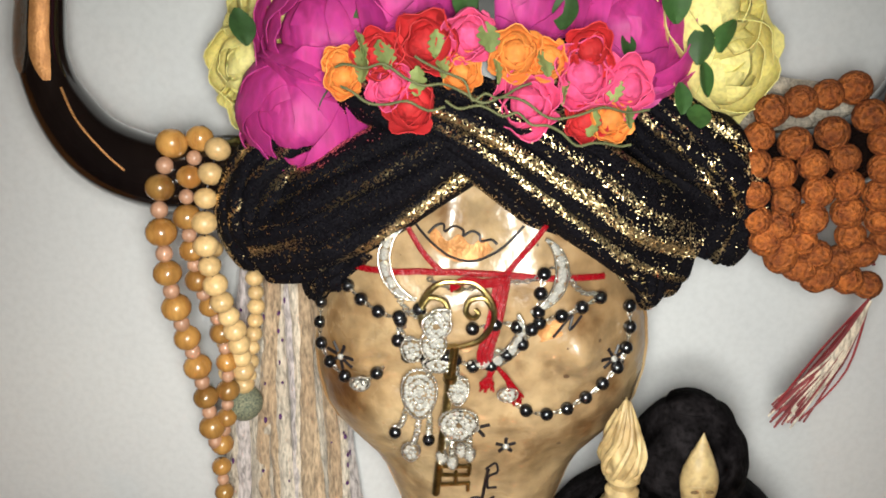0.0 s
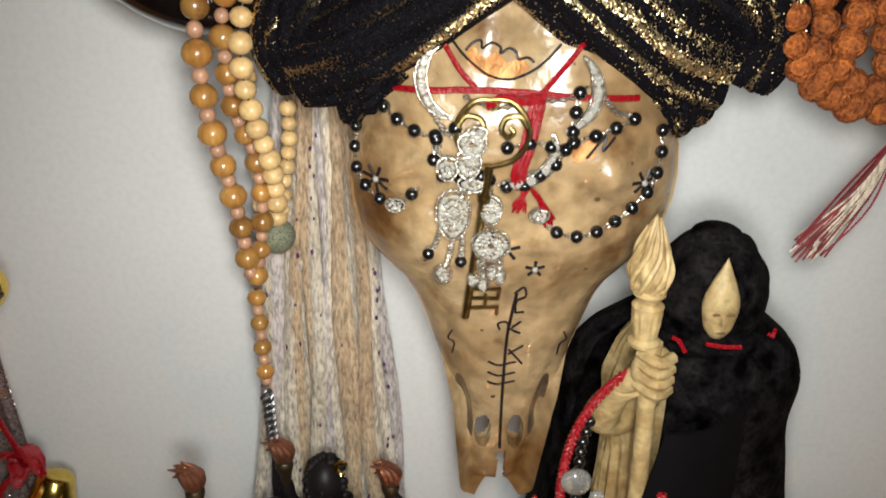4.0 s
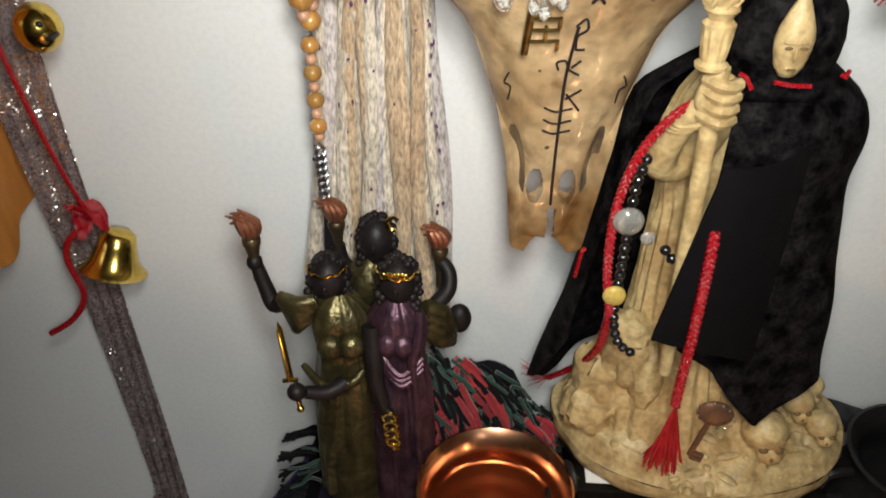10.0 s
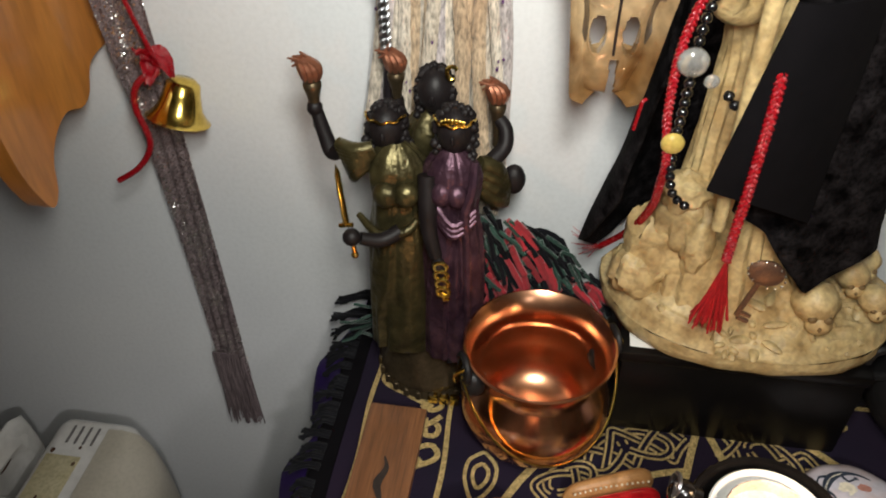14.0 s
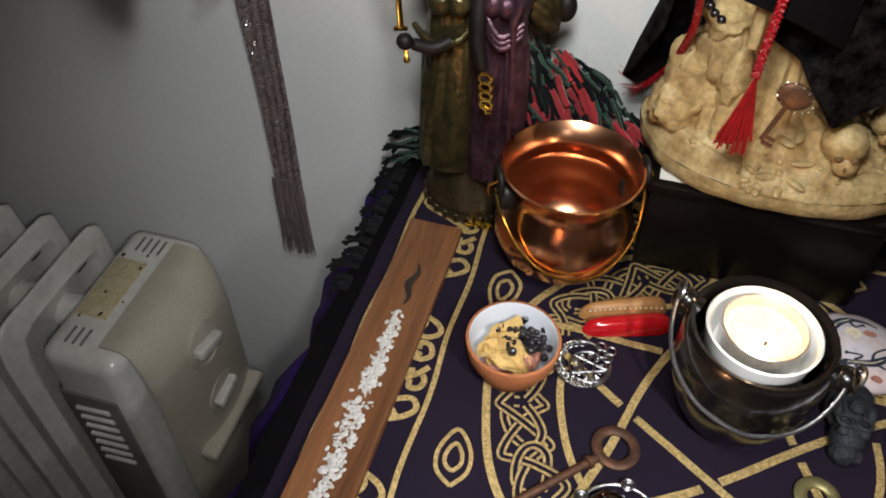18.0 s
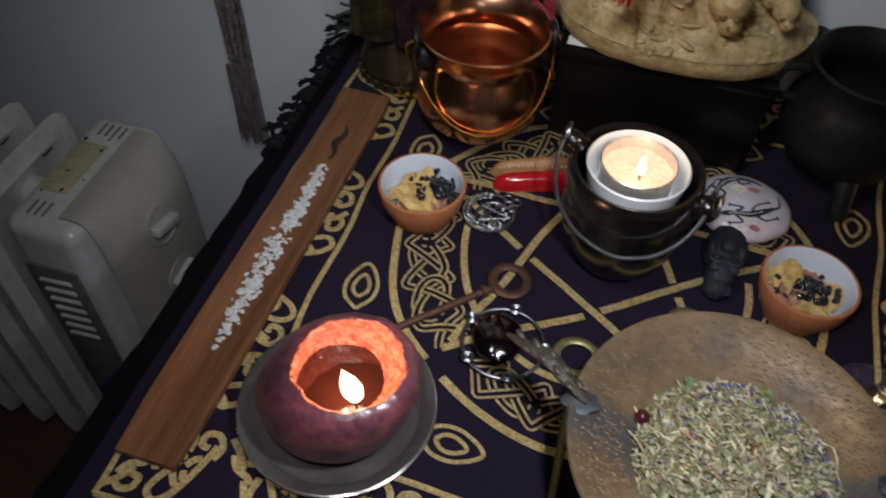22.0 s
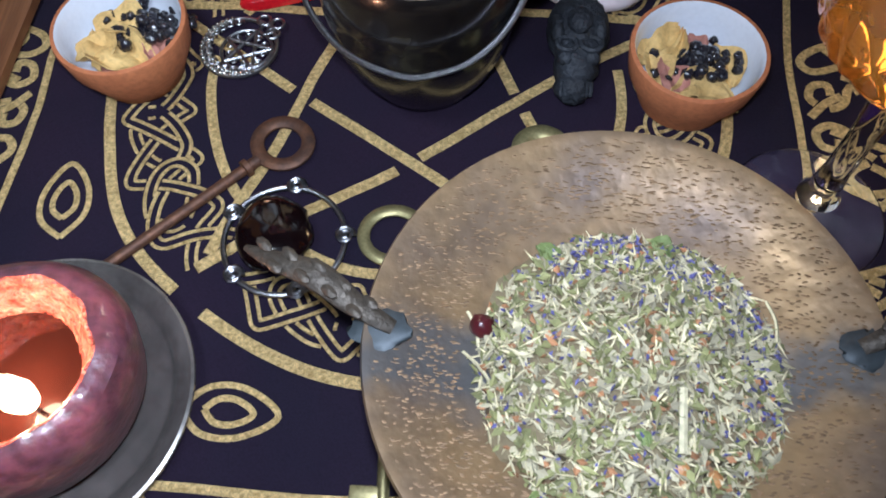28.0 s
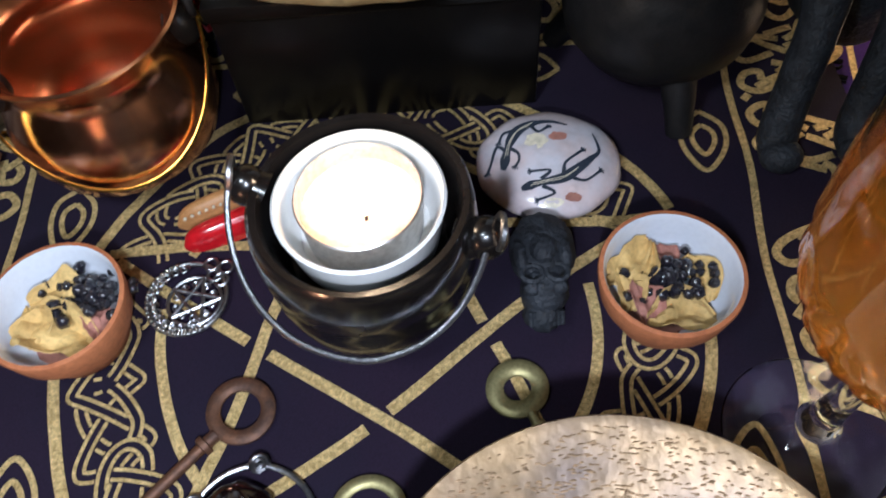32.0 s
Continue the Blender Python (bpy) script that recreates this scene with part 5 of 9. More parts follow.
# pendants
def pentacle():
    c = (0.0258, 0.1822, 0.7525)
    p = thing("pentacle_pendant", c, "silver crescent moon and pentacle pendant with paste stones", "pendant")
    g = Geo()
    tube(g, arc(c, 0.0185, 0, 350, 40, 0.754), 0.0012, 8, True)
    part("ring", g, M_DULLSILVER, p)
    g = Geo()
    for i in range(5):
        a, b = radians(75 + 144 * i), radians(75 + 144 * (i + 1))
        tube(g, [(c[0] + 0.004 + 0.0125 * math.cos(a), c[1] - 0.002 + 0.0125 * math.sin(a), 0.7545), (c[0] + 0.004 + 0.0125 * math.cos(b), c[1] - 0.002 + 0.0125 * math.sin(b), 0.7545)], 0.0010, 6)
    tube(g, arc((c[0] + 0.004, c[1] - 0.002, 0), 0.0125, 0, 350, 30, 0.7545), 0.0009, 6, True)
    part("star", g, M_DULLSILVER, p)
    g = Geo()
    for k in range(24):
        a = radians(110 + 190 * k / 23)
        w = math.sin(math.pi * k / 23)
        for q in (0.0185, 0.0185 - 0.0032 * w):
            ball(g, (c[0] + q * math.cos(a), c[1] + q * math.sin(a), 0.7552), 0.0011, 7, 5)
    tagged(part("stone_row", g, M_SILVER, p, "row of small bright stones"), kind="stuff")
    g = Geo()
    for k in range(15):
        a = radians(100 + 215 * k / 14)
        curl(g, (c[0] + 0.0155 * math.cos(a), c[1] + 0.0155 * math.sin(a)), 0.0026, 0.7549, 1.5, 0.0005)
    for k in range(10):
        a = radians(36 * k + 20)
        curl(g, (c[0] + 0.004 + 0.0088 * math.cos(a), c[1] - 0.002 + 0.0088 * math.sin(a)), 0.0020, 0.7546, 1.4, 0.00045)
    tagged(part("scrollwork", g, M_DULLSILVER, p, "fine scrolled openwork"), kind="stuff")
    g = Geo()
    for dx, dy in ((0.012, 0.011), (0.017, 0.015), (0.010, 0.017), (0.0155, 0.0085)):
        tube(g, arc((c[0] + dx, c[1] + dy, 0), 0.0032, 0, 340, 16, 0.7548), 0.0008, 6, True)
    part("knot_charm", g, M_DULLSILVER, p)


def stone_pendant():
    c = (0.0640, 0.0752, 0.752)
    p = thing("stone_pendant", c, "polished black stone held in a silver ring with spirals", "pendant")
    g = Geo()
    tube(g, arc(c, 0.0262, 0, 351, 44, 0.7545), 0.0013, 8, True)
    part("ring", g, M_DULLSILVER, p)
    for a in (86, 155, 225, 290, 5):
        e = (c[0] + 0.0262 * math.cos(radians(a)), c[1] + 0.0262 * math.sin(radians(a)))
        g = Geo()
        curl(g, e, 0.0044, 0.7565, 2.0, 0.0009)
        part("spiral", g, M_DULLSILVER, p)
    g = Geo()
    ball(g, (c[0] - 0.004, c[1] + 0.001, 0.758), (0.0165, 0.0185, 0.0070), 28, 14, (0, 0, 15), 0.10, 2)
    part("stone", g, M_OBSIDIAN, p, "polished black stone")


pentacle()
stone_pendant()

# painted stone
c = (0.1998, 0.2390, 0.751)
st = thing("painted_stone", c, "smooth pale speckled stone painted with two dark lizards", "stone")
g = Geo()
ball(g, (c[0], c[1], c[2] + 0.0095), (0.0355, 0.0318, 0.0125), 40, 16, (0, 0, -8), 0.04)
part("pebble", g, M_STONE, st)


def dome(x, y):
    k = 1 - ((x - c[0]) / 0.0355) ** 2 - ((y - c[1]) / 0.0318) ** 2
    return c[2] + 0.0095 + 0.0125 * math.sqrt(max(0.02, k)) + 0.0004


def painted_lizard(spine, legs):
    g = Geo()
    lay = lambda pts: [(x, y, dome(x, y)) for x, y, _ in spline([(x, y, 0) for x, y in pts], 6)]
    ribbon(g, lay(spine), [0.0022, 0.0050, 0.0030, 0.0052, 0.0056, 0.0044, 0.0024, 0.0014, 0.0004], 0.0003)
    for leg in legs:
        ribbon(g, lay(leg), [0.0022, 0.0016, 0.0011, 0.0014], 0.00025)
        (x0, y0), (x1, y1) = leg[-2], leg[-1]
        d = math.atan2(y1 - y0, x1 - x0)
        for t in (-0.8, -0.25, 0.3, 0.9):
            ribbon(g, lay([(x1, y1), (x1 + 0.0022 * math.cos(d + t), y1 + 0.0022 * math.sin(d + t))]), 0.0006, 0.00025)
    body = part("painted_lizard", g, M_LIZARD, st, "blue-black painted lizard")
    g = Geo()
    x, y = spine[1][0] * 0.5 + spine[0][0] * 0.5, spine[1][1] * 0.5 + spine[0][1] * 0.5
    for o in (-0.0006, 0.0006):
        ribbon(g, [(q[0] + o, q[1] + o, q[2] + 0.0004) for q in lay(spine[1:5])], 0.0003, 0.0002)
    part("body_stripe", g, M_CREAM, body, "fine pale painted stripe")


painted_lizard([(0.1771, 0.2307), (0.179, 0.2375), (0.1816, 0.2458), (0.186, 0.2528), (0.193, 0.2567), (0.2021, 0.2575), (0.2106, 0.2543)],
               [[(0.180, 0.2396), (0.1754, 0.2448), (0.1715, 0.2352), (0.1700, 0.2320)], [(0.1813, 0.2423), (0.1848, 0.2386), (0.185, 0.2344), (0.1832, 0.2317)], [(0.1855, 0.2535), (0.1793, 0.2532), (0.1767, 0.2476)], [(0.1929, 0.2552), (0.1958, 0.2507), (0.2005, 0.2533)]])
painted_lizard([(0.1848, 0.2194), (0.1897, 0.2207), (0.1962, 0.2214), (0.2049, 0.2229), (0.2118, 0.2272), (0.2189, 0.2329), (0.2237, 0.2382), (0.2221, 0.2489)],
               [[(0.1942, 0.2229), (0.1989, 0.2269), (0.1903, 0.2274)], [(0.1944, 0.2195), (0.1999, 0.2159), (0.1922, 0.2137)], [(0.2051, 0.2249), (0.2068, 0.2309), (0.2152, 0.2373)], [(0.2091, 0.2226), (0.2153, 0.2216), (0.2224, 0.2265)]])
for x, y, rx, ry, m, w in ((0.1942, 0.2450, 0.0055, 0.0050, M_CREAM, "cream patch in the stone"), (0.2050, 0.2470, 0.0045, 0.0030, M_PETALROSE, "reddish patch in the stone"), (0.2085, 0.2140, 0.0040, 0.0020, M_PETALROSE, "reddish patch in the stone"), (0.1810, 0.2560, 0.0030, 0.0022, M_CREAM, "cream patch in the stone"), (0.1990, 0.2120, 0.0050, 0.0020, M_CREAM, "cream patch in the stone")):
    g = Geo()

    def blot(u, v):
        t = 6.2832 * u
        k = v * (1 + 0.25 * noise.noise(Vector((3 * math.cos(t), 3 * math.sin(t), x * 90))))
        px, py = x + rx * k * math.cos(t), y + ry * k * math.sin(t)
        return (px, py, dome(px, py) - 0.00025)
    sheet(g, blot, 24, 4)
    part("mineral_patch", g, m, st, w)

# carved lava skull, one plain mesh
g = Geo()
s0 = (0.1895, 0.181, 0.751)
ball(g, (s0[0] + 0.001, s0[1] + 0.005, s0[2] + 0.0165), (0.0145, 0.0175, 0.0165), 28, 16, rough=0.12)
ball(g, (s0[0], s0[1] - 0.013, s0[2] + 0.013), (0.0105, 0.012, 0.0125), 22, 12, rough=0.15, seed=2)
ball(g, (s0[0] - 0.001, s0[1] - 0.022, s0[2] + 0.0085), (0.0085, 0.008, 0.0085), 18, 10, rough=0.2, seed=5)
for dx in (-0.0055, 0.0055):
    tube(g, [(s0[0] + dx + 0.0045 * math.cos(t), s0[1] - 0.011 + 0.004 * math.sin(t), s0[2] + 0.0255) for t in np.linspace(0, 6.283, 14)[:-1]], 0.0014, 6, True)
ball(g, (s0[0], s0[1] - 0.001, s0[2] + 0.0300), (0.0062, 0.0075, 0.0045), 18, 10, rough=0.15)
for dx in (-0.0095, 0.0095):
    ball(g, (s0[0] + dx, s0[1] - 0.0015, s0[2] + 0.0245), (0.0038, 0.0075, 0.0055), 14, 9, rough=0.2)
    ball(g, (s0[0] + dx * 0.62, s0[1] - 0.0165, s0[2] + 0.0220), (0.0042, 0.0034, 0.0036), 12, 8, rough=0.2)
for k in range(9):
    tube(g, [(s0[0] - 0.007 + 0.0017 * k, s0[1] - 0.0245, s0[2] + 0.0155), (s0[0] - 0.007 + 0.0017 * k, s0[1] - 0.0285, s0[2] + 0.0100)], 0.0009, 6)
solid("stone_skull", g, M_LAVA, s0, "small dark grey carved lava stone skull", "skull figure")

# red and tan case
b0 = (0.048, 0.229, 0.7508)
case = thing("penknife", b0, "red enamel and tan wood penknife with cream dots", "knife")
tr = Matrix.Translation((b0[0], b0[1], b0[2])) @ Euler((0, 0, radians(20))).to_matrix().to_4x4()


def case_geo(y0, y1, h, taper):
    q = Geo()

    def fn(u, v):
        x = -0.031 + 0.062 * u
        w = math.sqrt(max(0.02, 1 - (2 * u - 1) ** 6)) * (1 - taper * (1 - u))
        a = math.pi * v
        p = tr @ Vector((x, (y0 + y1) / 2 + (y1 - y0) / 2 * w * math.cos(a), 0.001 + h * w * math.sin(a) ** 0.7))
        return p
    sheet(q, fn, 20, 12, 0.0008)
    return q


part("red_side", case_geo(-0.014, 0.000, 0.013, 0.2), M_REDENAMEL, case, "shiny red enamel side")
part("wood_side", case_geo(0.000, 0.013, 0.016, 0.3), M_TANWOOD, case, "tan wooden side")
for k in range(15):
    g = Geo()
    ball(g, tr @ Vector((-0.026 + 0.0036 * k, 0.0005 + 0.0012 * math.sin(k / 4), 0.0125)), 0.0009, 7, 5)
    part("dot", g, M_CREAM, case)


# ---- skull trophy on the wall ----
SKX = 0.0165
SKULL = thing("horned_skull", (SKX, 0.36, 1.0), "glazed brown horned skull on the wall, inked with black signs", "skull")
# height, half width, front y
SK = [(0.9928, 0.0120, 0.3340), (0.9940, 0.0172, 0.3318), (0.9968, 0.0196, 0.3300), (1.003, 0.0206, 0.3288), (1.012, 0.0218, 0.3275), (1.028, 0.0240, 0.3255), (1.045, 0.0262, 0.323), (1.062, 0.0294, 0.320), (1.080, 0.0335, 0.317), (1.098, 0.0384, 0.3135), (1.112, 0.0428, 0.310), (1.122, 0.0478, 0.307),
      (1.132, 0.0560, 0.304), (1.142, 0.0640, 0.3005), (1.153, 0.0690, 0.297), (1.167, 0.0714, 0.294), (1.180, 0.0716, 0.292), (1.194, 0.0700, 0.291), (1.208, 0.0660, 0.291), (1.224, 0.0600, 0.2925), (1.240, 0.0540, 0.295), (1.256, 0.0480, 0.299), (1.275, 0.0420, 0.306), (1.290, 0.0300, 0.316)]
SKZ, SKW, SKF = (np.array([r[i] for r in SK]) for i in range(3))


def skull_mid(z):
    return np.interp(z, (1.0, 1.05, 1.085, 1.114, 1.15, 1.18, 1.25), (0.0132, 0.0160, 0.0152, 0.0150, 0.0155, 0.0158, 0.0168))


def skull_front(x, z):
    """Front surface of the skull at a place seen from the front."""
    w, f = 1.03 * np.interp(z, SKZ, SKW), np.interp(z, SKZ, SKF)
    u = min(0.985, abs(x - skull_mid(z)) / w)
    y = f + 0.050 * (1 - (1 - u ** 2.6) ** 0.5) * np.interp(z, (1.0, 1.1, 1.16), (0.40, 0.50, 0.70))
    for ex, ez, er, dp in ((-0.036, 1.176, 0.013, 0.006), (0.040, 1.187, 0.014, -0.004), (-0.040, 1.192, 0.012, -0.003)):
        d = ((x - SKX - ex) ** 2 + (z - ez) ** 2) / er ** 2
        y += dp * math.exp(-d)
    for ex, ez, ax, az, dp in ((-0.0365, 1.187, 0.006, 0.007, -0.0035), (-0.0325, 1.1845, 0.0022, 0.0022, 0.0030), (-0.0345, 1.199, 0.007, 0.0022, 0.0022), (0.0560, 1.189, 0.006, 0.009, -0.0040), (0.0480, 1.178, 0.008, 0.006, 0.0028), (0.018, 1.245, 0.02, 0.012, 0.0015),
                               (-0.020, 1.128, 0.010, 0.016, 0.0030), (0.046, 1.128, 0.008, 0.016, 0.0028), (-0.046, 1.164, 0.009, 0.010, 0.0022)):
        y += dp * math.exp(-((x - ex) / ax) ** 2 - ((z - ez) / az) ** 2)
    for gx, s in ((-0.0078, 1), (0.0372, -1)):
        d = ((x - gx - s * (1.065 - z) * 0.17) / 0.0032) ** 2 + ((z - 1.048) / 0.019) ** 2
        y += 0.0075 * math.exp(-d)
    big = noise.noise(Vector((x * 38, z * 26, 1.7))) * 0.0030 + noise.noise(Vector((x * 95, z * 80, 5.1))) * 0.0013 + noise.noise(Vector((x * 240, z * 200, 9.3))) * 0.00028
    y += big * min(1.0, (1 - u) * 6)
    return y


def skull_surface():
    g = Geo()
    nz, na = 150, 72
    zs = np.linspace(SKZ[0], SKZ[-1], nz)
    grid = []
    for z in zs:
        w = 1.03 * np.interp(z, SKZ, SKW)
        row = []
        for j in range(na + 1):
            u = -1 + 2 * j / na
            u = math.sin(u * math.pi / 2)
            x = skull_mid(z) + u * w
            row.append((x, skull_front(x, z), z))
        for j in range(1, na):
            u = 1 - 2 * j / na
            x = skull_mid(z) + u * w
            row.append((x, min(0.392, np.interp(z, (1.0, 1.06, 1.12, 1.2), (0.3385, 0.346, 0.375, 0.392)) - 0.02 * u * u), z))
        grid.append(row)
    k = len(grid[0])
    verts = [p for r in grid for p in r]
    faces = []
    hole = lambda x, z: any(((x - hx) / 0.0046) ** 2 + ((z - 1.0315) / 0.0115) ** 2 < 1 for hx in (0.0050, 0.0223)) or (abs(x - SKX + 0.001) < 0.0022 and z < 1.0165)
    for i in range(nz - 1):
        for j in range(k):
            q = (i * k + j, i * k + (j + 1) % k, (i + 1) * k + (j + 1) % k, (i + 1) * k + j)
            m = np.mean([verts[a] for a in q], axis=0)
            if not hole(m[0], m[2]):
                faces.append(q)
    faces.append(tuple(range((nz - 1) * k, nz * k)))
    return g.add(verts, faces)


part("cranium", skull_surface(), M_BONE, SKULL)
for hx in (0.0050, 0.0223):
    g = Geo()
    sheet(g, lambda u, v: (hx + 0.0047 * math.cos(6.283 * u), 0.3262 + 0.008 * v, 1.0315 + 0.0117 * math.sin(6.283 * u)), 30, 3, 0.0006)
    part("nasal_opening", g, M_BONE, SKULL)
for s in (-1, 1):
    g = Geo()
    ball(g, (SKX + s * 0.061, 0.3300, 1.186), (0.010, 0.016, 0.020), 20, 12)
    part("eye_ridge", g, M_BONE, SKULL)


def on_skull(x, z, lift=0.0004):
    return (x, skull_front(x, z) - lift, z)


def sign(strokes, w, material, name, label=""):
    g = Geo()
    for s in strokes:
        tube(g, [on_skull(q[0], q[1]) for q in spline([(a, b, 0) for a, b in s], 6)], w, 6, flat=1.0)
    return part(name, g, material, SKULL, label)


# dark sheets laid in the hollows beside the nose, as their shade
for gx, s in ((-0.0078, 1), (0.0372, -1)):
    g = Geo()

    def groove(u, v):
        z = 1.0665 - 0.042 * u
        half = 0.0034 * math.sin(math.pi * min(1.0, 0.08 + 0.92 * u ** 0.8)) ** 0.7
        x = gx + s * (1.065 - z) * 0.17 + (v - 0.5) * 2 * half
        return (x, skull_front(x, z) - 0.0004, z)
    sheet(g, groove, 30, 10, 0.0002)
    part("nasal_hollow", g, M_HOLLOW, SKULL, "blackened hollow beside the nose")

sx = SKX - 0.001
sign([[(sx + 0.003, 1.126), (sx, 1.10), (sx - 0.001, 1.06), (sx - 0.001, 1.02)]], 0.0008, M_INK, "ink_line", "long black inked line")
sign([[(sx + 0.002, 1.126), (sx + 0.006, 1.130), (sx + 0.007, 1.125), (sx + 0.003, 1.121), (sx + 0.003, 1.114)], [(sx + 0.003, 1.114), (sx + 0.007, 1.114)]], 0.0006, M_INK, "ink_sign")
sign([[(sx - 0.004, 1.103), (sx - 0.005, 1.107), (sx - 0.001, 1.108), (sx + 0.001, 1.103), (sx + 0.006, 1.100)], [(sx + 0.006, 1.108), (sx + 0.002, 1.104)]], 0.0006, M_INK, "ink_sign")
sign([[(sx + 0.008, 1.092), (sx + 0.001, 1.086)], [(sx + 0.001, 1.089), (sx + 0.008, 1.080)]], 0.0006, M_INK, "ink_sign")
for zz in (1.080, 1.073, 1.067):
    sign([[(sx - 0.009, zz + 0.001), (sx - 0.003, zz - 0.001), (sx + 0.005, zz + 0.001)]], 0.0006, M_INK, "ink_sign")
sign([[(sx - 0.027, 1.098), (sx - 0.029, 1.092), (sx - 0.026, 1.090), (sx - 0.027, 1.082)]], 0.0005, M_INK, "ink_sign")
sign([[(sx + 0.028, 1.098), (sx + 0.030, 1.092), (sx + 0.027, 1.090), (sx + 0.026, 1.082)]], 0.0005, M_INK, "ink_sign")
sign([[(-0.0122, 1.2433), (-0.006, 1.2365), (0.002, 1.2305), (0.010, 1.2285), (0.019, 1.2310), (0.026, 1.2360), (0.031, 1.2415)], [(-0.0065, 1.2395), (-0.0035, 1.2425), (-0.0005, 1.2432), (0.0, 1.2405), (0.0035, 1.2425), (0.007, 1.2408), (0.0072, 1.2385), (0.0105, 1.2402), (0.0135, 1.2385), (0.014, 1.2360), (0.018, 1.2365), (0.0205, 1.2345)]], 0.00055, M_INK, "ink_sign", "black inked wave over a bowl")
g = Geo()
sheet(g, lambda u, v: on_skull(-0.0060 + 0.025 * u, (1.2400 + 0.0018 * math.sin(u * 17) - 0.0055 * u) * v + (1 - v) * (1.2385 - 0.0085 * math.sin(math.pi * min(1, 0.1 + u * 0.85)) ** 0.8 - 0.004 * u), 0.0003), 30, 8, 0.0002)
part("copper_patch", g, M_COPPERINK, SKULL, "copper coloured painted wave")
sign([[(SKX + 0.0265, 1.197), (SKX + 0.034, 1.206), (SKX + 0.033, 1.200), (SKX + 0.038, 1.205)]], 0.0006, M_INK, "ink_sign")
g = Geo()
sheet(g, lambda u, v: on_skull(0.0375 + 0.0085 * u + 0.0008 * math.sin(9 * v), 1.1945 + (0.0075 + 0.0015 * math.sin(11 * u)) * v + 0.003 * u, 0.0003), 14, 10, 0.0002)
part("copper_patch", g, M_COPPERINK, SKULL, "copper coloured painted wave")


def asterisk(x, z, r, pts=6):
    g = Geo()
    q = on_skull(x, z, 0.001)
    ball(g, q, 0.0015, 10, 7)
    stone = part("star_stone", g, M_GEM, SKULL, "pale stone at the centre of an inked star")
    for k in range(pts):
        g = Geo()
        a = math.pi * 2 * k / pts + 0.3
        tube(g, [on_skull(x + r * 0.3 * math.cos(a), z + r * 0.3 * math.sin(a)), on_skull(x + r * math.cos(a), z + r * math.sin(a))], 0.0008, 6)
        part("ink_ray", g, M_INK, stone, "black inked ray")


for x, z, r in ((-0.0445, 1.183, 0.0062), (0.070, 1.183, 0.0058), (0.0255, 1.142, 0.0045), (0.0125, 1.153, 0.006), (0.006, 1.158, 0.004)):
    asterisk(x, z, r, 5 if z < 1.16 else 7)


# horns
def horn(s):
    g = Geo()
    if s < 0:
        path = spline([(-0.066, 0.345, 1.252), (-0.100, 0.343, 1.2535), (-0.126, 0.341, 1.2545), (-0.149, 0.340, 1.265), (-0.163, 0.341, 1.283), (-0.169, 0.342, 1.303), (-0.1665, 0.343, 1.326), (-0.160, 0.343, 1.352), (-0.150, 0.342, 1.378), (-0.142, 0.341, 1.40)], 6)
        tube(g, path, [0.0175, 0.0172, 0.0165, 0.0155, 0.0135, 0.0112, 0.0098, 0.0090, 0.0070, 0.0045, 0.002], 20)
    else:
        path = spline([(0.098, 0.345, 1.252), (0.132, 0.343, 1.2535), (0.160, 0.341, 1.256), (0.186, 0.340, 1.267), (0.199, 0.341, 1.285), (0.205, 0.342, 1.305), (0.202, 0.343, 1.328), (0.196, 0.343, 1.354), (0.186, 0.342, 1.38), (0.178, 0.341, 1.40)], 6)
        tube(g, path, [0.0175, 0.0172, 0.0165, 0.0155, 0.0135, 0.0112, 0.0098, 0.0090, 0.0070, 0.0045, 0.002], 20)
    part("horn", g, M_HORN, SKULL, "polished black horn")


horn(-1)
horn(1)


def horn_paint(a0, a1, low, material, label):
    """A coat of metal paint on the front of the horn's upper part, ending in a rounded drip."""
    path = spline([(-0.163, 0.341, 1.283), (-0.169, 0.342, 1.303), (-0.1665, 0.343, 1.326), (-0.160, 0.343, 1.352), (-0.150, 0.342, 1.378)], 16)
    path = [p for p in path if p[2] > low]
    g = Geo()

    def fn(u, v):
        p = path[min(len(path) - 1, int(u * (len(path) - 1)))]
        r = np.interp(p[2], (1.283, 1.303, 1.326, 1.352, 1.378), (0.0120, 0.0108, 0.0099, 0.0092, 0.0075)) + 0.0003
        k = min(1.0, math.sqrt(max(0.0, (p[2] - low) / 0.012)))
        a = radians((a0 + a1) / 2 + (v - 0.5) * (a1 - a0) * k)
        return (p[0] + r * math.sin(a), p[1] - r * math.cos(a), p[2])
    sheet(g, fn, 40, 10, 0.0003)
    part("metal_paint", g, material, SKULL, label)


horn_paint(-62, -4, 1.2985, M_SILVER, "silver paint dripping down the horn")
horn_paint(0, 42, 1.2945, M_COPPERINK, "copper paint dripping down the horn")
g = Geo()
tube(g, spline([(-0.158, 0.3305, 1.293), (-0.152, 0.327, 1.280), (-0.142, 0.3255, 1.267), (-0.134, 0.325, 1.259)], 6), 0.0006, 5)
part("metal_paint", g, M_COPPERINK, SKULL, "thin copper paint run")

# turban
TURBAN = thing("head_wrap", (SKX, 0.33, 1.25), "black cloth with gold glitter twisted round the skull's brow", "head wrap")


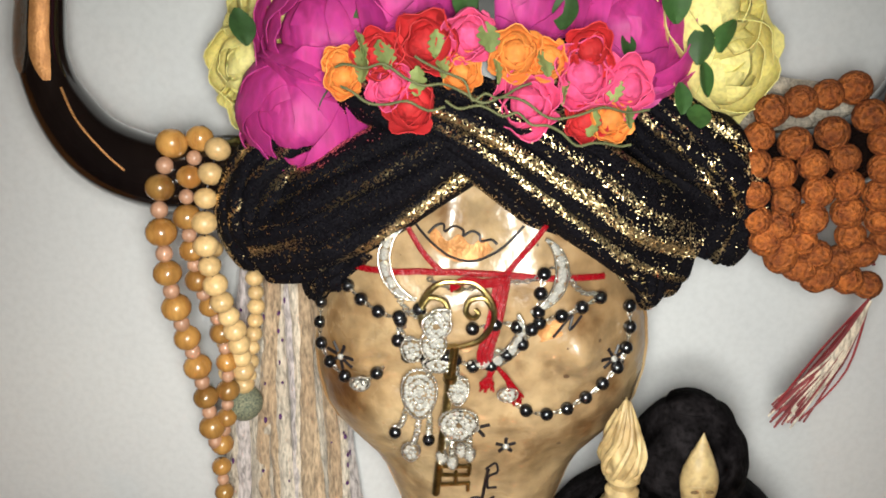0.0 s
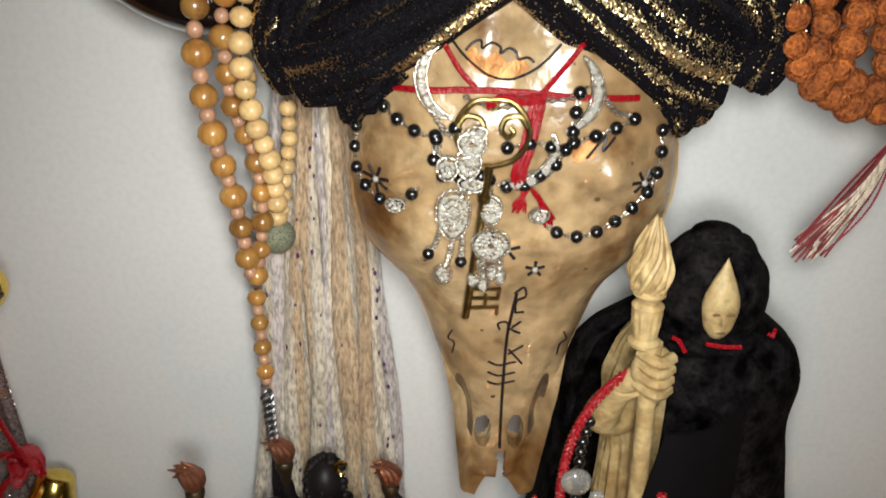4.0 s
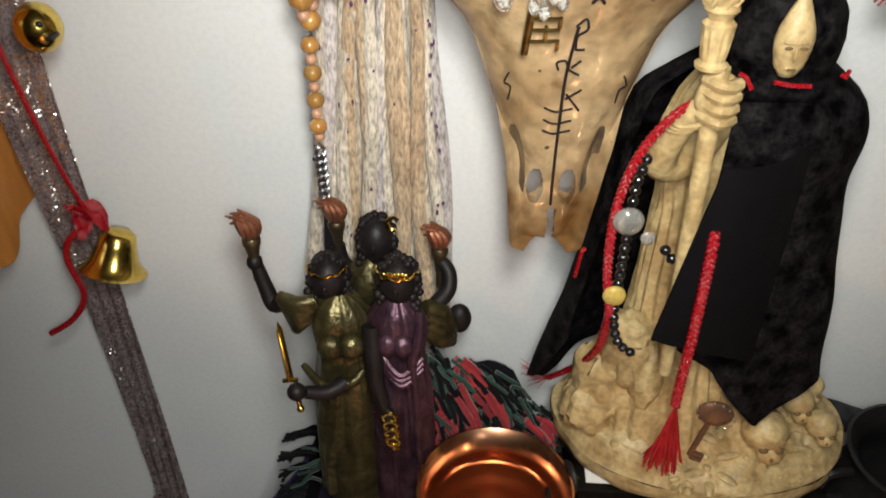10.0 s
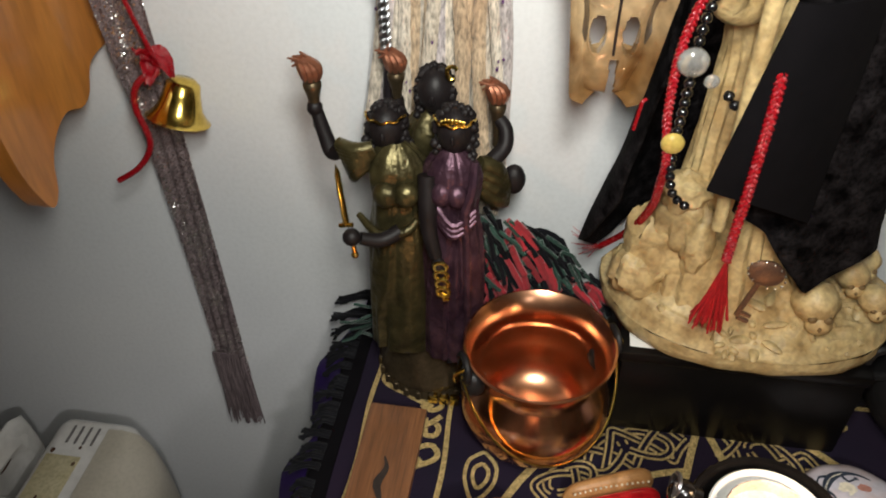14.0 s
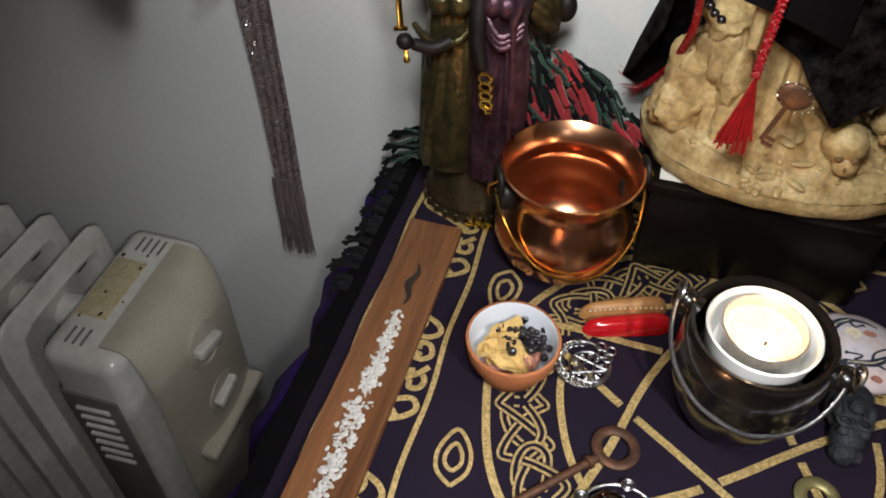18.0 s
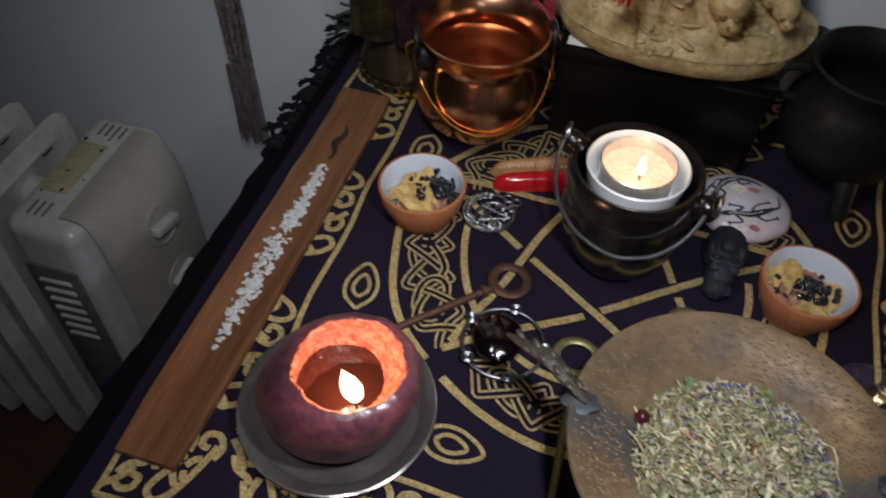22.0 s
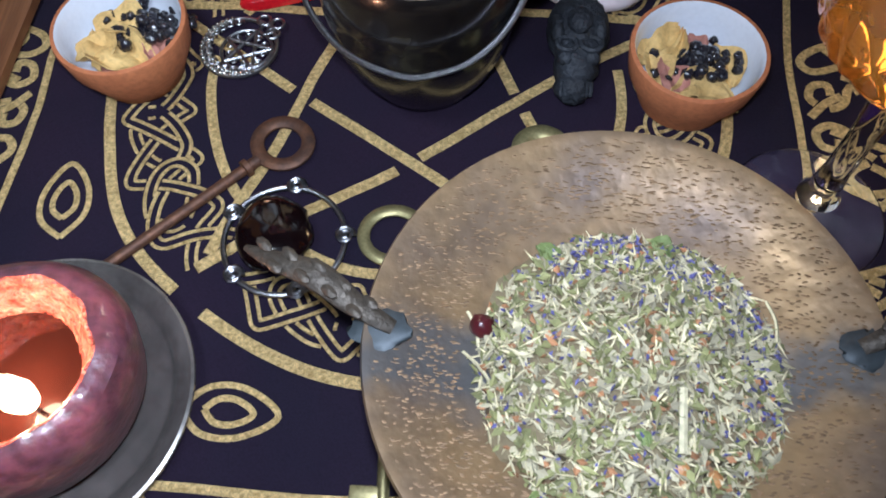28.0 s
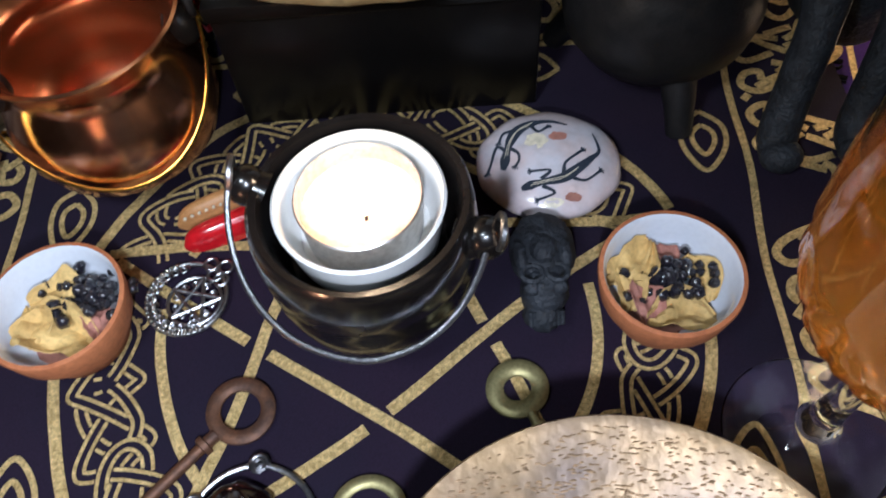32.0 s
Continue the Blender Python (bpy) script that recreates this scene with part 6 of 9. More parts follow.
def band(path, widths, pleats, seed, thick=0.0015, bulge=0.012, name="wrap_band", tone=0):
    """A gathered band of cloth: the cross-section is pleated and bulges to the front."""
    pts = spline(path, 10)
    k = len(pts)

    def fn(u, v):
        i = u * (k - 1)
        a = min(k - 2, int(i))
        p = pts[a] + (pts[a + 1] - pts[a]) * (i - a)
        d = pts[min(a + 2, k - 1)] - pts[max(a - 1, 0)]
        d /= np.linalg.norm(d)
        side = np.cross(d, vec((0, -1, 0)))
        side /= np.linalg.norm(side)
        w = np.interp(u, np.linspace(0, 1, len(widths)), widths)
        c = (v - 0.5) * 2
        lift = bulge * (1 - c * c) ** 0.5 * (0.6 + 0.4 * w / max(widths))
        ph = pleats * math.pi * (v + 0.13 * math.sin(u * 4 + seed) + 0.07 * noise.noise(Vector((u * 3, v * 2 + seed, 4))))
        deep = 0.45 + 0.55 * noise.noise(Vector((u * 2.5 + seed, v * 2.2, 7 + seed)))
        fold = 0.0062 * abs(deep) * abs(math.sin(ph)) ** 0.75 + 0.0022 * noise.noise(Vector((u * 5 + seed, v * 5, seed))) + 0.0007 * noise.noise(Vector((u * 14, v * 26, seed)))
        return p + side * c * w / 2 + vec((0, -1, 0)) * (lift + fold - 0.002)
    g = Geo()
    sheet(g, fn, 80, 56, thick)
    ob = part(name, g, M_LAME, TURBAN)
    # where each point lies along and across the band, for the woven-in glitter lines
    weave = ob.data.attributes.new("weave", "FLOAT_VECTOR", "POINT")
    flat = []
    for k in range(len(ob.data.vertices)):
        i = k % (81 * 57)
        flat += [(i // 57) / 80, (i % 57) / 56 * max(widths) / 0.04, seed]
    weave.data.foreach_set("vector", flat)
    return ob


band([(0.080, 0.345, 1.304), (0.045, 0.312, 1.296), (0.014, 0.302, 1.281), (-0.022, 0.306, 1.258), (-0.052, 0.314, 1.239), (-0.082, 0.327, 1.228)], [0.024, 0.028, 0.033, 0.042, 0.046, 0.038], 4, 1.0, tone=0)
band([(-0.062, 0.34, 1.306), (-0.028, 0.308, 1.296), (0.010, 0.297, 1.282), (0.046, 0.302, 1.258), (0.078, 0.313, 1.234), (0.106, 0.329, 1.222)], [0.024, 0.028, 0.034, 0.042, 0.048, 0.048], 4, 2.3, tone=1)
band([(-0.050, 0.330, 1.275), (-0.072, 0.326, 1.254), (-0.082, 0.330, 1.236), (-0.079, 0.338, 1.216)], [0.030, 0.038, 0.034, 0.022], 5, 4.0, bulge=0.016, tone=3)
band([(0.080, 0.334, 1.285), (0.105, 0.328, 1.264), (0.120, 0.330, 1.243), (0.114, 0.338, 1.218)], [0.028, 0.038, 0.040, 0.030], 5, 5.0, bulge=0.016, tone=2)
band([(0.052, 0.311, 1.240), (0.068, 0.313, 1.224), (0.082, 0.316, 1.212), (0.086, 0.322, 1.199)], [0.020, 0.024, 0.022, 0.008], 4, 6.0, bulge=0.008, tone=1)
band([(-0.034, 0.311, 1.232), (-0.045, 0.315, 1.221), (-0.052, 0.319, 1.212), (-0.056, 0.325, 1.203)], [0.020, 0.022, 0.018, 0.008], 4, 7.0, bulge=0.008)
g = Geo()
ball(g, (SKX, 0.352, 1.275), (0.092, 0.030, 0.034), 40, 16, rough=0.1)
part("wrap_core", g, M_BLACKCLOTH, TURBAN, "dark cloth behind the folds")

# shawl
SHAWL = thing("fringed_shawl", (-0.09, 0.385, 1.0), "long cream woven shawl with violet flecks hanging on the wall", "shawl")
for k in range(15):
    t = k / 14
    w = 0.0082 + 0.0014 * math.sin(k * 2.3)
    top = (-0.096 + 0.034 * t, 0.384 - 0.004 * math.sin(k * 1.7), 1.262)
    bot = (-0.138 + 0.094 * t + 0.002 * math.sin(k * 3), 0.380 - 0.006 * math.sin(k * 2.1 + 1), 0.905 + 0.02 * math.sin(k * 1.9))

    def fn(u, v, k=k, w=w, top=top, bot=bot):
        p = vec(top) * (1 - u) + vec(bot) * u
        e = 0.0018 * math.sin(u * 11 + k * 1.3)
        hw = w * (0.62 + 0.45 * u)
        return (p[0] + e + (v - 0.5) * hw, p[1] - 0.0035 * math.cos((v - 0.5) * 2.6) + 0.0008 * math.sin(u * 90 + k) , p[2])
    g = Geo()
    sheet(g, fn, 90, 5, 0.0012)
    part("strip", g, M_SHAWLS[(0, 2, 0, 0, 1, 1, 0, 2, 0, 1, 1, 0, 1, 0, 2)[k]], SHAWL)
g = Geo()
sheet(g, lambda u, v: ((-0.096 + 0.034 * v) * (1 - u) + (-0.136 + 0.090 * v) * u, 0.3875 - 0.002 * math.sin(v * 40), 1.262 * (1 - u) + 0.915 * u), 40, 30, 0.001)
part("weave_ground", g, M_SHAWL, SHAWL)
g = Geo()
for i in range(80):
    t, u = rng.choice((0.0, 0.28, 0.45, 0.97, 0.97, 0.99, uni(0, 1))), uni(0.02, 0.98)
    x = (-0.096 + 0.034 * t) * (1 - u) + (-0.138 + 0.094 * t) * u
    ball(g, (x + uni(-0.002, 0.002), 0.3765 - 0.002 * u, 1.262 * (1 - u) + 0.92 * u), (uni(0.0005, 0.0010), 0.0012, uni(0.0007, 0.0018)), 6, 5)
tagged(part("violet_fleck", g, M_SHAWLDOT, SHAWL, "small violet tufts in the weave"), kind="stuff")
g = Geo()
for k in range(40):
    x = -0.138 + 0.094 * k / 39
    tube(g, spline([(x, 0.380, 0.93), (x + uni(-0.002, 0.002), 0.379, 0.90), (x + uni(-0.004, 0.004), 0.379, 0.862)], 4), 0.0009, 5)
part("fringe", g, M_SHAWL, SHAWL)
for k in range(9):
    g = Geo()

    def fn2(u, v, k=k):
        p = spline([(0.085, 0.372, 1.318 - 0.004 * k), (0.115, 0.366, 1.305 - 0.0048 * k), (0.145, 0.362, 1.290 - 0.0042 * k), (0.185, 0.362, 1.285 - 0.003 * k)], 6)
        q = p[min(len(p) - 1, int(u * (len(p) - 1)))]
        return (q[0], q[1] - 0.003 * math.sin(math.pi * v) - 0.0006 * k, q[2] + (v - 0.5) * 0.0062)
    sheet(g, fn2, 18, 4, 0.0012)
    part("strip", g, M_SHAWL, SHAWL)


# bead strings
def string_beads(name, at, label, path, sizes, mats, spacer=None, category="necklace", cord=None, squash=1.0, group="", res=12, tight=1.0):
    """Beads threaded along a path: sizes and materials repeat; a spacer sits between beads if given."""
    ob = thing(name, at, label, category, group)
    pts = [vec(p) for p in spline(path, 24)]
    seg = np.array([0.0] + [np.linalg.norm(b - a) for a, b in zip(pts, pts[1:])]).cumsum()
    at_len = lambda s: vec([np.interp(s, seg, [p[k] for p in pts]) for k in range(3)])
    s, i = 0.0, 0
    while True:
        r = sizes[i % len(sizes)]
        s += r * tight
        if s > seg[-1]:
            break
        p, q = at_len(s), at_len(min(seg[-1], s + 0.002))
        d = Vector(q - p)
        turn = [math.degrees(a) for a in d.to_track_quat("Z", "Y").to_euler()] if d.length > 1e-6 else None
        g = Geo()
        ball(g, p, (r, r, r * squash), res + 2, res - 4, turn)
        part("bead", g, mats[i % len(mats)], ob)
        s += r * tight
        if spacer:
            g = Geo()
            s += spacer[0] * 0.9
            ball(g, at_len(min(seg[-1], s)), spacer[0], 10, 7)
            part("spacer_bead", g, spacer[1], ob)
            s += spacer[0] * 0.9
        i += 1
    g = Geo()
    tube(g, pts, cord[0] if cord else 0.0005, 5)
    part("thread", g, cord[1] if cord else M_INK, ob)
    return ob


string_beads("wooden_mala", (-0.115, 0.335, 1.05), "string of amber-brown round wooden beads hung on the horn", [(-0.113, 0.333, 1.275), (-0.1195, 0.322, 1.250), (-0.121, 0.324, 1.215), (-0.121, 0.332, 1.190), (-0.1195, 0.343, 1.162), (-0.1185, 0.350, 1.134), (-0.1185, 0.356, 1.105)], [0.0068, 0.0063], [M_WOODBEAD], (0.0038, M_SPACER), squash=0.92, tight=0.96)
string_beads("wooden_mala", (-0.108, 0.335, 1.05), "string of amber-brown round wooden beads hung on the horn", [(-0.102, 0.335, 1.276), (-0.107, 0.322, 1.254), (-0.109, 0.322, 1.236), (-0.111, 0.334, 1.205), (-0.107, 0.345, 1.180), (-0.107, 0.350, 1.155), (-0.111, 0.355, 1.128), (-0.1165, 0.358, 1.106)], [0.006, 0.0054], [M_WOODBEAD], (0.0033, M_SPACER), squash=0.92)
string_beads("wooden_mala", (-0.117, 0.358, 1.04), "lower end of the amber-brown wooden bead string", [(-0.1175, 0.3575, 1.100), (-0.1178, 0.3588, 1.070), (-0.1178, 0.359, 1.040)], [0.0052, 0.0052], [M_WOODBEAD], (0.0032, M_SPACER), squash=0.92)
string_beads("pale_bead_string", (-0.1, 0.345, 1.14), "string of pale blond wooden beads hung on the horn", [(-0.0935, 0.330, 1.272), (-0.099, 0.319, 1.250), (-0.102, 0.321, 1.225), (-0.101, 0.330, 1.200), (-0.099, 0.342, 1.178), (-0.1005, 0.354, 1.155), (-0.103, 0.362, 1.139)], [0.0056, 0.0054, 0.005], [M_PALEBEAD], squash=0.88)
string_beads("pale_bead_string", (-0.095, 0.36, 1.14), "string of pale blond wooden beads hung on the horn", [(-0.0905, 0.352, 1.205), (-0.092, 0.357, 1.185), (-0.097, 0.362, 1.162), (-0.101, 0.364, 1.142)], [0.0044, 0.004], [M_PALEBEAD], squash=0.9)
string_beads("pale_bead_string", (-0.112, 0.36, 1.16), "string of amber and blond wooden beads hung on the horn", [(-0.106, 0.345, 1.222), (-0.1095, 0.350, 1.200), (-0.1085, 0.354, 1.178), (-0.1085, 0.357, 1.158), (-0.1115, 0.359, 1.138)], [0.0046, 0.0042], [M_PALEBEAD, M_WOODBEAD], squash=0.9)
g = Geo()
ball(g, (-0.1043, 0.3640, 1.1285), 0.0094, 24, 16)
solid("woven_bead_ball", g, M_BALL, (-0.1043, 0.364, 1.12), "dark green ball woven from tiny beads", "bead ball")
ch = thing("charm_cord", (-0.118, 0.358, 1.0), "dark metal charms hanging from the bead string", "charm")
for k in range(9):
    g = Geo()
    tube(g, [(-0.1178 + 0.0025 * math.cos(t), 0.3575 + 0.0012 * math.sin(t * 2), 1.0305 - 0.0048 * k + 0.0038 * math.sin(t)) for t in np.linspace(0, 6.283, 14)[:-1]], 0.0012, 6, True)
    part("charm_link", g, M_DULLSILVER, ch)
g = Geo()
tube(g, [(-0.118, 0.359, 0.992), (-0.119, 0.359, 0.965), (-0.1195, 0.36, 0.930)], [0.0015, 0.003, 0.002], 8)
part("charm_blade", g, M_INK, ch)

# rudraksha mala
paths = [[(0.172, 0.325, 1.292), (0.150, 0.322, 1.287), (0.132, 0.322, 1.281), (0.127, 0.318, 1.262), (0.129, 0.317, 1.240), (0.140, 0.320, 1.222), (0.158, 0.322, 1.213), (0.176, 0.325, 1.208), (0.190, 0.328, 1.203)],
         [(0.140, 0.325, 1.272), (0.150, 0.318, 1.262), (0.154, 0.316, 1.245), (0.150, 0.318, 1.230), (0.160, 0.322, 1.220), (0.178, 0.324, 1.216)],
         [(0.155, 0.322, 1.278), (0.163, 0.316, 1.262), (0.166, 0.316, 1.245), (0.172, 0.319, 1.228), (0.186, 0.324, 1.215)],
         [(0.168, 0.320, 1.285), (0.178, 0.315, 1.268), (0.179, 0.316, 1.250), (0.184, 0.319, 1.232), (0.194, 0.324, 1.22)],
         [(0.136, 0.321, 1.262), (0.141, 0.318, 1.248), (0.140, 0.319, 1.234), (0.150, 0.322, 1.216), (0.168, 0.325, 1.206)],
         [(0.180, 0.318, 1.292), (0.192, 0.316, 1.272), (0.195, 0.317, 1.25), (0.2, 0.32, 1.232)]]
for p in paths:
    string_beads("rudraksha_mala", (0.16, 0.32, 1.21), "rust-brown knobbly rudraksha seed beads looped over the horn", p, [0.0070, 0.0064, 0.0068], [M_RUDRA], None, tight=0.86, cord=(0.0008, M_DARKRED), group="rudraksha loops", res=12)
ts = thing("mala_tassel", (0.19, 0.334, 1.19), "dark red and grey thread tassel of the seed bead string", "tassel")
g = Geo()
for k in range(46):
    e = (0.1635 + uni(-0.009, 0.009), 0.337 + uni(-0.004, 0.004), 1.134 + uni(-0.006, 0.008))
    m = ((0.192 + e[0]) / 2 + 0.003 + uni(-0.003, 0.003), 0.336 + uni(-0.003, 0.003), (1.192 + e[2]) / 2 + uni(-0.002, 0.002))
    tube(g, spline([(0.192, 0.333, 1.196), m, e], 5), 0.0006, 4)
part("threads", g, M_DARKRED, ts)
g = Geo()
for k in range(14):
    e = (0.1645 + uni(-0.009, 0.009), 0.335 + uni(-0.004, 0.004), 1.135 + uni(-0.006, 0.008))
    tube(g, spline([(0.192, 0.332, 1.195), ((0.192 + e[0]) / 2 + 0.003, 0.333, (1.192 + e[2]) / 2), e], 5), 0.0006, 4)
part("pale_threads", g, M_SHAWL, ts, "pale grey threads")


# ---- flower crown ----
def bloom(name, at, r, material, layers, label, category, face=(0, -1, 0.25), seed=0, ruffle=0.05, group="", deep=0.85):
    """A many-petalled flower: nested shells of cupped petals, each overlapping the next, one mesh a petal."""
    ob = thing(name, at, label, category, group)
    q = Vector(face).normalized().to_track_quat("Z", "Y").to_matrix()
    r_ = random.Random(seed)
    for li, (count, shell, rim, curl) in enumerate(layers):
        for k in range(count):
            g = Geo()
            yaw = 2 * math.pi * k / count + li * 0.9 + r_.uniform(-0.18, 0.18)
            half = math.pi / count * 1.55
            size = r * shell * r_.uniform(0.94, 1.06)
            top = radians(rim + r_.uniform(-9, 9))
            sd = r_.uniform(0, 50)

            def fn(u, v):
                c = (u - 0.5) * 2
                end = top + 0.42 * abs(c) ** 2.4 + 0.10 * noise.noise(Vector((c * 1.6 + sd, sd, 0)))
                th = radians(165) + (end - radians(165)) * v
                ph = yaw + c * half * (0.55 + 0.45 * math.sin(math.pi * min(1.0, 0.15 + 0.6 * v)))
                soft = noise.noise(Vector((c * 1.3 + sd, v * 1.6, sd)))
                frill = math.sin(c * 5.5 + sd) * v ** 4
                rr = size * (1.02 + 0.03 * c - 0.10 * c * c + 0.03 * (k % 2) + curl * v ** 4 + ruffle * (0.9 * soft + 0.6 * frill))
                p = q @ Vector((rr * math.sin(th) * math.cos(ph), rr * math.sin(th) * math.sin(ph), deep * rr * math.cos(th)))
                return (at[0] + p.x, at[1] + p.y, at[2] + p.z)
            sheet(g, fn, 10, 9, 0.0004)
            part("petal", g, material, ob)
    g = Geo()
    w = r * layers[-1][1] * 0.86
    ball(g, tuple(vec(at) + 0.12 * w * vec(q @ Vector((0, 0, 1)))), w, 16, 10, rough=0.25, seed=seed)
    part("heart", g, material, ob)
    return ob


# petals in the shell, size of the shell, polar angle of the rim, outward curl
PEONY = [(5, 1.0, 50, 0.05), (4, 0.93, 34, 0.03), (4, 0.83, 20, 0.02), (3, 0.66, 10, 0.0)]
ROSE = [(5, 1.0, 76, 0.14), (4, 0.86, 54, 0.10), (4, 0.70, 34, 0.06), (3, 0.52, 16, 0.0)]
POSY = [(4, 1.0, 68, 0.24), (4, 0.82, 46, 0.16), (3, 0.60, 26, 0.06)]
for k, (x, y, z, r, f) in enumerate(((-0.047, 0.318, 1.312, 0.030, (-0.35, -1, 0.2)), (-0.058, 0.318, 1.281, 0.031, (-0.3, -1, -0.15)), (-0.020, 0.325, 1.330, 0.030, (-0.1, -1, 0.5)), (0.030, 0.322, 1.326, 0.028, (0.1, -1, 0.35)), (0.075, 0.322, 1.314, 0.032, (0.2, -1, 0.2)), (0.088, 0.325, 1.287, 0.022, (0.35, -1, -0.2)), (0.055, 0.33, 1.338, 0.03, (0.1, -1, 0.6)))):
    bloom("peony", (x, y + 0.008, z), 0.92 * r, M_MAGENTA, PEONY, "large magenta silk peony in the flower crown", "flower", f, k, 0.06, "crown flowers")
for k, (x, y, z, r, f) in enumerate(((-0.084, 0.34, 1.300, 0.021, (-0.6, -1, 0.1)), (-0.083, 0.34, 1.283, 0.015, (-0.4, -1, -0.5)), (-0.073, 0.34, 1.326, 0.02, (-0.5, -1, 0.4)), (0.106, 0.322, 1.322, 0.025, (0.4, -1, 0.3)), (0.114, 0.324, 1.300, 0.025, (0.5, -1, 0.0)), (0.110, 0.34, 1.281, 0.016, (0.4, -1, -0.4)))):
    bloom("yellow_rose", (x, y + 0.006, z), 0.9 * r, M_YELLOW, ROSE, "pale yellow silk rose in the flower crown", "flower", f, 20 + k, 0.09, "crown flowers")
small = [(-0.006, 1.312, M_RED, 0.014), (-0.023, 1.308, M_RED, 0.011), (-0.036, 1.300, M_ORANGE, 0.009), (-0.019, 1.297, M_PINK, 0.010), (0.009, 1.314, M_PINK, 0.012), (-0.012, 1.290, M_RED, 0.012), (0.006, 1.3015, M_ORANGE, 0.009), (0.0255, 1.308, M_ORANGE, 0.012), (0.037, 1.306, M_ORANGE, 0.009),
         (0.030, 1.2905, M_PINK, 0.0145), (0.050, 1.300, M_PINK, 0.015), (0.066, 1.296, M_PINK, 0.012), (0.0605, 1.285, M_ORANGE, 0.011), (0.051, 1.284, M_RED, 0.010), (0.052, 1.309, M_RED, 0.011), (-0.037, 1.306, M_ORANGE, 0.007)]
words = {M_RED: "red", M_ORANGE: "orange", M_PINK: "bright pink"}
for k, (x, z, m, r) in enumerate(small):
    bloom("paper_rose", (x, 0.287, z), 0.70 * r, m, POSY, f"small {words[m]} paper rose on the vine garland", "flower", (uni(-0.3, 0.3), -1, uni(-0.1, 0.4)), 40 + k, 0.24, "paper roses", 0.66)


def leaf(at, size, yaw, pitch, material, name="leaf", label="green cloth leaf in the flower crown", notch=False):
    g = Geo()
    rot = Euler((pitch, 0, yaw)).to_matrix()
    sd = at[0] * 900

    def fn(u, v):
        a = (u - 0.5) * 2
        w = 0.34 * size * math.sin(math.pi * (0.03 + 0.94 * v)) ** 0.8 * (1 + (0.28 * math.sin(v * 26) if notch else 0))
        p = rot @ Vector((a * w, v * size, 0.25 * abs(a) * w + 0.10 * size * math.sin(v * 3 + sd) + 0.02 * size * noise.noise(Vector((u * 5, v * 5, sd)))))
        return (at[0] + p.x, at[1] + p.y, at[2] + p.z)
    sheet(g, fn, 6, 12, 0.0004)
    return solid(name, g, material, at, label, "leaf", "crown leaves")


for x, z, s, yaw, pitch in ((-0.075, 1.310, 0.022, 0.6, 1.3), (-0.048, 1.284, 0.020, -1.3, 1.2), (0.088, 1.317, 0.026, 0.2, 1.4), (0.097, 1.302, 0.022, -0.6, 1.2), (0.103, 1.290, 0.020, 0.7, 1.1), (0.092, 1.283, 0.018, 0.4, 1.5), (0.008, 1.318, 0.022, 0.3, 1.4), (-0.030, 1.314, 0.016, 0.2, 1.5),
                           (0.045, 1.315, 0.022, -0.4, 1.3), (0.105, 1.306, 0.020, -1.0, 1.1), (0.070, 1.304, 0.015, 0.5, 1.3), (0.012, 1.325, 0.02, -0.2, 1.4), (0.1, 1.277, 0.02, 2.6, 1.0)):
    leaf((x, 0.308, z), 0.68 * s, yaw, pitch, M_LEAF)
for x, z, s, yaw, pitch in ((-0.030, 1.299, 0.016, -0.9, 1.3), (-0.020, 1.303, 0.014, 0.6, 1.2), (-0.010, 1.294, 0.013, -0.5, 1.4), (0.0, 1.300, 0.012, 0.9, 1.2), (0.052, 1.279, 0.012, -0.8, 1.3), (0.02, 1.298, 0.011, 1.2, 1.2), (-0.002, 1.307, 0.012, 0.5, 1.4), (0.042, 1.29, 0.011, -1.3, 1.3), (0.016, 1.3085, 0.014, 0.3, 1.3), (0.060, 1.2915, 0.011, -0.4, 1.2), (-0.028, 1.3065, 0.013, 1.3, 1.3), (0.0675, 1.282, 0.010, 0.9, 1.2), (0.036, 1.3, 0.012, 0.7, 1.3)):
    leaf((x, 0.282, z), 0.8 * s, yaw, pitch, M_LEAFPALE, "vine_leaf", "pale green notched paper leaf on the vine", True)
vine = thing("vine_garland", (SKX, 0.29, 1.29), "thin green wired vine carrying the paper roses", "garland")
for pts in ([(-0.038, 0.278, 1.303), (-0.020, 0.274, 1.304), (0.0, 0.274, 1.297), (0.020, 0.274, 1.293), (0.045, 0.274, 1.288), (0.072, 0.278, 1.290)], [(-0.010, 0.273, 1.309), (0.004, 0.273, 1.300), (0.014, 0.273, 1.294), (0.030, 0.275, 1.298)],
            [(0.0, 0.274, 1.293), (0.02, 0.273, 1.2885), (0.036, 0.274, 1.2835), (0.052, 0.274, 1.277), (0.066, 0.276, 1.279)], [(-0.036, 0.276, 1.298), (-0.02, 0.274, 1.293), (0.0, 0.273, 1.290)]):
    g = Geo()
    pts = [(a + uni(-0.0006, 0.0006), b, c + uni(-0.0022, 0.0022)) for a, b, c in spline(pts, 3)]
    tube(g, spline(pts, 4), 0.00048, 6)
    part("stem", g, M_STEM, vine)
g = Geo()
sheet(g, lambda u, v: (0.0158 + 0.0065 * (u - 0.5) * (1 - 0.3 * v), 0.296 + 0.01 * v, 1.297 + 0.075 * v), 3, 10, 0.0016)
solid("black_quill", g, M_BLACKLACQ, (0.0158, 0.30, 1.297), "flat black upright quill standing in the flowers", "quill")

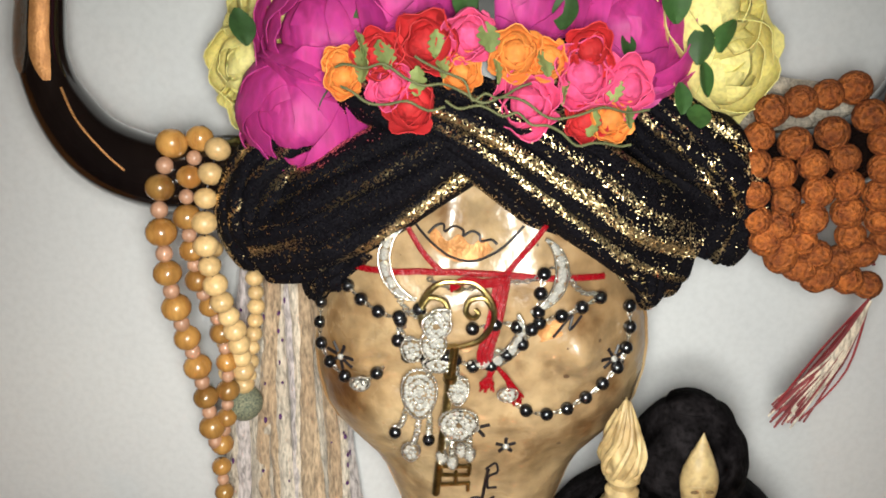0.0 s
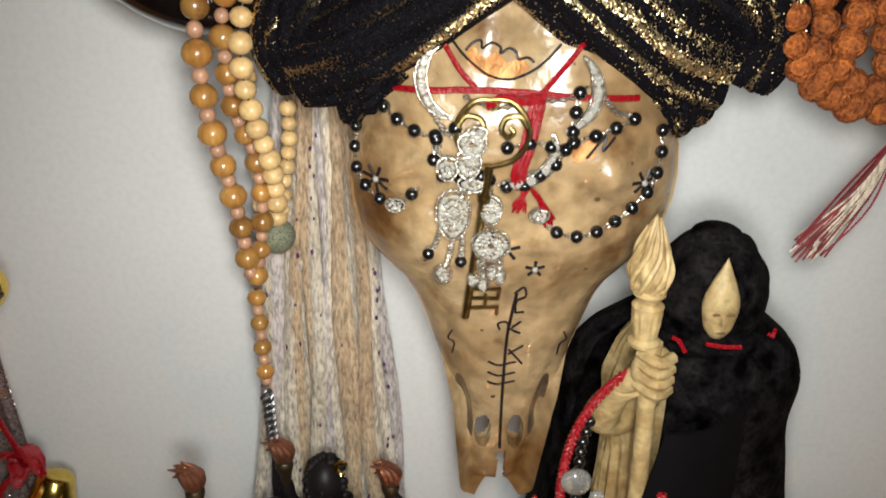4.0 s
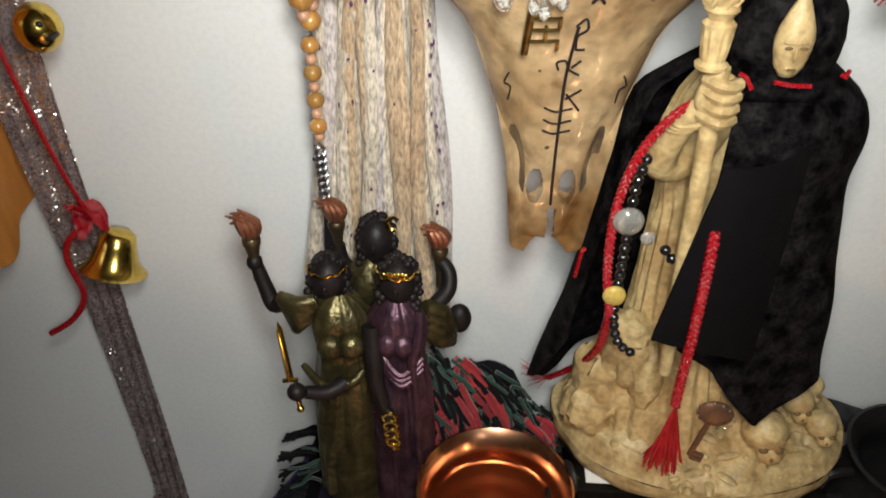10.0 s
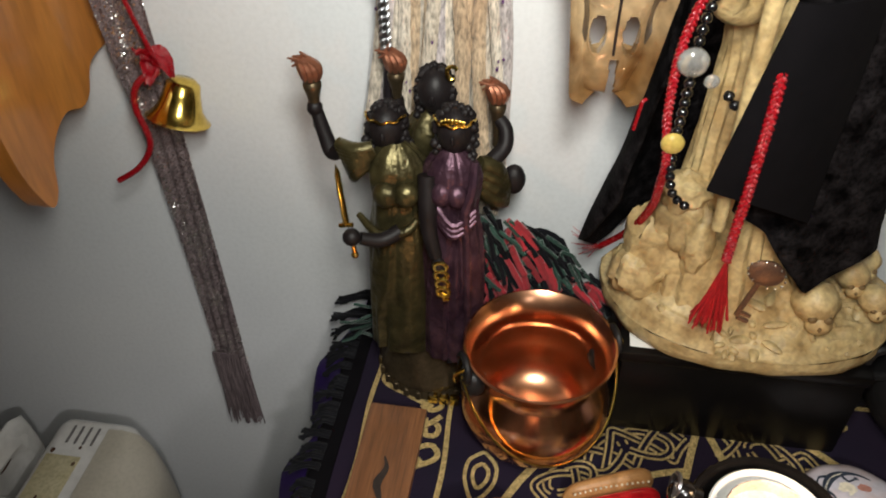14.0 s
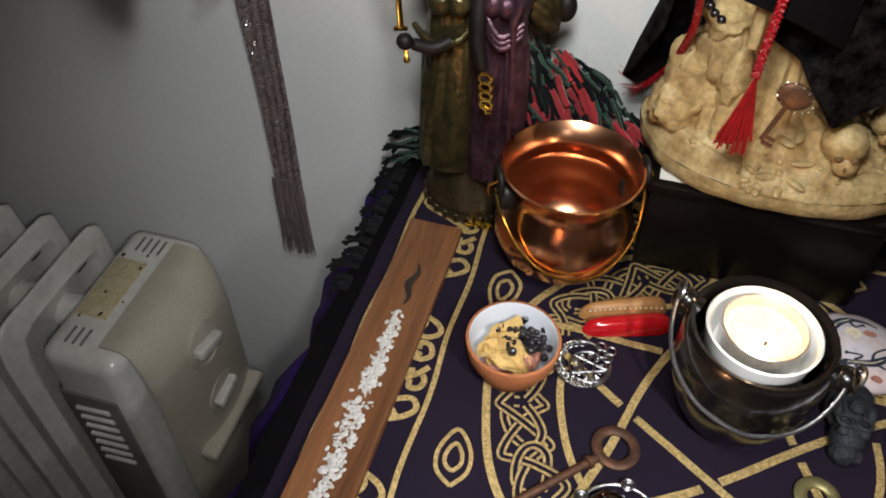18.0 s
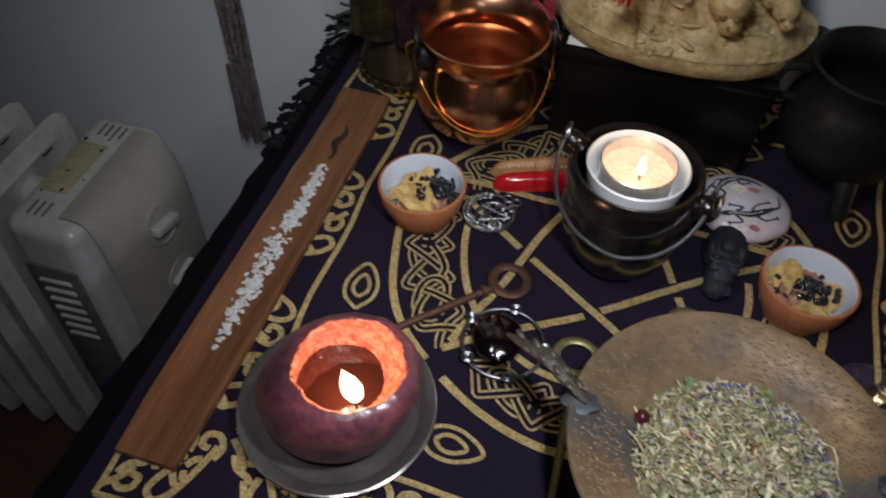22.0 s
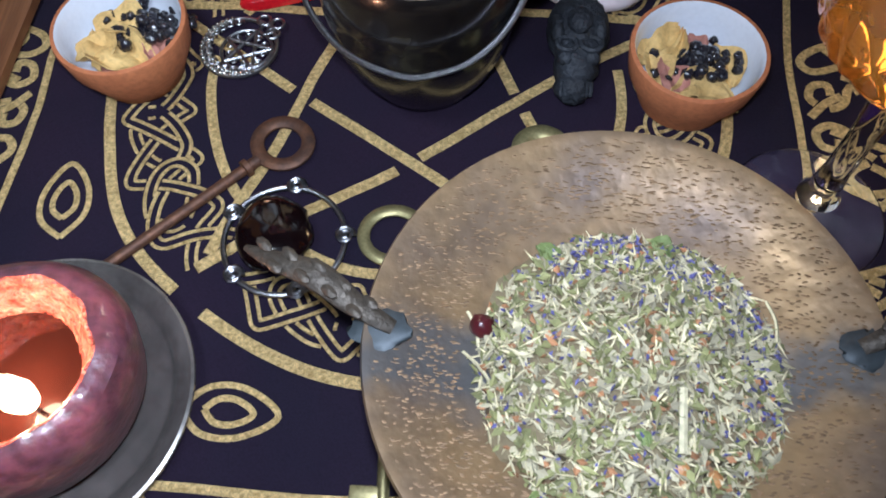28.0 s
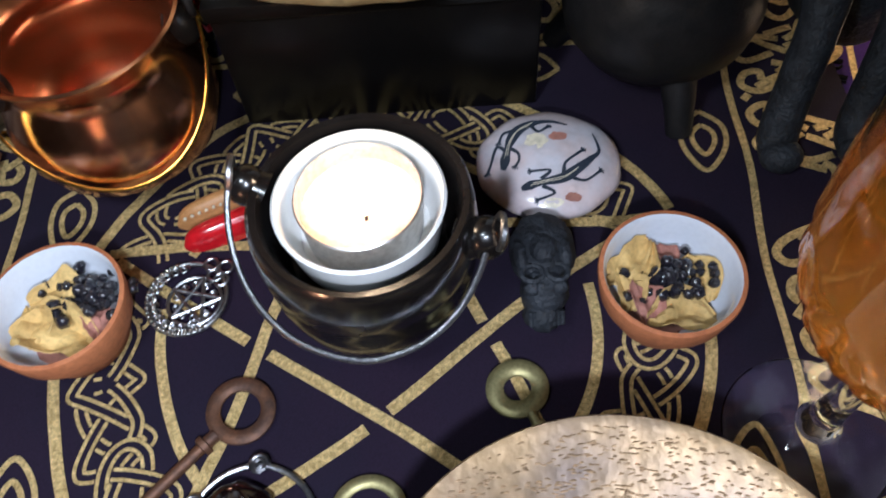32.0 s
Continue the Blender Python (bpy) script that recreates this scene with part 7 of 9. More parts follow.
# ---- jewels on the brow ----
def chain(path, name, label, bead_every=0.0092, bead=0.0029, lift=0.0028):
    ob = thing(name, on_skull(*path[0]), label, "necklace", "skull jewels")
    pts = [vec(on_skull(p[0], p[1], lift)) for p in spline([(a, b, 0) for a, b in path], 12)]
    seg = np.array([0.0] + [np.linalg.norm(b - a) for a, b in zip(pts, pts[1:])]).cumsum()
    at_len = lambda s: vec([np.interp(s, seg, [p[k] for p in pts]) for k in range(3)])
    n = max(1, int(seg[-1] / bead_every))
    for i in range(n + 1):
        g = Geo()
        ball(g, at_len(min(seg[-1], i * bead_every)), bead, 14, 10)
        part("bead", g, M_JET, ob)
    g = Geo()
    s = 0.0
    flip = 0
    while s < seg[-1]:
        a, b = at_len(s), at_len(min(seg[-1], s + 0.0026))
        d = b - a
        if np.linalg.norm(d) > 1e-5:
            d /= np.linalg.norm(d)
            n1 = np.cross(d, (0, 1, 0)) if flip else vec((0, 1, 0))
            c = (a + b) / 2
            tube(g, [tuple(c + d * 0.0016 * math.cos(t) + n1 * 0.0008 * math.sin(t)) for t in np.linspace(0, 6.283, 9)[:-1]], 0.00028, 4, True)
        flip = 1 - flip
        s += 0.0023
    part("chain", g, M_SILVER, ob, "fine silver chain")
    return ob


BC = "black glass beads on a fine silver chain across the skull"
chain([(-0.040, 1.215), (-0.030, 1.209), (-0.020, 1.206), (-0.012, 1.210), (-0.008, 1.208)], "bead_chain", BC)
chain([(-0.052, 1.212), (-0.054, 1.198), (-0.0535, 1.185), (-0.046, 1.176), (-0.036, 1.173), (-0.026, 1.182)], "bead_chain", BC)
chain([(0.076, 1.205), (0.0765, 1.194), (0.074, 1.183), (0.066, 1.173), (0.056, 1.165), (0.044, 1.161), (0.034, 1.163), (0.026, 1.168)], "bead_chain", BC)
chain([(0.062, 1.212), (0.050, 1.208), (0.040, 1.205), (0.030, 1.202), (0.022, 1.204), (0.010, 1.202)], "bead_chain", BC)
chain([(0.0385, 1.224), (0.037, 1.215), (0.036, 1.207), (0.031, 1.195), (0.022, 1.188), (0.015, 1.184), (0.006, 1.187), (0.0, 1.190)], "bead_chain", BC, 0.0078)
chain([(-0.018, 1.205), (-0.019, 1.196), (-0.014, 1.188), (-0.004, 1.188), (0.004, 1.192)], "bead_chain", BC, 0.0085)


def gem(g, c, r, n=6, spin=0.0, flatten=0.7):
    """A cut stone facing the room: flat table and side facets, each with its own corners."""
    ring = lambda rad, y: [(c[0] + rad * math.cos(spin + 6.2832 * i / n), c[1] - y, c[2] + rad * math.sin(spin + 6.2832 * i / n)) for i in range(n)]
    low, high = ring(r, 0.0), ring(0.55 * r, flatten * r)
    for i in range(n):
        j = (i + 1) % n
        g.add([low[i], low[j], high[j], high[i]], [(0, 1, 2, 3)])
    g.add(high, [tuple(range(n))])


def crescent(x, z, r, a0, a1, count=17, name="crescent_charm"):
    ob = thing(name, on_skull(x, z), "silver crescent moon charm set with paste stones", "charm", "skull jewels")
    pts = [on_skull(x + r * math.cos(radians(a)), z + r * math.sin(radians(a)), 0.003) for a in np.linspace(a0, a1, 25)]
    for inner in (0.93, 1.07):
        g = Geo()
        rim = []
        for k, a in enumerate(np.linspace(a0, a1, 25)):
            f = math.sin(math.pi * k / 24)
            rr = r * (1 + (inner - 1) * (0.25 + 2.1 * f))
            rim.append(on_skull(x + rr * math.cos(radians(a)), z + rr * math.sin(radians(a)), 0.0036))
        tube(g, rim, 0.00042, 6)
        part("rim", g, M_SILVER, ob)
    for k in range(count):
        f = (k + 0.5) / count
        q = pts[int(f * 24)]
        g = Geo()
        gem(g, (q[0], q[1] - 0.0006, q[2]), 0.0009 + 0.0011 * math.sin(math.pi * f), 8, k)
        part("stone", g, M_GEM, ob)


crescent(-0.0095, 1.2285, 0.0148, 115, 262)
crescent(0.0300, 1.2245, 0.0158, -75, 55)
crescent(0.0145, 1.2015, 0.0155, -108, 25, 15)


def drop(x, z, rx, rz, rows, name="jewel_drop", open_heart=False):
    """A pear-shaped charm: openwork scrolls and cut stones inside a beaded rim."""
    ob = thing(name, on_skull(x, z, 0.004), "silver filigree drop charm set with cut paste stones", "charm", "skull jewels")
    y = skull_front(x, z) - 0.0052
    pear = lambda t, f=1.0: (x + rx * f * math.cos(t) * (1.0 + 0.16 * math.sin(t)), y - 0.0005 * (1 - f), z + rz * f * math.sin(t))
    n = int(26 * (rx + rz) / 0.018) + 8
    g = Geo()
    tube(g, [pear(t) for t in np.linspace(0, 6.2832, 41)[:-1]], 0.0006, 6, True)
    for k in range(n):
        ball(g, pear(6.2832 * k / n, 1.04), 0.00048, 6, 4)
    part("beaded_rim", g, M_SILVER, ob)
    g = Geo()
    r_ = random.Random(int((x + 1) * 9000))
    for k in range(3 + rows):
        t = 6.2832 * k / (3 + rows) + 0.4
        c = vec(pear(t, 0.55))
        w = 0.30 * min(rx, rz)
        tube(g, [tuple(c + vec((w * (1 - 0.6 * s_ / 6.0) * math.cos(t + s_), -0.0003, w * (1 - 0.6 * s_ / 6.0) * math.sin(t + s_)))) for s_ in np.linspace(0, 6.2, 12)], 0.00036, 5)
    lace = part("filigree", g, M_SILVER, ob)
    g = Geo()
    for i in range(1 if open_heart else 0, rows):
        k = max(1, int(6.2832 * i / rows * 1.6 * max(rx, rz) / 0.0030)) if i else 1
        for j in range(k):
            q = pear(6.2832 * j / k + i, (i + 0.1) / rows)
            gem(g, (q[0] + r_.uniform(-0.0003, 0.0003), q[1] - 0.0006, q[2]), r_.uniform(0.0007, 0.0014), 6, r_.uniform(0, 1), r_.uniform(0.5, 1.0))
    if not open_heart:
        gem(g, (x, y - 0.0012, z + 0.1 * rz), 0.26 * min(rx, rz), 8, 0.2)
    tagged(part("stone_setting", g, M_GEM, lace, "cluster of small cut paste stones"), kind="stuff")
    return ob


drop(-0.0112, 1.1705, 0.0072, 0.0112, 4)
drop(0.0048, 1.1745, 0.0042, 0.0065, 3)
drop(0.0050, 1.1575, 0.0078, 0.0072, 4, "chandelier_charm", True)
drop(-0.0156, 1.1388, 0.0038, 0.0046, 2)
drop(-0.0035, 1.2040, 0.0056, 0.0052, 3, "padlock_charm", True)
drop(-0.0050, 1.1960, 0.0050, 0.0062, 3, "padlock_charm")
drop(-0.0135, 1.1935, 0.0042, 0.0050, 2, "filigree_leaf")
drop(-0.0030, 1.1868, 0.0062, 0.0032, 2, "filigree_leaf")
for x, z in ((-0.0022, 1.1370), (0.0024, 1.1345), (0.0098, 1.1402), (0.0062, 1.1425)):
    drop(x, z, 0.0021, 0.0034, 2, "hanging_drop")
for x, z in ((-0.036, 1.1735), (0.025, 1.172), (-0.002, 1.2085)):
    drop(x, z, 0.0040, 0.0030, 2, "filigree_bead")
for x, z in ((-0.022, 1.1505), (-0.0077, 1.147)):
    g = Geo()
    ball(g, on_skull(x, z, 0.004), 0.0028, 14, 10)
    solid("hanging_bead", g, M_JET, on_skull(x, z), "single black glass bead hanging from the drop charm", "bead", "skull jewels")
for s, (x0, z0), (x1, z1) in ((1, (-0.006, 1.222), (0.020, 1.222)), (1, (0.02, 1.222), (0.046, 1.229)), (1, (-0.006, 1.184), (-0.012, 1.176)), (1, (0.004, 1.186), (0.0048, 1.180)), (1, (-0.02, 1.216), (-0.006, 1.207)), (1, (-0.019, 1.205), (-0.014, 1.198)), (1, (-0.0165, 1.164), (-0.022, 1.153)), (1, (-0.0115, 1.159), (-0.0152, 1.143)), (1, (-0.007, 1.163), (-0.0077, 1.149)), (1, (0.002, 1.151), (0.0024, 1.138)), (1, (0.0095, 1.152), (0.0098, 1.143)), (1, (0.0, 1.152), (-0.0022, 1.140)), (1, (0.046, 1.2265), (0.06, 1.214)), (1, (0.012, 1.187), (0.021, 1.192))):
    g = Geo()
    n = 14
    for k in range(n):
        f = k / (n - 1)
        q = on_skull(x0 + (x1 - x0) * f, z0 + (z1 - z0) * f - 0.004 * math.sin(math.pi * f), 0.003)
        tube(g, [(q[0] + 0.0012 * math.cos(t), q[1] + (0.0006 * math.sin(t) if k % 2 else 0), q[2] + (0 if k % 2 else 0.0008 * math.sin(t))) for t in np.linspace(0, 6.283, 9)[:-1]], 0.00035, 4, True)
    solid("fine_chain", g, M_SILVER, on_skull(x0, z0), "short run of fine silver chain", "chain", "skull jewels")

# brass key
bk = thing("brass_key", on_skull(0.008, 1.2, 0.006), "antique brass key with scrolled bow tied on with red cord", "key")
g = Geo()
kp = lambda x, z, l=0.0042: (x, skull_front(x, z) - l, z)
for s in (-1, 1):
    tube(g, spline([kp(0.0045, 1.2215), kp(0.0045 + s * 0.0075, 1.2205), kp(0.0045 + s * 0.0135, 1.2135), kp(0.0045 + s * 0.0140, 1.2050), kp(0.0045 + s * 0.0085, 1.1975), kp(0.0035, 1.1945)], 8), [0.0010, 0.0013, 0.0013, 0.0012, 0.0010], 8)
    tube(g, spline([kp(0.0045 + s * 0.0138, 1.2105), kp(0.0045 + s * 0.0105, 1.2150), kp(0.0045 + s * 0.0050, 1.2140), kp(0.0045 + s * 0.0035, 1.2095), kp(0.0045 + s * 0.0062, 1.2068), kp(0.0045 + s * 0.0084, 1.2090), kp(0.0045 + s * 0.0070, 1.2108)], 8), [0.0010, 0.0012, 0.0011, 0.0009], 8)
tube(g, [(0.0045 + 0.0018 * math.cos(t), kp(0.0045, 1.219)[1], 1.2195 + 0.0018 * math.sin(t)) for t in np.linspace(0, 6.2832, 17)[:-1]], 0.0007, 6, True)
part("bow", g, M_BRASS, bk)
g = Geo()
tube(g, [kp(0.0035, 1.1955), kp(0.0020, 1.182), kp(0.0018, 1.1815), kp(0.0016, 1.179), kp(0.0015, 1.1785), kp(0.0013, 1.176), kp(0.0012, 1.1755), kp(-0.0052, 1.1125)], [0.0019, 0.0019, 0.0030, 0.0030, 0.0020, 0.0020, 0.0019, 0.0019], 10)
part("shank", g, M_BRASS, bk)
g = Geo()
for k in range(3):
    tube(g, [kp(-0.0030, 1.1305 - 0.0058 * k), kp(0.0100, 1.1312 - 0.0058 * k)], 0.0010, 6)
for x, z0, z1 in ((0.0100, 1.132, 1.1265), (0.0040, 1.127, 1.1195), (0.0096, 1.1200, 1.1150)):
    tube(g, [kp(x, z0), kp(x - 0.0003, z1)], 0.0009, 6)
part("bit", g, M_BRASS, bk)

# red cord
rc = thing("tied_embroidery_thread", on_skull(0.02, 1.22), "red thread tied in a star across the skull", "thread")
for pts in ([(-0.046, 1.2215), (-0.02, 1.223), (0.0, 1.224), (0.03, 1.222), (0.064, 1.219)], [(-0.0155, 1.242), (-0.009, 1.232), (-0.0015, 1.224)], [(0.040, 1.242), (0.032, 1.232), (0.024, 1.223)]):
    for o in (0.0, 0.0010):
        g = Geo()
        tube(g, [on_skull(p[0], p[1] + o, 0.0012) for p in spline([(a, b, 0) for a, b in pts], 8)], 0.00085, 6)
        part("strand", g, M_REDCORD, rc)
g = Geo()
for k in range(7):
    dx = (k - 3) * 0.0009
    tube(g, [on_skull(p[0] + dx, p[1], 0.0030 + 0.0006 * (k % 2)) for p in spline([(0.0225, 1.223, 0), (0.0205, 1.212, 0), (0.0185, 1.202, 0), (0.0155, 1.190, 0), (0.0185, 1.184, 0)], 5)], 0.0007, 5)
    tube(g, [on_skull(p[0], p[1] + dx * 0.42, 0.0042) for p in spline([(0.002, 1.219, 0), (0.008, 1.222, 0), (0.016, 1.221, 0), (0.024, 1.222, 0)], 5)], 0.0007, 5)
part("bow_loop", g, M_REDCORD, rc)
for ex, ez in ((0.030, 1.169), (0.0165, 1.176)):
    g = Geo()
    for k in range(16):
        tube(g, spline([on_skull(0.0195, 1.186, 0.004), on_skull((0.0195 + ex) / 2 + uni(-0.001, 0.001), (1.186 + ez) / 2 + 0.002, 0.005), on_skull(ex + uni(-0.003, 0.003), ez + uni(-0.003, 0.002), 0.004)], 4), 0.0005, 4)
    part("tassel", g, M_REDCORD, rc)


# ---- robed statue on its box ----
box = thing("black_box", (0.122, 0.342, 0.7505), "plain black lacquered box used as a pedestal", "box")
part("body", block(Geo(), (0.046, 0.288, 0.7505), (0.200, 0.396, 0.822), 0.0015), M_BLACKLACQ, box)
part("lid", block(Geo(), (0.044, 0.286, 0.8225), (0.202, 0.398, 0.832), 0.0018), M_BLACKLACQ, box)

g = block(Geo(), (0.050, 0.292, 0.83215), (0.082, 0.322, 0.83245))
solid("paper_slip", g, M_WHITECERAMIC, (0.066, 0.307, 0.8321), "small white paper slip under the statue base", "paper")
BX, BY, BZ = 0.125, 0.340, 0.8326
RX, RY = 0.096, 0.066


def robed_statue():
    """Ivory figure with torch: one plain mesh."""
    g = Geo()
    r = random.Random(5)

    def rise(x, y):
        """Height of the carved ground over the box."""
        p, q = (x - BX) / RX, (y - BY) / RY
        d = math.hypot(p, q)
        h = 0.022 + 0.030 * max(0, 1 - (d / 0.92) ** 2)
        h += 0.0055 * noise.noise(Vector((3 * p + 4, 3 * q, 1))) + 0.0034 * noise.noise(Vector((8 * p, 8 * q, 5))) - 0.0030 * abs(noise.noise(Vector((15 * p, 15 * q, 8)))) + 0.0010 * noise.noise(Vector((40 * p, 40 * q, 2)))
        # a smooth tilted slab, cut off by cracks
        u, v = (x - 0.066) / 0.026, (y - 0.303) / 0.028
        if max(abs(u + 0.25 * v), abs(v)) < 1:
            h = 0.030 + 0.004 * (v + 1) - 0.0015 * u + 0.0004 * noise.noise(Vector((30 * p, 30 * q, 2)))
        # radiating folds of the hem
        dx, dy = (x - 0.112) / 0.056, (y - 0.316) / 0.030
        e = math.hypot(dx, dy)
        if e < 1:
            a = math.atan2(dy, dx)
            h += (1 - e) ** 1.1 * 0.034 + min(1, 3 * (1 - e)) * (0.0040 * abs(math.sin(5.5 * a + 1.5 * noise.noise(Vector((2 * dx, 2 * dy, 4))))) - 0.002)
        return h * (1 - 0.25 * max(0, d - 0.9) / 0.1)

    def mound(u, v):
        a = 2 * math.pi * u
        x, y = BX + RX * v * math.cos(a) * (1 + 0.02 * math.sin(5 * a)), BY + RY * v * math.sin(a)
        k = max(0.0, (v - 0.93) / 0.07)
        return (x, y, BZ + (1 - k) * rise(x, y) + k * 0.0165)
    sheet(g, mound, 220, 90)
    lathe(g, [(0.925, 0.0), (0.985, 0.004), (1.004, 0.011), (1.000, 0.0165)], (BX, BY, BZ), 96, lambda a, i: (1 + 0.02 * math.sin(5 * a)) * (1 + 0.008 * math.sin(17 * a + i) + 0.012 * noise.noise(Vector((6 * math.cos(a), 6 * math.sin(a), i)))), (RX, RY))
    for k in range(70):
        a, d = r.uniform(3.0, 6.4), r.uniform(0.35, 0.96)
        x, y, s = BX + RX * d * math.cos(a), BY + RY * d * math.sin(a), r.uniform(0.0010, 0.0034)
        if not (0.040 < x < 0.094 and 0.274 < y < 0.332) or k % 6 == 0:
            ball(g, (x, y, BZ + rise(x, y)), (s, s, s * 0.8), 9, 6, rough=0.35, seed=k)
    # rock beside the figure, with a worn head shape on it
    for x, y, z, rx, ry, rz, sd in ((0.060, 0.322, 0.898, 0.022, 0.018, 0.034, 1), (0.070, 0.316, 0.925, 0.018, 0.016, 0.024, 5), (0.050, 0.318, 0.878, 0.018, 0.016, 0.020, 9), (0.066, 0.312, 0.946, 0.0145, 0.013, 0.0125, 12), (0.078, 0.305, 0.915, 0.010, 0.010, 0.026, 15)):
        ball(g, (x, y, z), (rx, ry, rz), 30, 20, rough=0.30, seed=sd)
    # small skull shapes on the base
    for x, y, z, s in ((0.1525, 0.298, 0.8830, 1.12), (0.176, 0.318, 0.890, 0.80), (0.190, 0.308, 0.880, 0.75), (0.186, 0.330, 0.892, 0.70)):
        ball(g, (x, y, z), (0.0125 * s, 0.0125 * s, 0.0120 * s), 20, 14, rough=0.08)
        ball(g, (x + 0.003 * s, y - 0.008 * s, z - 0.009 * s), (0.0072 * s, 0.006 * s, 0.007 * s), 12, 8, rough=0.15)
        # dark balls give the eye and nose hollows their shade by colour
        g.use(1)
        for e in (-0.0035, 0.0045):
            ball(g, (x + (e + 0.001) * s, y - 0.0112 * s, z - 0.0035 * s), (0.0026 * s, 0.0018 * s, 0.0024 * s), 10, 7)
        ball(g, (x + 0.002 * s, y - 0.0135 * s, z - 0.0085 * s), (0.0011 * s, 0.0012 * s, 0.0017 * s), 8, 6)
        g.use(0)
    for x, y, r0 in ((0.124, 0.2885, 0.017), (0.106, 0.2840, 0.009)):
        for k in range(6):
            a = 1.0472 * k + 0.3
            px, py = x + r0 * 0.55 * math.cos(a), y + 0.55 * r0 * math.sin(a)
            ball(g, (px, py, BZ + rise(px, py) + 0.0008), (r0 * 0.50, r0 * 0.20, 0.0020), 14, 6, (-12, 0, math.degrees(a)))
    # gown with long folds
    fold = lambda a, i: 1 + 0.040 * math.sin(23 * a + 0.25 * i) + 0.05 * noise.noise(Vector((4 * math.cos(a), 4 * math.sin(a), 0.12 * i))) + 0.02 * math.sin(9 * a + 1)
    prof = ((0.0, 0.045), (0.02, 0.041), (0.05, 0.036), (0.09, 0.032), (0.13, 0.029), (0.16, 0.027), (0.185, 0.030), (0.20, 0.031), (0.222, 0.024), (0.238, 0.012))
    lathe(g, [(np.interp(z, [p[0] for p in prof], [p[1] for p in prof]), z) for z in np.linspace(0, 0.238, 40)], (0.097, 0.328, 0.868), 110, fold, (0.95, 0.78))
    # neck, head and plain face
    lathe(g, [(0.0, -0.0150), (0.0036, -0.0138), (0.0066, -0.009), (0.0080, -0.002), (0.0084, 0.003), (0.0074, 0.008), (0.0050, 0.0145), (0.0026, 0.020), (0.0, 0.026)], (0.1098, 0.2965, 1.1235), 28, None, (1, 0.8))
    ball(g, (0.1092, 0.2905, 1.1215), (0.0012, 0.0024, 0.0036), 10, 8)
    ball(g, (0.1092, 0.2920, 1.1145), (0.0026, 0.0016, 0.0011), 10, 8)
    ball(g, (0.1092, 0.2912, 1.1262), (0.0058, 0.0016, 0.0010), 14, 6)
    # eyes and mouth: shade put in as dark flattened balls
    g.use(1)
    for e in (-0.0034, 0.0030):
        ball(g, (0.1094 + e, 0.2898, 1.1242), (0.0019, 0.0008, 0.0007), 10, 6)
    ball(g, (0.1094, 0.2903, 1.1146), (0.0022, 0.0012, 0.0004), 10, 6)
    g.use(0)
    # arm and torch
    tube(g, spline([(0.094, 0.318, 1.088), (0.074, 0.302, 1.066), (0.060, 0.290, 1.070), (0.063, 0.279, 1.090), (0.070, 0.270, 1.106)], 7), [0.0105, 0.0115, 0.0100, 0.0078, 0.0060, 0.0052], 18)
    for k in range(3):
        tube(g, [(0.066 + 0.001 * k + 0.0082 * math.cos(t), 0.276 - 0.002 * k + 0.0070 * math.sin(t), 1.095 + 0.0022 * k + 0.003 * math.cos(t)) for t in np.linspace(0, 6.283, 18)[:-1]], 0.0011, 6, True)
    ball(g, (0.0735, 0.267, 1.112), (0.0085, 0.0075, 0.0105), 16, 10, (0, 20, 0))
    for k in range(4):
        tube(g, spline([(0.068, 0.266, 1.120 - 0.0052 * k), (0.074, 0.258, 1.1195 - 0.0052 * k), (0.0805, 0.264, 1.1185 - 0.0052 * k)], 4), 0.0029, 8)
    tube(g, spline([(0.077, 0.268, 0.955), (0.0745, 0.267, 1.02), (0.0735, 0.266, 1.08), (0.0715, 0.2655, 1.125)], 6), [0.0034, 0.0038, 0.0042, 0.0042, 0.0050], 12)
    flut = lambda a, i: 1 + (0.07 * math.sin(11 * a) if i in (4, 5, 6) else 0)
    lathe(g, [(0.0046, 0.0), (0.0066, 0.0015), (0.0068, 0.0030), (0.0048, 0.0045), (0.0050, 0.0065), (0.0056, 0.0120), (0.0060, 0.0165), (0.0064, 0.0180), (0.0066, 0.0195), (0.0048, 0.0212), (0.0052, 0.0230), (0.0068, 0.0250), (0.0066, 0.0265), (0.0050, 0.0275)], (0.0684, 0.2655, 1.1235), 44, flut)
    tw = lambda a, i: 1 + 0.13 * math.sin(6 * a + 0.55 * i)
    lathe(g, [(0.0045, 0.0), (0.0068, 0.003), (0.0076, 0.008), (0.0072, 0.013), (0.0058, 0.018), (0.0042, 0.0225), (0.0030, 0.0265), (0.0018, 0.0295), (0.0008, 0.0315), (0.0, 0.0325)], (0.0676, 0.2655, 1.1500), 48, tw)
    for k in range(8):
        a = 0.785 * k
        tube(g, spline([(0.0676 + 0.0062 * math.cos(a), 0.2655 + 0.0062 * math.sin(a), 1.1505), (0.0676 + 0.0082 * math.cos(a + 0.5), 0.2655 + 0.0082 * math.sin(a + 0.5), 1.1585), (0.0674 + 0.0062 * math.cos(a + 1.1), 0.2655 + 0.0062 * math.sin(a + 1.1), 1.1680), (0.0668 + 0.0026 * math.cos(a + 1.8), 0.2655 + 0.0026 * math.sin(a + 1.8), 1.1770 + 0.0007 * k)], 5), [0.0010, 0.0015, 0.0013, 0.0004], 7)
    solid("robed_statue", g, [M_RESIN, M_RESINDARK], (BX, BY, BZ), "ivory resin statue of a torch bearer on a rocky base", "statue")


robed_statue()

# velvet cloak
cl = thing("velvet_cloak", (0.118, 0.33, 0.92), "black crushed velvet hooded cloak draped on the statue", "cloak")
AX, AY = 0.112, 0.335


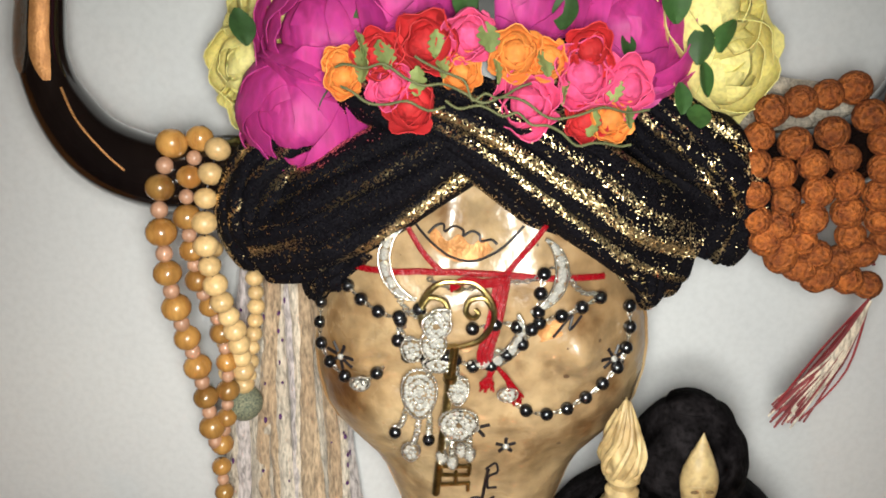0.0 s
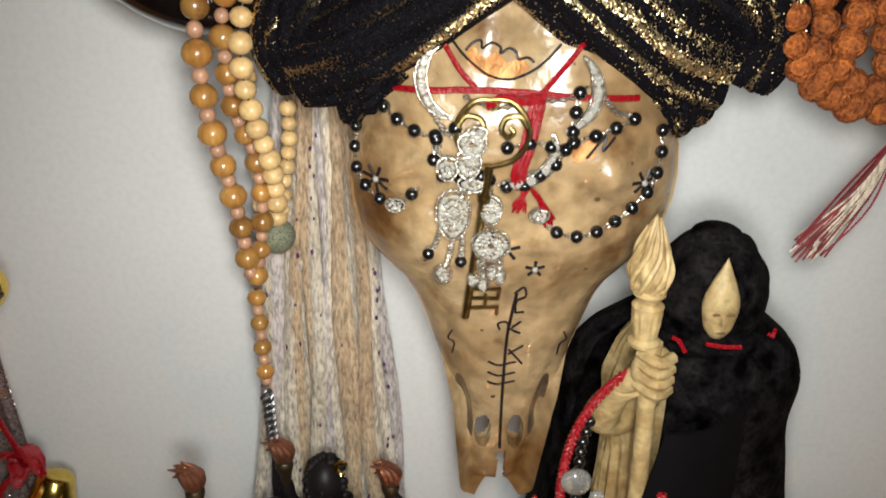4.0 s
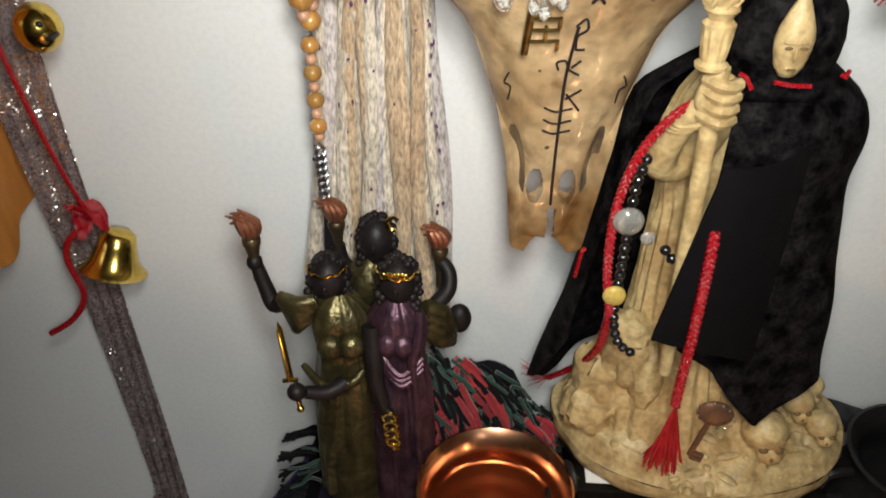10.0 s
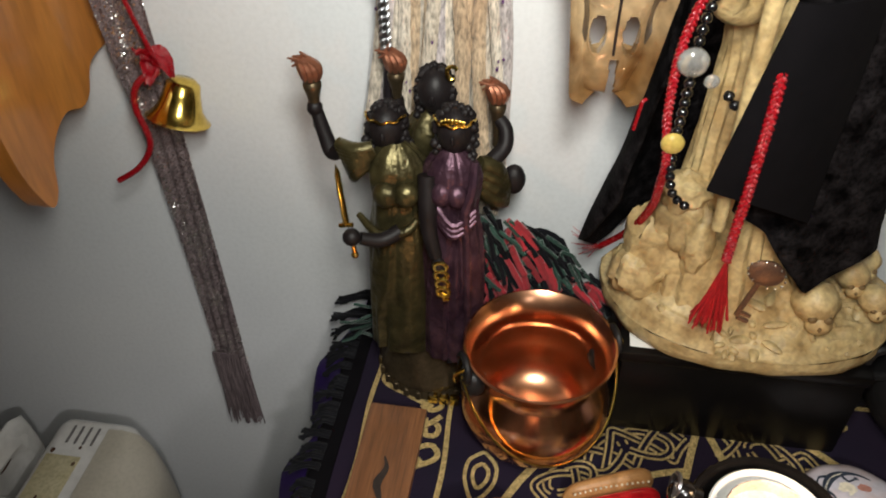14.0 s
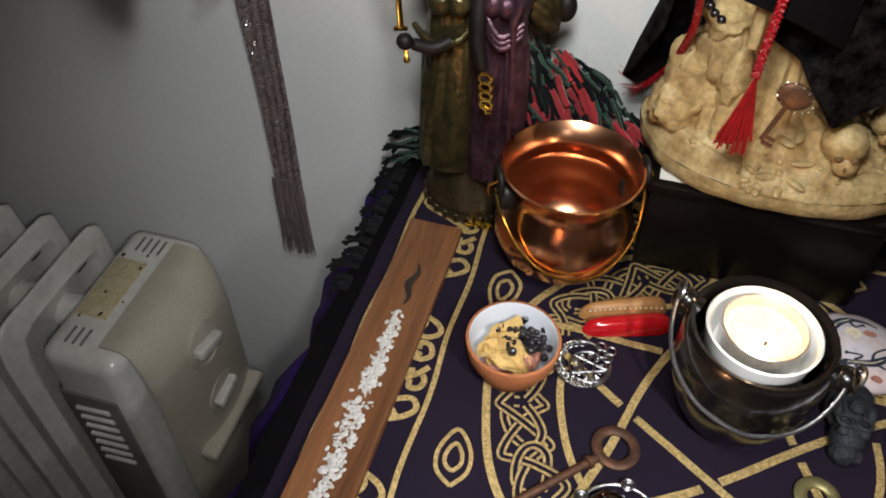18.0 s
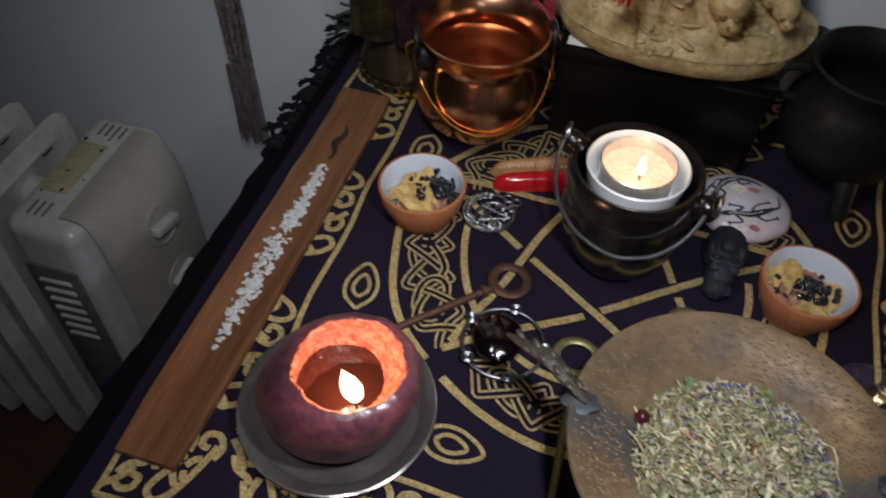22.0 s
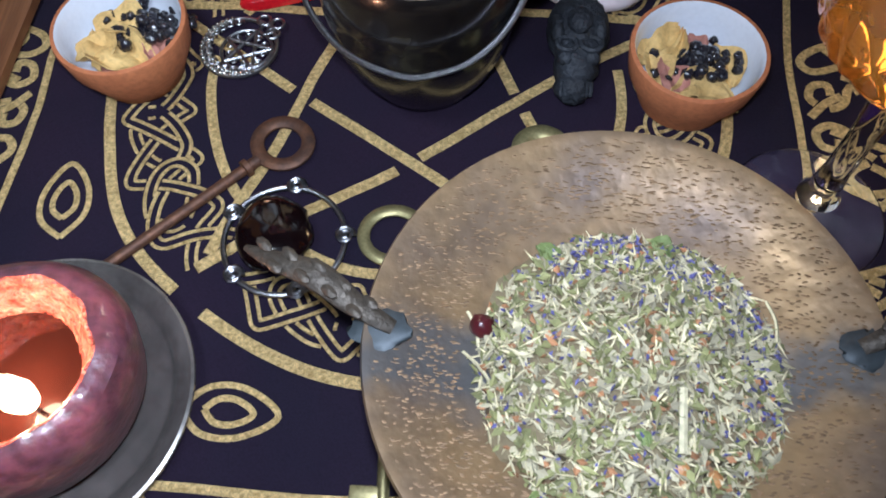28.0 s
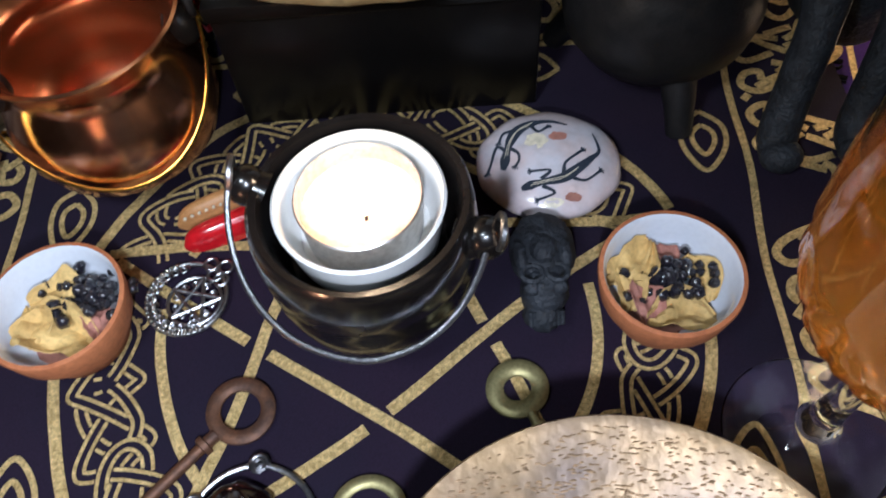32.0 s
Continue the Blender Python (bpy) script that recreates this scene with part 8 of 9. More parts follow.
def cloak(u, v):
    """u round the figure from the front edge over the right side and back to the left edge, v from neck to hem."""
    th = radians(-26 + 310 * u)
    k = v ** 0.75
    hem_z = np.interp(u, (0, 0.07, 0.16, 0.26, 0.42, 0.62, 0.80, 0.90, 0.96, 1.0), (0.948, 0.940, 0.900, 0.922, 0.92, 0.90, 0.872, 0.860, 0.885, 0.93))
    z = 1.108 + (hem_z - 1.108) * v
    r = np.interp(u, (0, 0.12, 0.28, 0.5, 0.75, 0.92, 1.0), (0.050, 0.060, 0.070, 0.052, 0.074, 0.098, 0.086))
    r = 0.021 + (r - 0.021) * (0.30 * min(1, v / 0.10) + 0.70 * k)
    shoulder = 0.008 * math.exp(-((v - 0.16) / 0.12) ** 2) * (1 if 0.1 < u < 0.5 else 0.5)
    fold = 1 + 0.035 * math.sin(u * 46 + 2 * v) * v + 0.03 * noise.noise(Vector((u * 9, v * 5, 2)))
    rr = (r + shoulder) * fold
    return (AX + rr * math.sin(th) * 1.0, min(0.398, AY - rr * math.cos(th) * 0.86), z)


g = Geo()
sheet(g, cloak, 110, 44, 0.0022)
part("drape", g, M_VELVET, cl)
g = Geo()


def flap(u, v):
    z = 1.082 - 0.096 * v + 0.006 * math.sin(3 * u) * v
    left = 0.0815 - 0.0175 * v
    return (left * (1 - u) + 0.124 * u, 0.2615 - 0.0025 * v - 0.002 * math.sin(math.pi * u) + 0.024 * u * u, z - 0.034 * u * v)


sheet(g, flap, 10, 16, 0.002)
part("front_flap", g, M_BLACKCLOTH, cl, "turned-back plain black lining")
g = Geo()


def hood(u, v):
    a = 2 * math.pi * u
    ph = 0.12 + (math.pi * 0.80 - 0.12) * v
    x, y, z = math.sin(ph) * math.cos(a), math.sin(ph) * math.sin(a), math.cos(ph)
    s = 1 + 0.05 * noise.noise(Vector((x * 3, y * 3, z * 3)))
    p = (AX + 0.0005 + 0.0275 * x * s, 0.3225 + 0.0240 * y * s, 1.119 + 0.0335 * z * s)
    return p


full = Geo()
sheet(full, hood, 48, 30)
ball(full, (AX, 0.322, 1.1495), (0.012, 0.012, 0.005), 16, 8)
part("hood", full, M_VELVET, cl)
g = Geo()
tube(g, [(AX + 0.0255 * math.cos(t), 0.325 + 0.0235 * math.sin(t), 1.099 + 0.002 * math.sin(3 * t)) for t in np.linspace(0, 6.283, 30)[:-1]], 0.0055, 10, True)
part("collar_roll", g, M_VELVET, cl)

# red cords, tassel and bead string on the statue
sc = thing("plaited_red_cord", (0.06, 0.27, 0.95), "shiny plaited red cord with a tassel hanging over the cloak", "cord")


def plait(path, w):
    pts = [vec(p) for p in spline(path, 30)]
    seg = np.array([0.0] + [np.linalg.norm(b - a) for a, b in zip(pts, pts[1:])]).cumsum()
    for ph in range(3):
        g = Geo()
        out = []
        for s in np.arange(0, seg[-1], 0.0008):
            p = [np.interp(s, seg, [q[k] for q in pts]) for k in range(3)]
            a = 2 * math.pi * s / 0.0085 + ph * 2.094
            out.append((p[0] + w * math.cos(a), p[1] + 0.7 * w * math.sin(2 * a), p[2] + 0.25 * w * math.sin(a)))
        tube(g, out, w * 0.72, 7)
        part("strand", g, M_REDCORD, sc)


plait([(0.085, 0.283, 1.105), (0.064, 0.272, 1.105), (0.048, 0.270, 1.085), (0.0405, 0.271, 1.055), (0.040, 0.270, 1.02), (0.0435, 0.268, 0.995), (0.045, 0.280, 0.972), (0.046, 0.300, 0.940), (0.040, 0.332, 0.896), (0.0255, 0.361, 0.856)], 0.0015)
plait([(0.0833, 0.2655, 1.056), (0.0832, 0.2600, 1.050), (0.0828, 0.2560, 1.035), (0.0822, 0.2535, 0.995), (0.0815, 0.2530, 0.965), (0.0815, 0.2530, 0.945)], 0.0017)
g = Geo()
for k in range(60):
    e = (0.0805 + uni(-0.010, 0.010), 0.254 + uni(-0.006, 0.008), 0.898 + uni(-0.004, 0.010))
    tube(g, spline([(0.082, 0.253, 0.946), ((0.082 + e[0]) / 2 + uni(-0.001, 0.001), 0.252, 0.922), e], 4), 0.0006, 4)
part("tassel", g, M_TASSEL, sc, "red thread tassel")
g = Geo()
for k in range(26):
    e = (0.016 + uni(-0.010, 0.006), 0.368 + uni(-0.010, 0.006), 0.856 + uni(-0.010, 0.012))
    tube(g, [(0.0255, 0.361, 0.856), e], 0.00025, 4)
part("frayed_end", g, M_TASSEL, sc, "frayed dark red cord end")
for a, b in (((0.088, 0.291, 1.112), (0.094, 0.288, 1.106)), ((0.104, 0.292, 1.108), (0.120, 0.291, 1.107)), ((0.134, 0.298, 1.110), (0.138, 0.300, 1.111)), ((0.0325, 0.30, 1.01), (0.029, 0.302, 0.99))):
    g = Geo()
    tube(g, [a, ((a[0] + b[0]) / 2, a[1] - 0.001, a[2] - 0.001), b], 0.0011, 6)
    part("stitch", g, M_REDCORD, sc)
string_beads("statue_bead_string", (0.05, 0.275, 1.0), "black bead string with quartz beads round the statue", [(0.052, 0.275, 1.080), (0.048, 0.272, 1.065), (0.047, 0.270, 1.045), (0.0465, 0.270, 1.02), (0.046, 0.269, 0.995), (0.050, 0.268, 0.975), (0.060, 0.268, 0.966)], [0.0026], [M_JET])
string_beads("statue_bead_string", (0.07, 0.275, 1.02), "black bead string with quartz beads round the statue", [(0.064, 0.270, 1.034), (0.071, 0.268, 1.026), (0.079, 0.268, 1.022)], [0.0027], [M_JET])
for at, r, m, w in (((0.046, 0.267, 1.049), 0.0072, M_CLEARBEAD, "clear quartz disc bead"), ((0.056, 0.267, 1.040), 0.0036, M_CLEARBEAD, "clear quartz drop bead"), ((0.0445, 0.266, 1.006), 0.0058, M_CITRINE, "yellow quartz disc bead")):
    g = Geo()
    ball(g, at, (r, r * 0.55, r), 18, 12)
    solid("quartz_bead", g, m, at, f"{w} on the statue's string", "bead")
g = Geo()
ball(g, (0.1065, 0.262, 0.932), (0.0105, 0.003, 0.0085), 18, 10, (0, 25, 0))
kc = thing("heart_key_charm", (0.106, 0.262, 0.92), "small copper key charm with a heart-shaped red bow", "charm")
part("bow", g, M_RUST, kc)
g = Geo()
tube(g, [(0.104, 0.261, 0.926), (0.097, 0.258, 0.903)], 0.0016, 7)
tube(g, [(0.098, 0.2575, 0.906), (0.104, 0.257, 0.904)], 0.0015, 6)
tube(g, [(0.0975, 0.2575, 0.902), (0.1035, 0.257, 0.900)], 0.0015, 6)
part("shank", g, M_RUST, kc)
g = Geo()
for k in range(14):
    t = 6.283 * k / 14
    ball(g, (0.1065 + 0.0105 * math.cos(t), 0.2605, 0.932 + 0.0085 * math.sin(t) - 0.004 * math.cos(t)), 0.0008, 6, 5)
part("bow_rim", g, M_SILVER, kc)


# ---- triple statue, one plain mesh with painted areas ----
def triple_statue():
    g = Geo()
    SK_, GR, PU, GO, BR, CO = range(6)
    cx, cy, z0 = -0.088, 0.330, 0.7512
    r_ = random.Random(11)
    g.use(BR)
    lathe(g, [(0.0, 0.0), (0.0385, 0.0), (0.0400, 0.003), (0.0390, 0.006), (0.0380, 0.009), (0.0400, 0.012), (0.0388, 0.016), (0.0345, 0.026), (0.0310, 0.038), (0.0265, 0.048), (0.0, 0.050)], (cx, cy, z0), 64, lambda a, i: 1 + (0.012 * math.sin(7 * a) if i < 6 else 0.10 * noise.noise(Vector((3 * math.cos(a), 3 * math.sin(a), i * 0.8)))))
    for k in range(26):
        t = 6.2832 * k / 26
        block(g, (cx + 0.0398 * math.cos(t) - 0.002, cy + 0.0398 * math.sin(t) - 0.002, z0 + 0.002), (cx + 0.0398 * math.cos(t) + 0.002, cy + 0.0398 * math.sin(t) + 0.002, z0 + 0.0095), 0.0006, 1)
    g.use(GO)
    for k in range(3):
        block(g, (cx + 0.003 + 0.008 * k, cy - 0.0428, z0 + 0.0015), (cx + 0.010 + 0.008 * k, cy - 0.0370, z0 + 0.0085), 0.001)

    def gown(x, y, slot, ph, top, r0=0.026):
        """Pleated dress from hem to shoulders, drawn in under the bust."""
        g.use(slot)
        h = top - z0 - 0.046
        rows = [(0.86, 0.0), (1.0, 0.012)] + [(np.interp(k / 28, (0, 0.35, 0.55, 0.70, 0.76, 0.83, 0.89, 0.95, 1.0), (1.0, 0.93, 0.86, 0.74, 0.68, 0.78, 0.80, 0.66, 0.22)), k / 28) for k in range(1, 29)]

        def fold(a, i):
            # hanging folds wander, fork and fade out towards the bust
            f = i / 29
            s = a + 0.9 * f * math.sin(a + ph) + 0.35 * noise.noise(Vector((2 * math.cos(a), 2 * math.sin(a), 2.5 * f + ph)))
            deep = 0.26 if f < 0.66 else 0.17
            return 1 + deep * (0.62 * noise.noise(Vector((3.4 * math.cos(s), 3.4 * math.sin(s), 1.1 * f + ph * 3))) + 0.34 * abs(math.sin(3 * s + ph)) - 0.14) 
        lathe(g, [(r0 * r, h * f) for r, f in rows], (x, y, z0 + 0.046), 84, fold, (1, 0.86))
    gown(-0.1045, 0.3125, GR, 0.0, 0.9640, 0.0235)
    gown(-0.0700, 0.3085, PU, 1.5, 0.9660, 0.0215)
    gown(-0.0870, 0.3430, GR, 3.0, 0.9700, 0.0235)
    # draped cloth: sleeve, over-fold and sashes
    g.use(GR)
    for k in range(9):
        f = k / 8
        tube(g, spline([(-0.117 + 0.002 * f, 0.306 + 0.004 * f, 0.9625 - 0.010 * f), (-0.127, 0.304, 0.961 - 0.016 * f), (-0.1385 + 0.008 * f, 0.308, 0.9620 - 0.024 * f)], 6), [0.0036, 0.0044, 0.0036], 9)
    tube(g, spline([(-0.128, 0.302, 0.914), (-0.112, 0.290, 0.909), (-0.096, 0.291, 0.913), (-0.090, 0.296, 0.918)], 6), [0.002, 0.0034, 0.0034, 0.002], 9)
    ball(g, (-0.108, 0.2955, 0.936), (0.0085, 0.007, 0.0085), 14, 10)
    ball(g, (-0.096, 0.2960, 0.937), (0.0080, 0.007, 0.0085), 14, 10)
    for k in range(4):
        tube(g, spline([(-0.056, 0.330, 0.940 - 0.006 * k), (-0.047, 0.336, 0.934 - 0.008 * k), (-0.040, 0.344, 0.914 - 0.004 * k)], 6), [0.005, 0.006, 0.004], 10)
    g.use(PU)
    for k in range(3):
        tube(g, spline([(-0.080, 0.2965, 0.935 - 0.004 * k), (-0.067, 0.2885, 0.9225 - 0.004 * k), (-0.054, 0.296, 0.9300 - 0.004 * k)], 6), [0.0016, 0.0026, 0.0016], 8)
    tube(g, spline([(-0.0555, 0.300, 0.962), (-0.0565, 0.2935, 0.945), (-0.060, 0.2915, 0.930), (-0.0585, 0.2925, 0.900), (-0.0575, 0.2925, 0.850), (-0.0575, 0.293, 0.805)], 6), [0.0024, 0.003, 0.003, 0.0026, 0.0026, 0.0016], 8)
    ball(g, (-0.0745, 0.2950, 0.940), (0.0070, 0.006, 0.0080), 14, 10)
    ball(g, (-0.0650, 0.2945, 0.9400), (0.0066, 0.0060, 0.0080), 14, 10)
    # skin: necks, plain heads and curled hair
    g.use(SK_)
    for x, y, z in ((-0.1105, 0.3170, 0.9700), (-0.0685, 0.3090, 0.9765), (-0.0850, 0.3400, 0.9835)):
        ball(g, (x, y, z), (0.0108, 0.0115, 0.0140), 22, 14)
        ball(g, (x, y - 0.0108, z - 0.001), (0.0016, 0.003, 0.0034), 8, 6)
        tube(g, [(x, y + 0.003, z - 0.028), (x, y + 0.001, z - 0.008)], 0.0062, 12)
        for k in range(90):
            a, e = r_.uniform(-0.35, 3.5), r_.uniform(-1.2, 1.4)
            q = (x + 0.0112 * math.cos(a) * math.cos(e * 0.9), y + 0.0118 * math.sin(a) * math.cos(e * 0.9) + 0.001, z + 0.0135 * math.sin(e))
            ball(g, q, r_.uniform(0.0018, 0.0030), 6, 5)
        for k in range(16):
            s_ = -1 if k % 2 else 1
            ball(g, (x + s_ * r_.uniform(0.008, 0.0125), y + r_.uniform(-0.004, 0.006), z - r_.uniform(0.004, 0.022)), r_.uniform(0.0022, 0.0034), 7, 5)
    arm = lambda pts, r: tube(g, spline(pts, 7), r, 12)
    arm([(-0.136, 0.311, 0.957), (-0.144, 0.314, 0.951), (-0.1485, 0.317, 0.960), (-0.1530, 0.320, 0.975)], [0.0052, 0.0052, 0.0046, 0.0038])
    ball(g, (-0.1538, 0.3195, 0.9775), (0.0048, 0.0048, 0.0055), 12, 8)
    arm([(-0.103, 0.348, 0.950), (-0.1105, 0.354, 0.956), (-0.1125, 0.356, 0.967)], [0.0055, 0.005, 0.0045])
    arm([(-0.050, 0.336, 0.938), (-0.0425, 0.344, 0.944), (-0.0425, 0.350, 0.953), (-0.0470, 0.354, 0.958)], [0.0052, 0.0050, 0.0046, 0.0042])
    arm([(-0.100, 0.292, 0.912), (-0.110, 0.286, 0.9085), (-0.122, 0.281, 0.9125)], [0.0050, 0.0046, 0.0040])
    ball(g, (-0.1268, 0.2790, 0.9145), (0.0058, 0.0056, 0.0056), 12, 8)
    arm([(-0.0835, 0.300, 0.950), (-0.0825, 0.2925, 0.930), (-0.0815, 0.2890, 0.918), (-0.0765, 0.2835, 0.9010)], [0.0060, 0.0058, 0.0052, 0.0040])
    ball(g, (-0.0745, 0.2815, 0.8960), (0.0046, 0.0042, 0.0060), 12, 8)
    ball(g, (-0.0356, 0.352, 0.9146), (0.0078, 0.007, 0.0110), 14, 10)
    arm([(-0.100, 0.304, 0.806), (-0.1005, 0.296, 0.797)], [0.006, 0.005])
    arm([(-0.071, 0.300, 0.806), (-0.067, 0.293, 0.796)], [0.0055, 0.005])
    # gold: diadems, sword, keys, bracelets
    g.use(GO)
    for x, y, z in ((-0.1105, 0.3175, 0.9795), (-0.0685, 0.3095, 0.9855)):
        tube(g, [(x + 0.0118 * math.cos(t), y + 0.0124 * math.sin(t), z + 0.0008 * math.sin(9 * t)) for t in np.linspace(3.2, 6.2, 20)], 0.0009, 6)
    for k in range(7):
        ball(g, (-0.0685 + 0.0020 * (k - 3), 0.2978 + 0.0003 * abs(k - 3), 0.9868 + 0.0016 * math.cos((k - 3) * 0.5)), (0.0013, 0.001, 0.0022), 7, 5)
    tube(g, [(-0.0735 + 0.0032 * math.cos(t), 0.332, 0.9995 + 0.0042 * math.sin(t)) for t in np.linspace(0.6, 5.2, 14)], 0.0013, 7)
    tube(g, [(-0.1330, 0.2830, 0.9640), (-0.1326, 0.2828, 0.958), (-0.1298, 0.2805, 0.9235)], [0.0004, 0.0030, 0.0036], 8, flat=0.5)
    tube(g, [(-0.1340, 0.2800, 0.9220), (-0.1255, 0.2800, 0.9235)], 0.0015, 7)
    tube(g, [(-0.1262, 0.2785, 0.9085), (-0.1257, 0.278, 0.9040)], 0.0016, 8)
    ball(g, (-0.1256, 0.278, 0.9015), 0.0024, 10, 7)
    for k in range(4):
        tube(g, [(-0.0728 + 0.0006 * k + 0.0038 * math.cos(t), 0.2785 - 0.0006 * k, 0.8975 - 0.0062 * k + 0.0036 * math.sin(t)) for t in np.linspace(0, 6.283, 14)[:-1]], 0.0013, 6, True)
    tube(g, [(-0.072, 0.277, 0.879), (-0.0705, 0.277, 0.872), (-0.0675, 0.277, 0.8735)], 0.0014, 6)
    # torches with curling flames
    for x, y, z, lean in ((-0.1538, 0.320, 0.9800, 0.0), (-0.1120, 0.3555, 0.9700, 0.0), (-0.0485, 0.3545, 0.9540, 0.0)):
        g.use(BR)
        lathe(g, [(0.0014, -0.017), (0.0026, -0.015), (0.0022, -0.011), (0.0026, -0.004), (0.0034, 0.003), (0.0044, 0.008), (0.0054, 0.011), (0.0054, 0.0135), (0.0044, 0.015), (0.0056, 0.0175), (0.0050, 0.019)], (x, y, z), 22)
        g.use(CO)
        for k in range(9):
            a = 0.7 * k
            tip = (x - 0.0075 + 0.0045 * math.cos(a * 1.7), y + 0.003 * math.sin(a), z + 0.0285 + 0.0035 * math.sin(a * 2.3))
            tube(g, spline([(x + 0.0036 * math.cos(a), y + 0.0036 * math.sin(a), z + 0.017), (x + 0.0050 * math.cos(a), y + 0.0046 * math.sin(a), z + 0.0230), (x - 0.003 + 0.0035 * math.cos(a), y + 0.0035 * math.sin(a), z + 0.0275), tip], 4), [0.0022, 0.0026, 0.0018, 0.0005], 7)
    solid("triple_statue", g, [M_SKIN, M_GREENROBE, M_PURPLEROBE, M_GOLD, M_BRONZE, M_COPPERPAINT], (cx, cy, z0), "dark bronze-painted statue of three standing figures with torches", "statue")


triple_statue()

# yarn bundle
yb = thing("yarn_bundle", (-0.01, 0.37, 0.752), "heap of red, green and black wool yarn with loose ends", "yarn")
g = Geo()
ball(g, (-0.016, 0.378, 0.800), (0.032, 0.012, 0.052), 30, 16, rough=0.10, seed=3)
part("core", g, M_YARNBLACK, yb)
for name, m, cnt, w, step in (("black_wool_strand", M_YARNBLACK, 230, 0.0018, 0.0105), ("green_wool_strand", M_YARNGREEN, 190, 0.0013, 0.0085), ("red_wool_strand", M_YARNRED, 70, 0.0027, 0.0095)):
    g = Geo()
    for k in range(cnt):
        # cut ends lie like thatch: they start along the sloping top and hang down and sideways
        u, v = uni(0, 1), uni(0, 1) ** 1.2
        top = 0.898 - 0.040 * u - 0.020 * u * u
        x, z = -0.058 + 0.084 * u, top - v * (top - 0.775)
        y = 0.352 - 0.012 * math.sin(math.pi * min(1, 0.15 + v)) + uni(-0.004, 0.005) - (0.003 if m is M_YARNRED else 0)
        p = [(x, y, z)]
        d = vec((0.55 + uni(-0.5, 0.5), uni(-0.45, 0.05), -0.75 + uni(-0.35, 0.45)))
        for s in range(3):
            d = d + vec((uni(-0.35, 0.35), uni(-0.15, 0.2), uni(-0.45, 0.15)))
            p.append(tuple(vec(p[-1]) + d / np.linalg.norm(d) * step * uni(0.7, 1)))
        tube(g, spline(p, 3), w * uni(0.8, 1.15), 6)
    tagged(part(name, g, m, yb), kind="stuff")
g = Geo()
for k in range(6):
    p = [(-0.128 + uni(-0.004, 0.004), 0.33 + uni(-0.02, 0.02), 0.80 - 0.004 * k % 0.03)]
    for s in range(3):
        p.append((p[-1][0] - uni(0.004, 0.010), p[-1][1] + uni(-0.005, 0.005), p[-1][2] + uni(-0.008, 0.004)))
    tube(g, spline(p, 3), 0.0012, 5)
tagged(part("loose_end", g, M_YARNGREEN, yb, "dark green loose yarn ends"), kind="stuff")


# ---- black iron cauldron ----
def iron_cauldron():
    c = (0.263, 0.312, 0.7508)
    pot = thing("iron_cauldron", c, "small black cast iron cauldron on three legs", "cauldron")
    prof = [(0.0, 0.012), (0.024, 0.013), (0.039, 0.021), (0.0475, 0.034), (0.0500, 0.048), (0.0485, 0.062), (0.0435, 0.075), (0.0395, 0.082), (0.0400, 0.089), (0.0450, 0.096), (0.0465, 0.100), (0.0440, 0.101), (0.0380, 0.093), (0.0355, 0.084), (0.039, 0.076), (0.044, 0.062), (0.045, 0.050), (0.036, 0.028), (0.0, 0.020)]
    part("body", lathe(Geo(), prof, c, 60), M_IRON, pot)
    for a in (277, 37, 157):
        g = Geo()
        dx, dy = math.cos(radians(a)), math.sin(radians(a))
        tube(g, spline([(c[0] + 0.036 * dx, c[1] + 0.036 * dy, c[2] + 0.028), (c[0] + 0.047 * dx, c[1] + 0.047 * dy, c[2] + 0.013), (c[0] + 0.053 * dx, c[1] + 0.053 * dy, c[2] + 0.001)], 5), [0.010, 0.0075, 0.0065], 12)
        part("leg", g, M_IRON, pot)
    for a in (190, 10):
        dx, dy = math.cos(radians(a)), math.sin(radians(a))
        g = Geo()
        tube(g, spline([(c[0] + 0.046 * dx, c[1] + 0.046 * dy, c[2] + 0.092), (c[0] + 0.062 * dx, c[1] + 0.062 * dy, c[2] + 0.090), (c[0] + 0.063 * dx, c[1] + 0.063 * dy, c[2] + 0.070), (c[0] + 0.046 * dx, c[1] + 0.046 * dy, c[2] + 0.066)], 6), 0.003, 8)
        part("ear", g, M_IRON, pot)


iron_cauldron()
# dark animal figure, one plain mesh
g = Geo()
f0 = (0.352, 0.275, 0.7508)
for x in (-0.039, -0.001):
    tube(g, spline([(f0[0] + x, f0[1] - 0.040, f0[2] + 0.007), (f0[0] + x, f0[1] - 0.030, f0[2] + 0.011), (f0[0] + x + 0.005, f0[1] - 0.018, f0[2] + 0.034), (f0[0] + x + 0.012, f0[1] - 0.004, f0[2] + 0.058), (f0[0] + x + 0.020, f0[1] + 0.020, f0[2] + 0.088)], 6), [0.0080, 0.0098, 0.0092, 0.0095, 0.013], 16)
    ball(g, (f0[0] + x, f0[1] - 0.040, f0[2] + 0.0085), (0.0105, 0.0090, 0.0082), 16, 12)
ball(g, (f0[0] + 0.012, f0[1] + 0.052, f0[2] + 0.062), (0.036, 0.045, 0.060), 30, 18, rough=0.08)
ball(g, (f0[0] + 0.010, f0[1] + 0.020, f0[2] + 0.100), (0.030, 0.024, 0.040), 24, 14, rough=0.08)
tube(g, spline([(f0[0] - 0.02, f0[1] + 0.085, f0[2] + 0.02), (f0[0] - 0.07, f0[1] + 0.098, f0[2] + 0.05), (f0[0] - 0.105, f0[1] + 0.10, f0[2] + 0.066), (f0[0] - 0.125, f0[1] + 0.10, f0[2] + 0.078)], 7), [0.012, 0.012, 0.010, 0.006], 12)
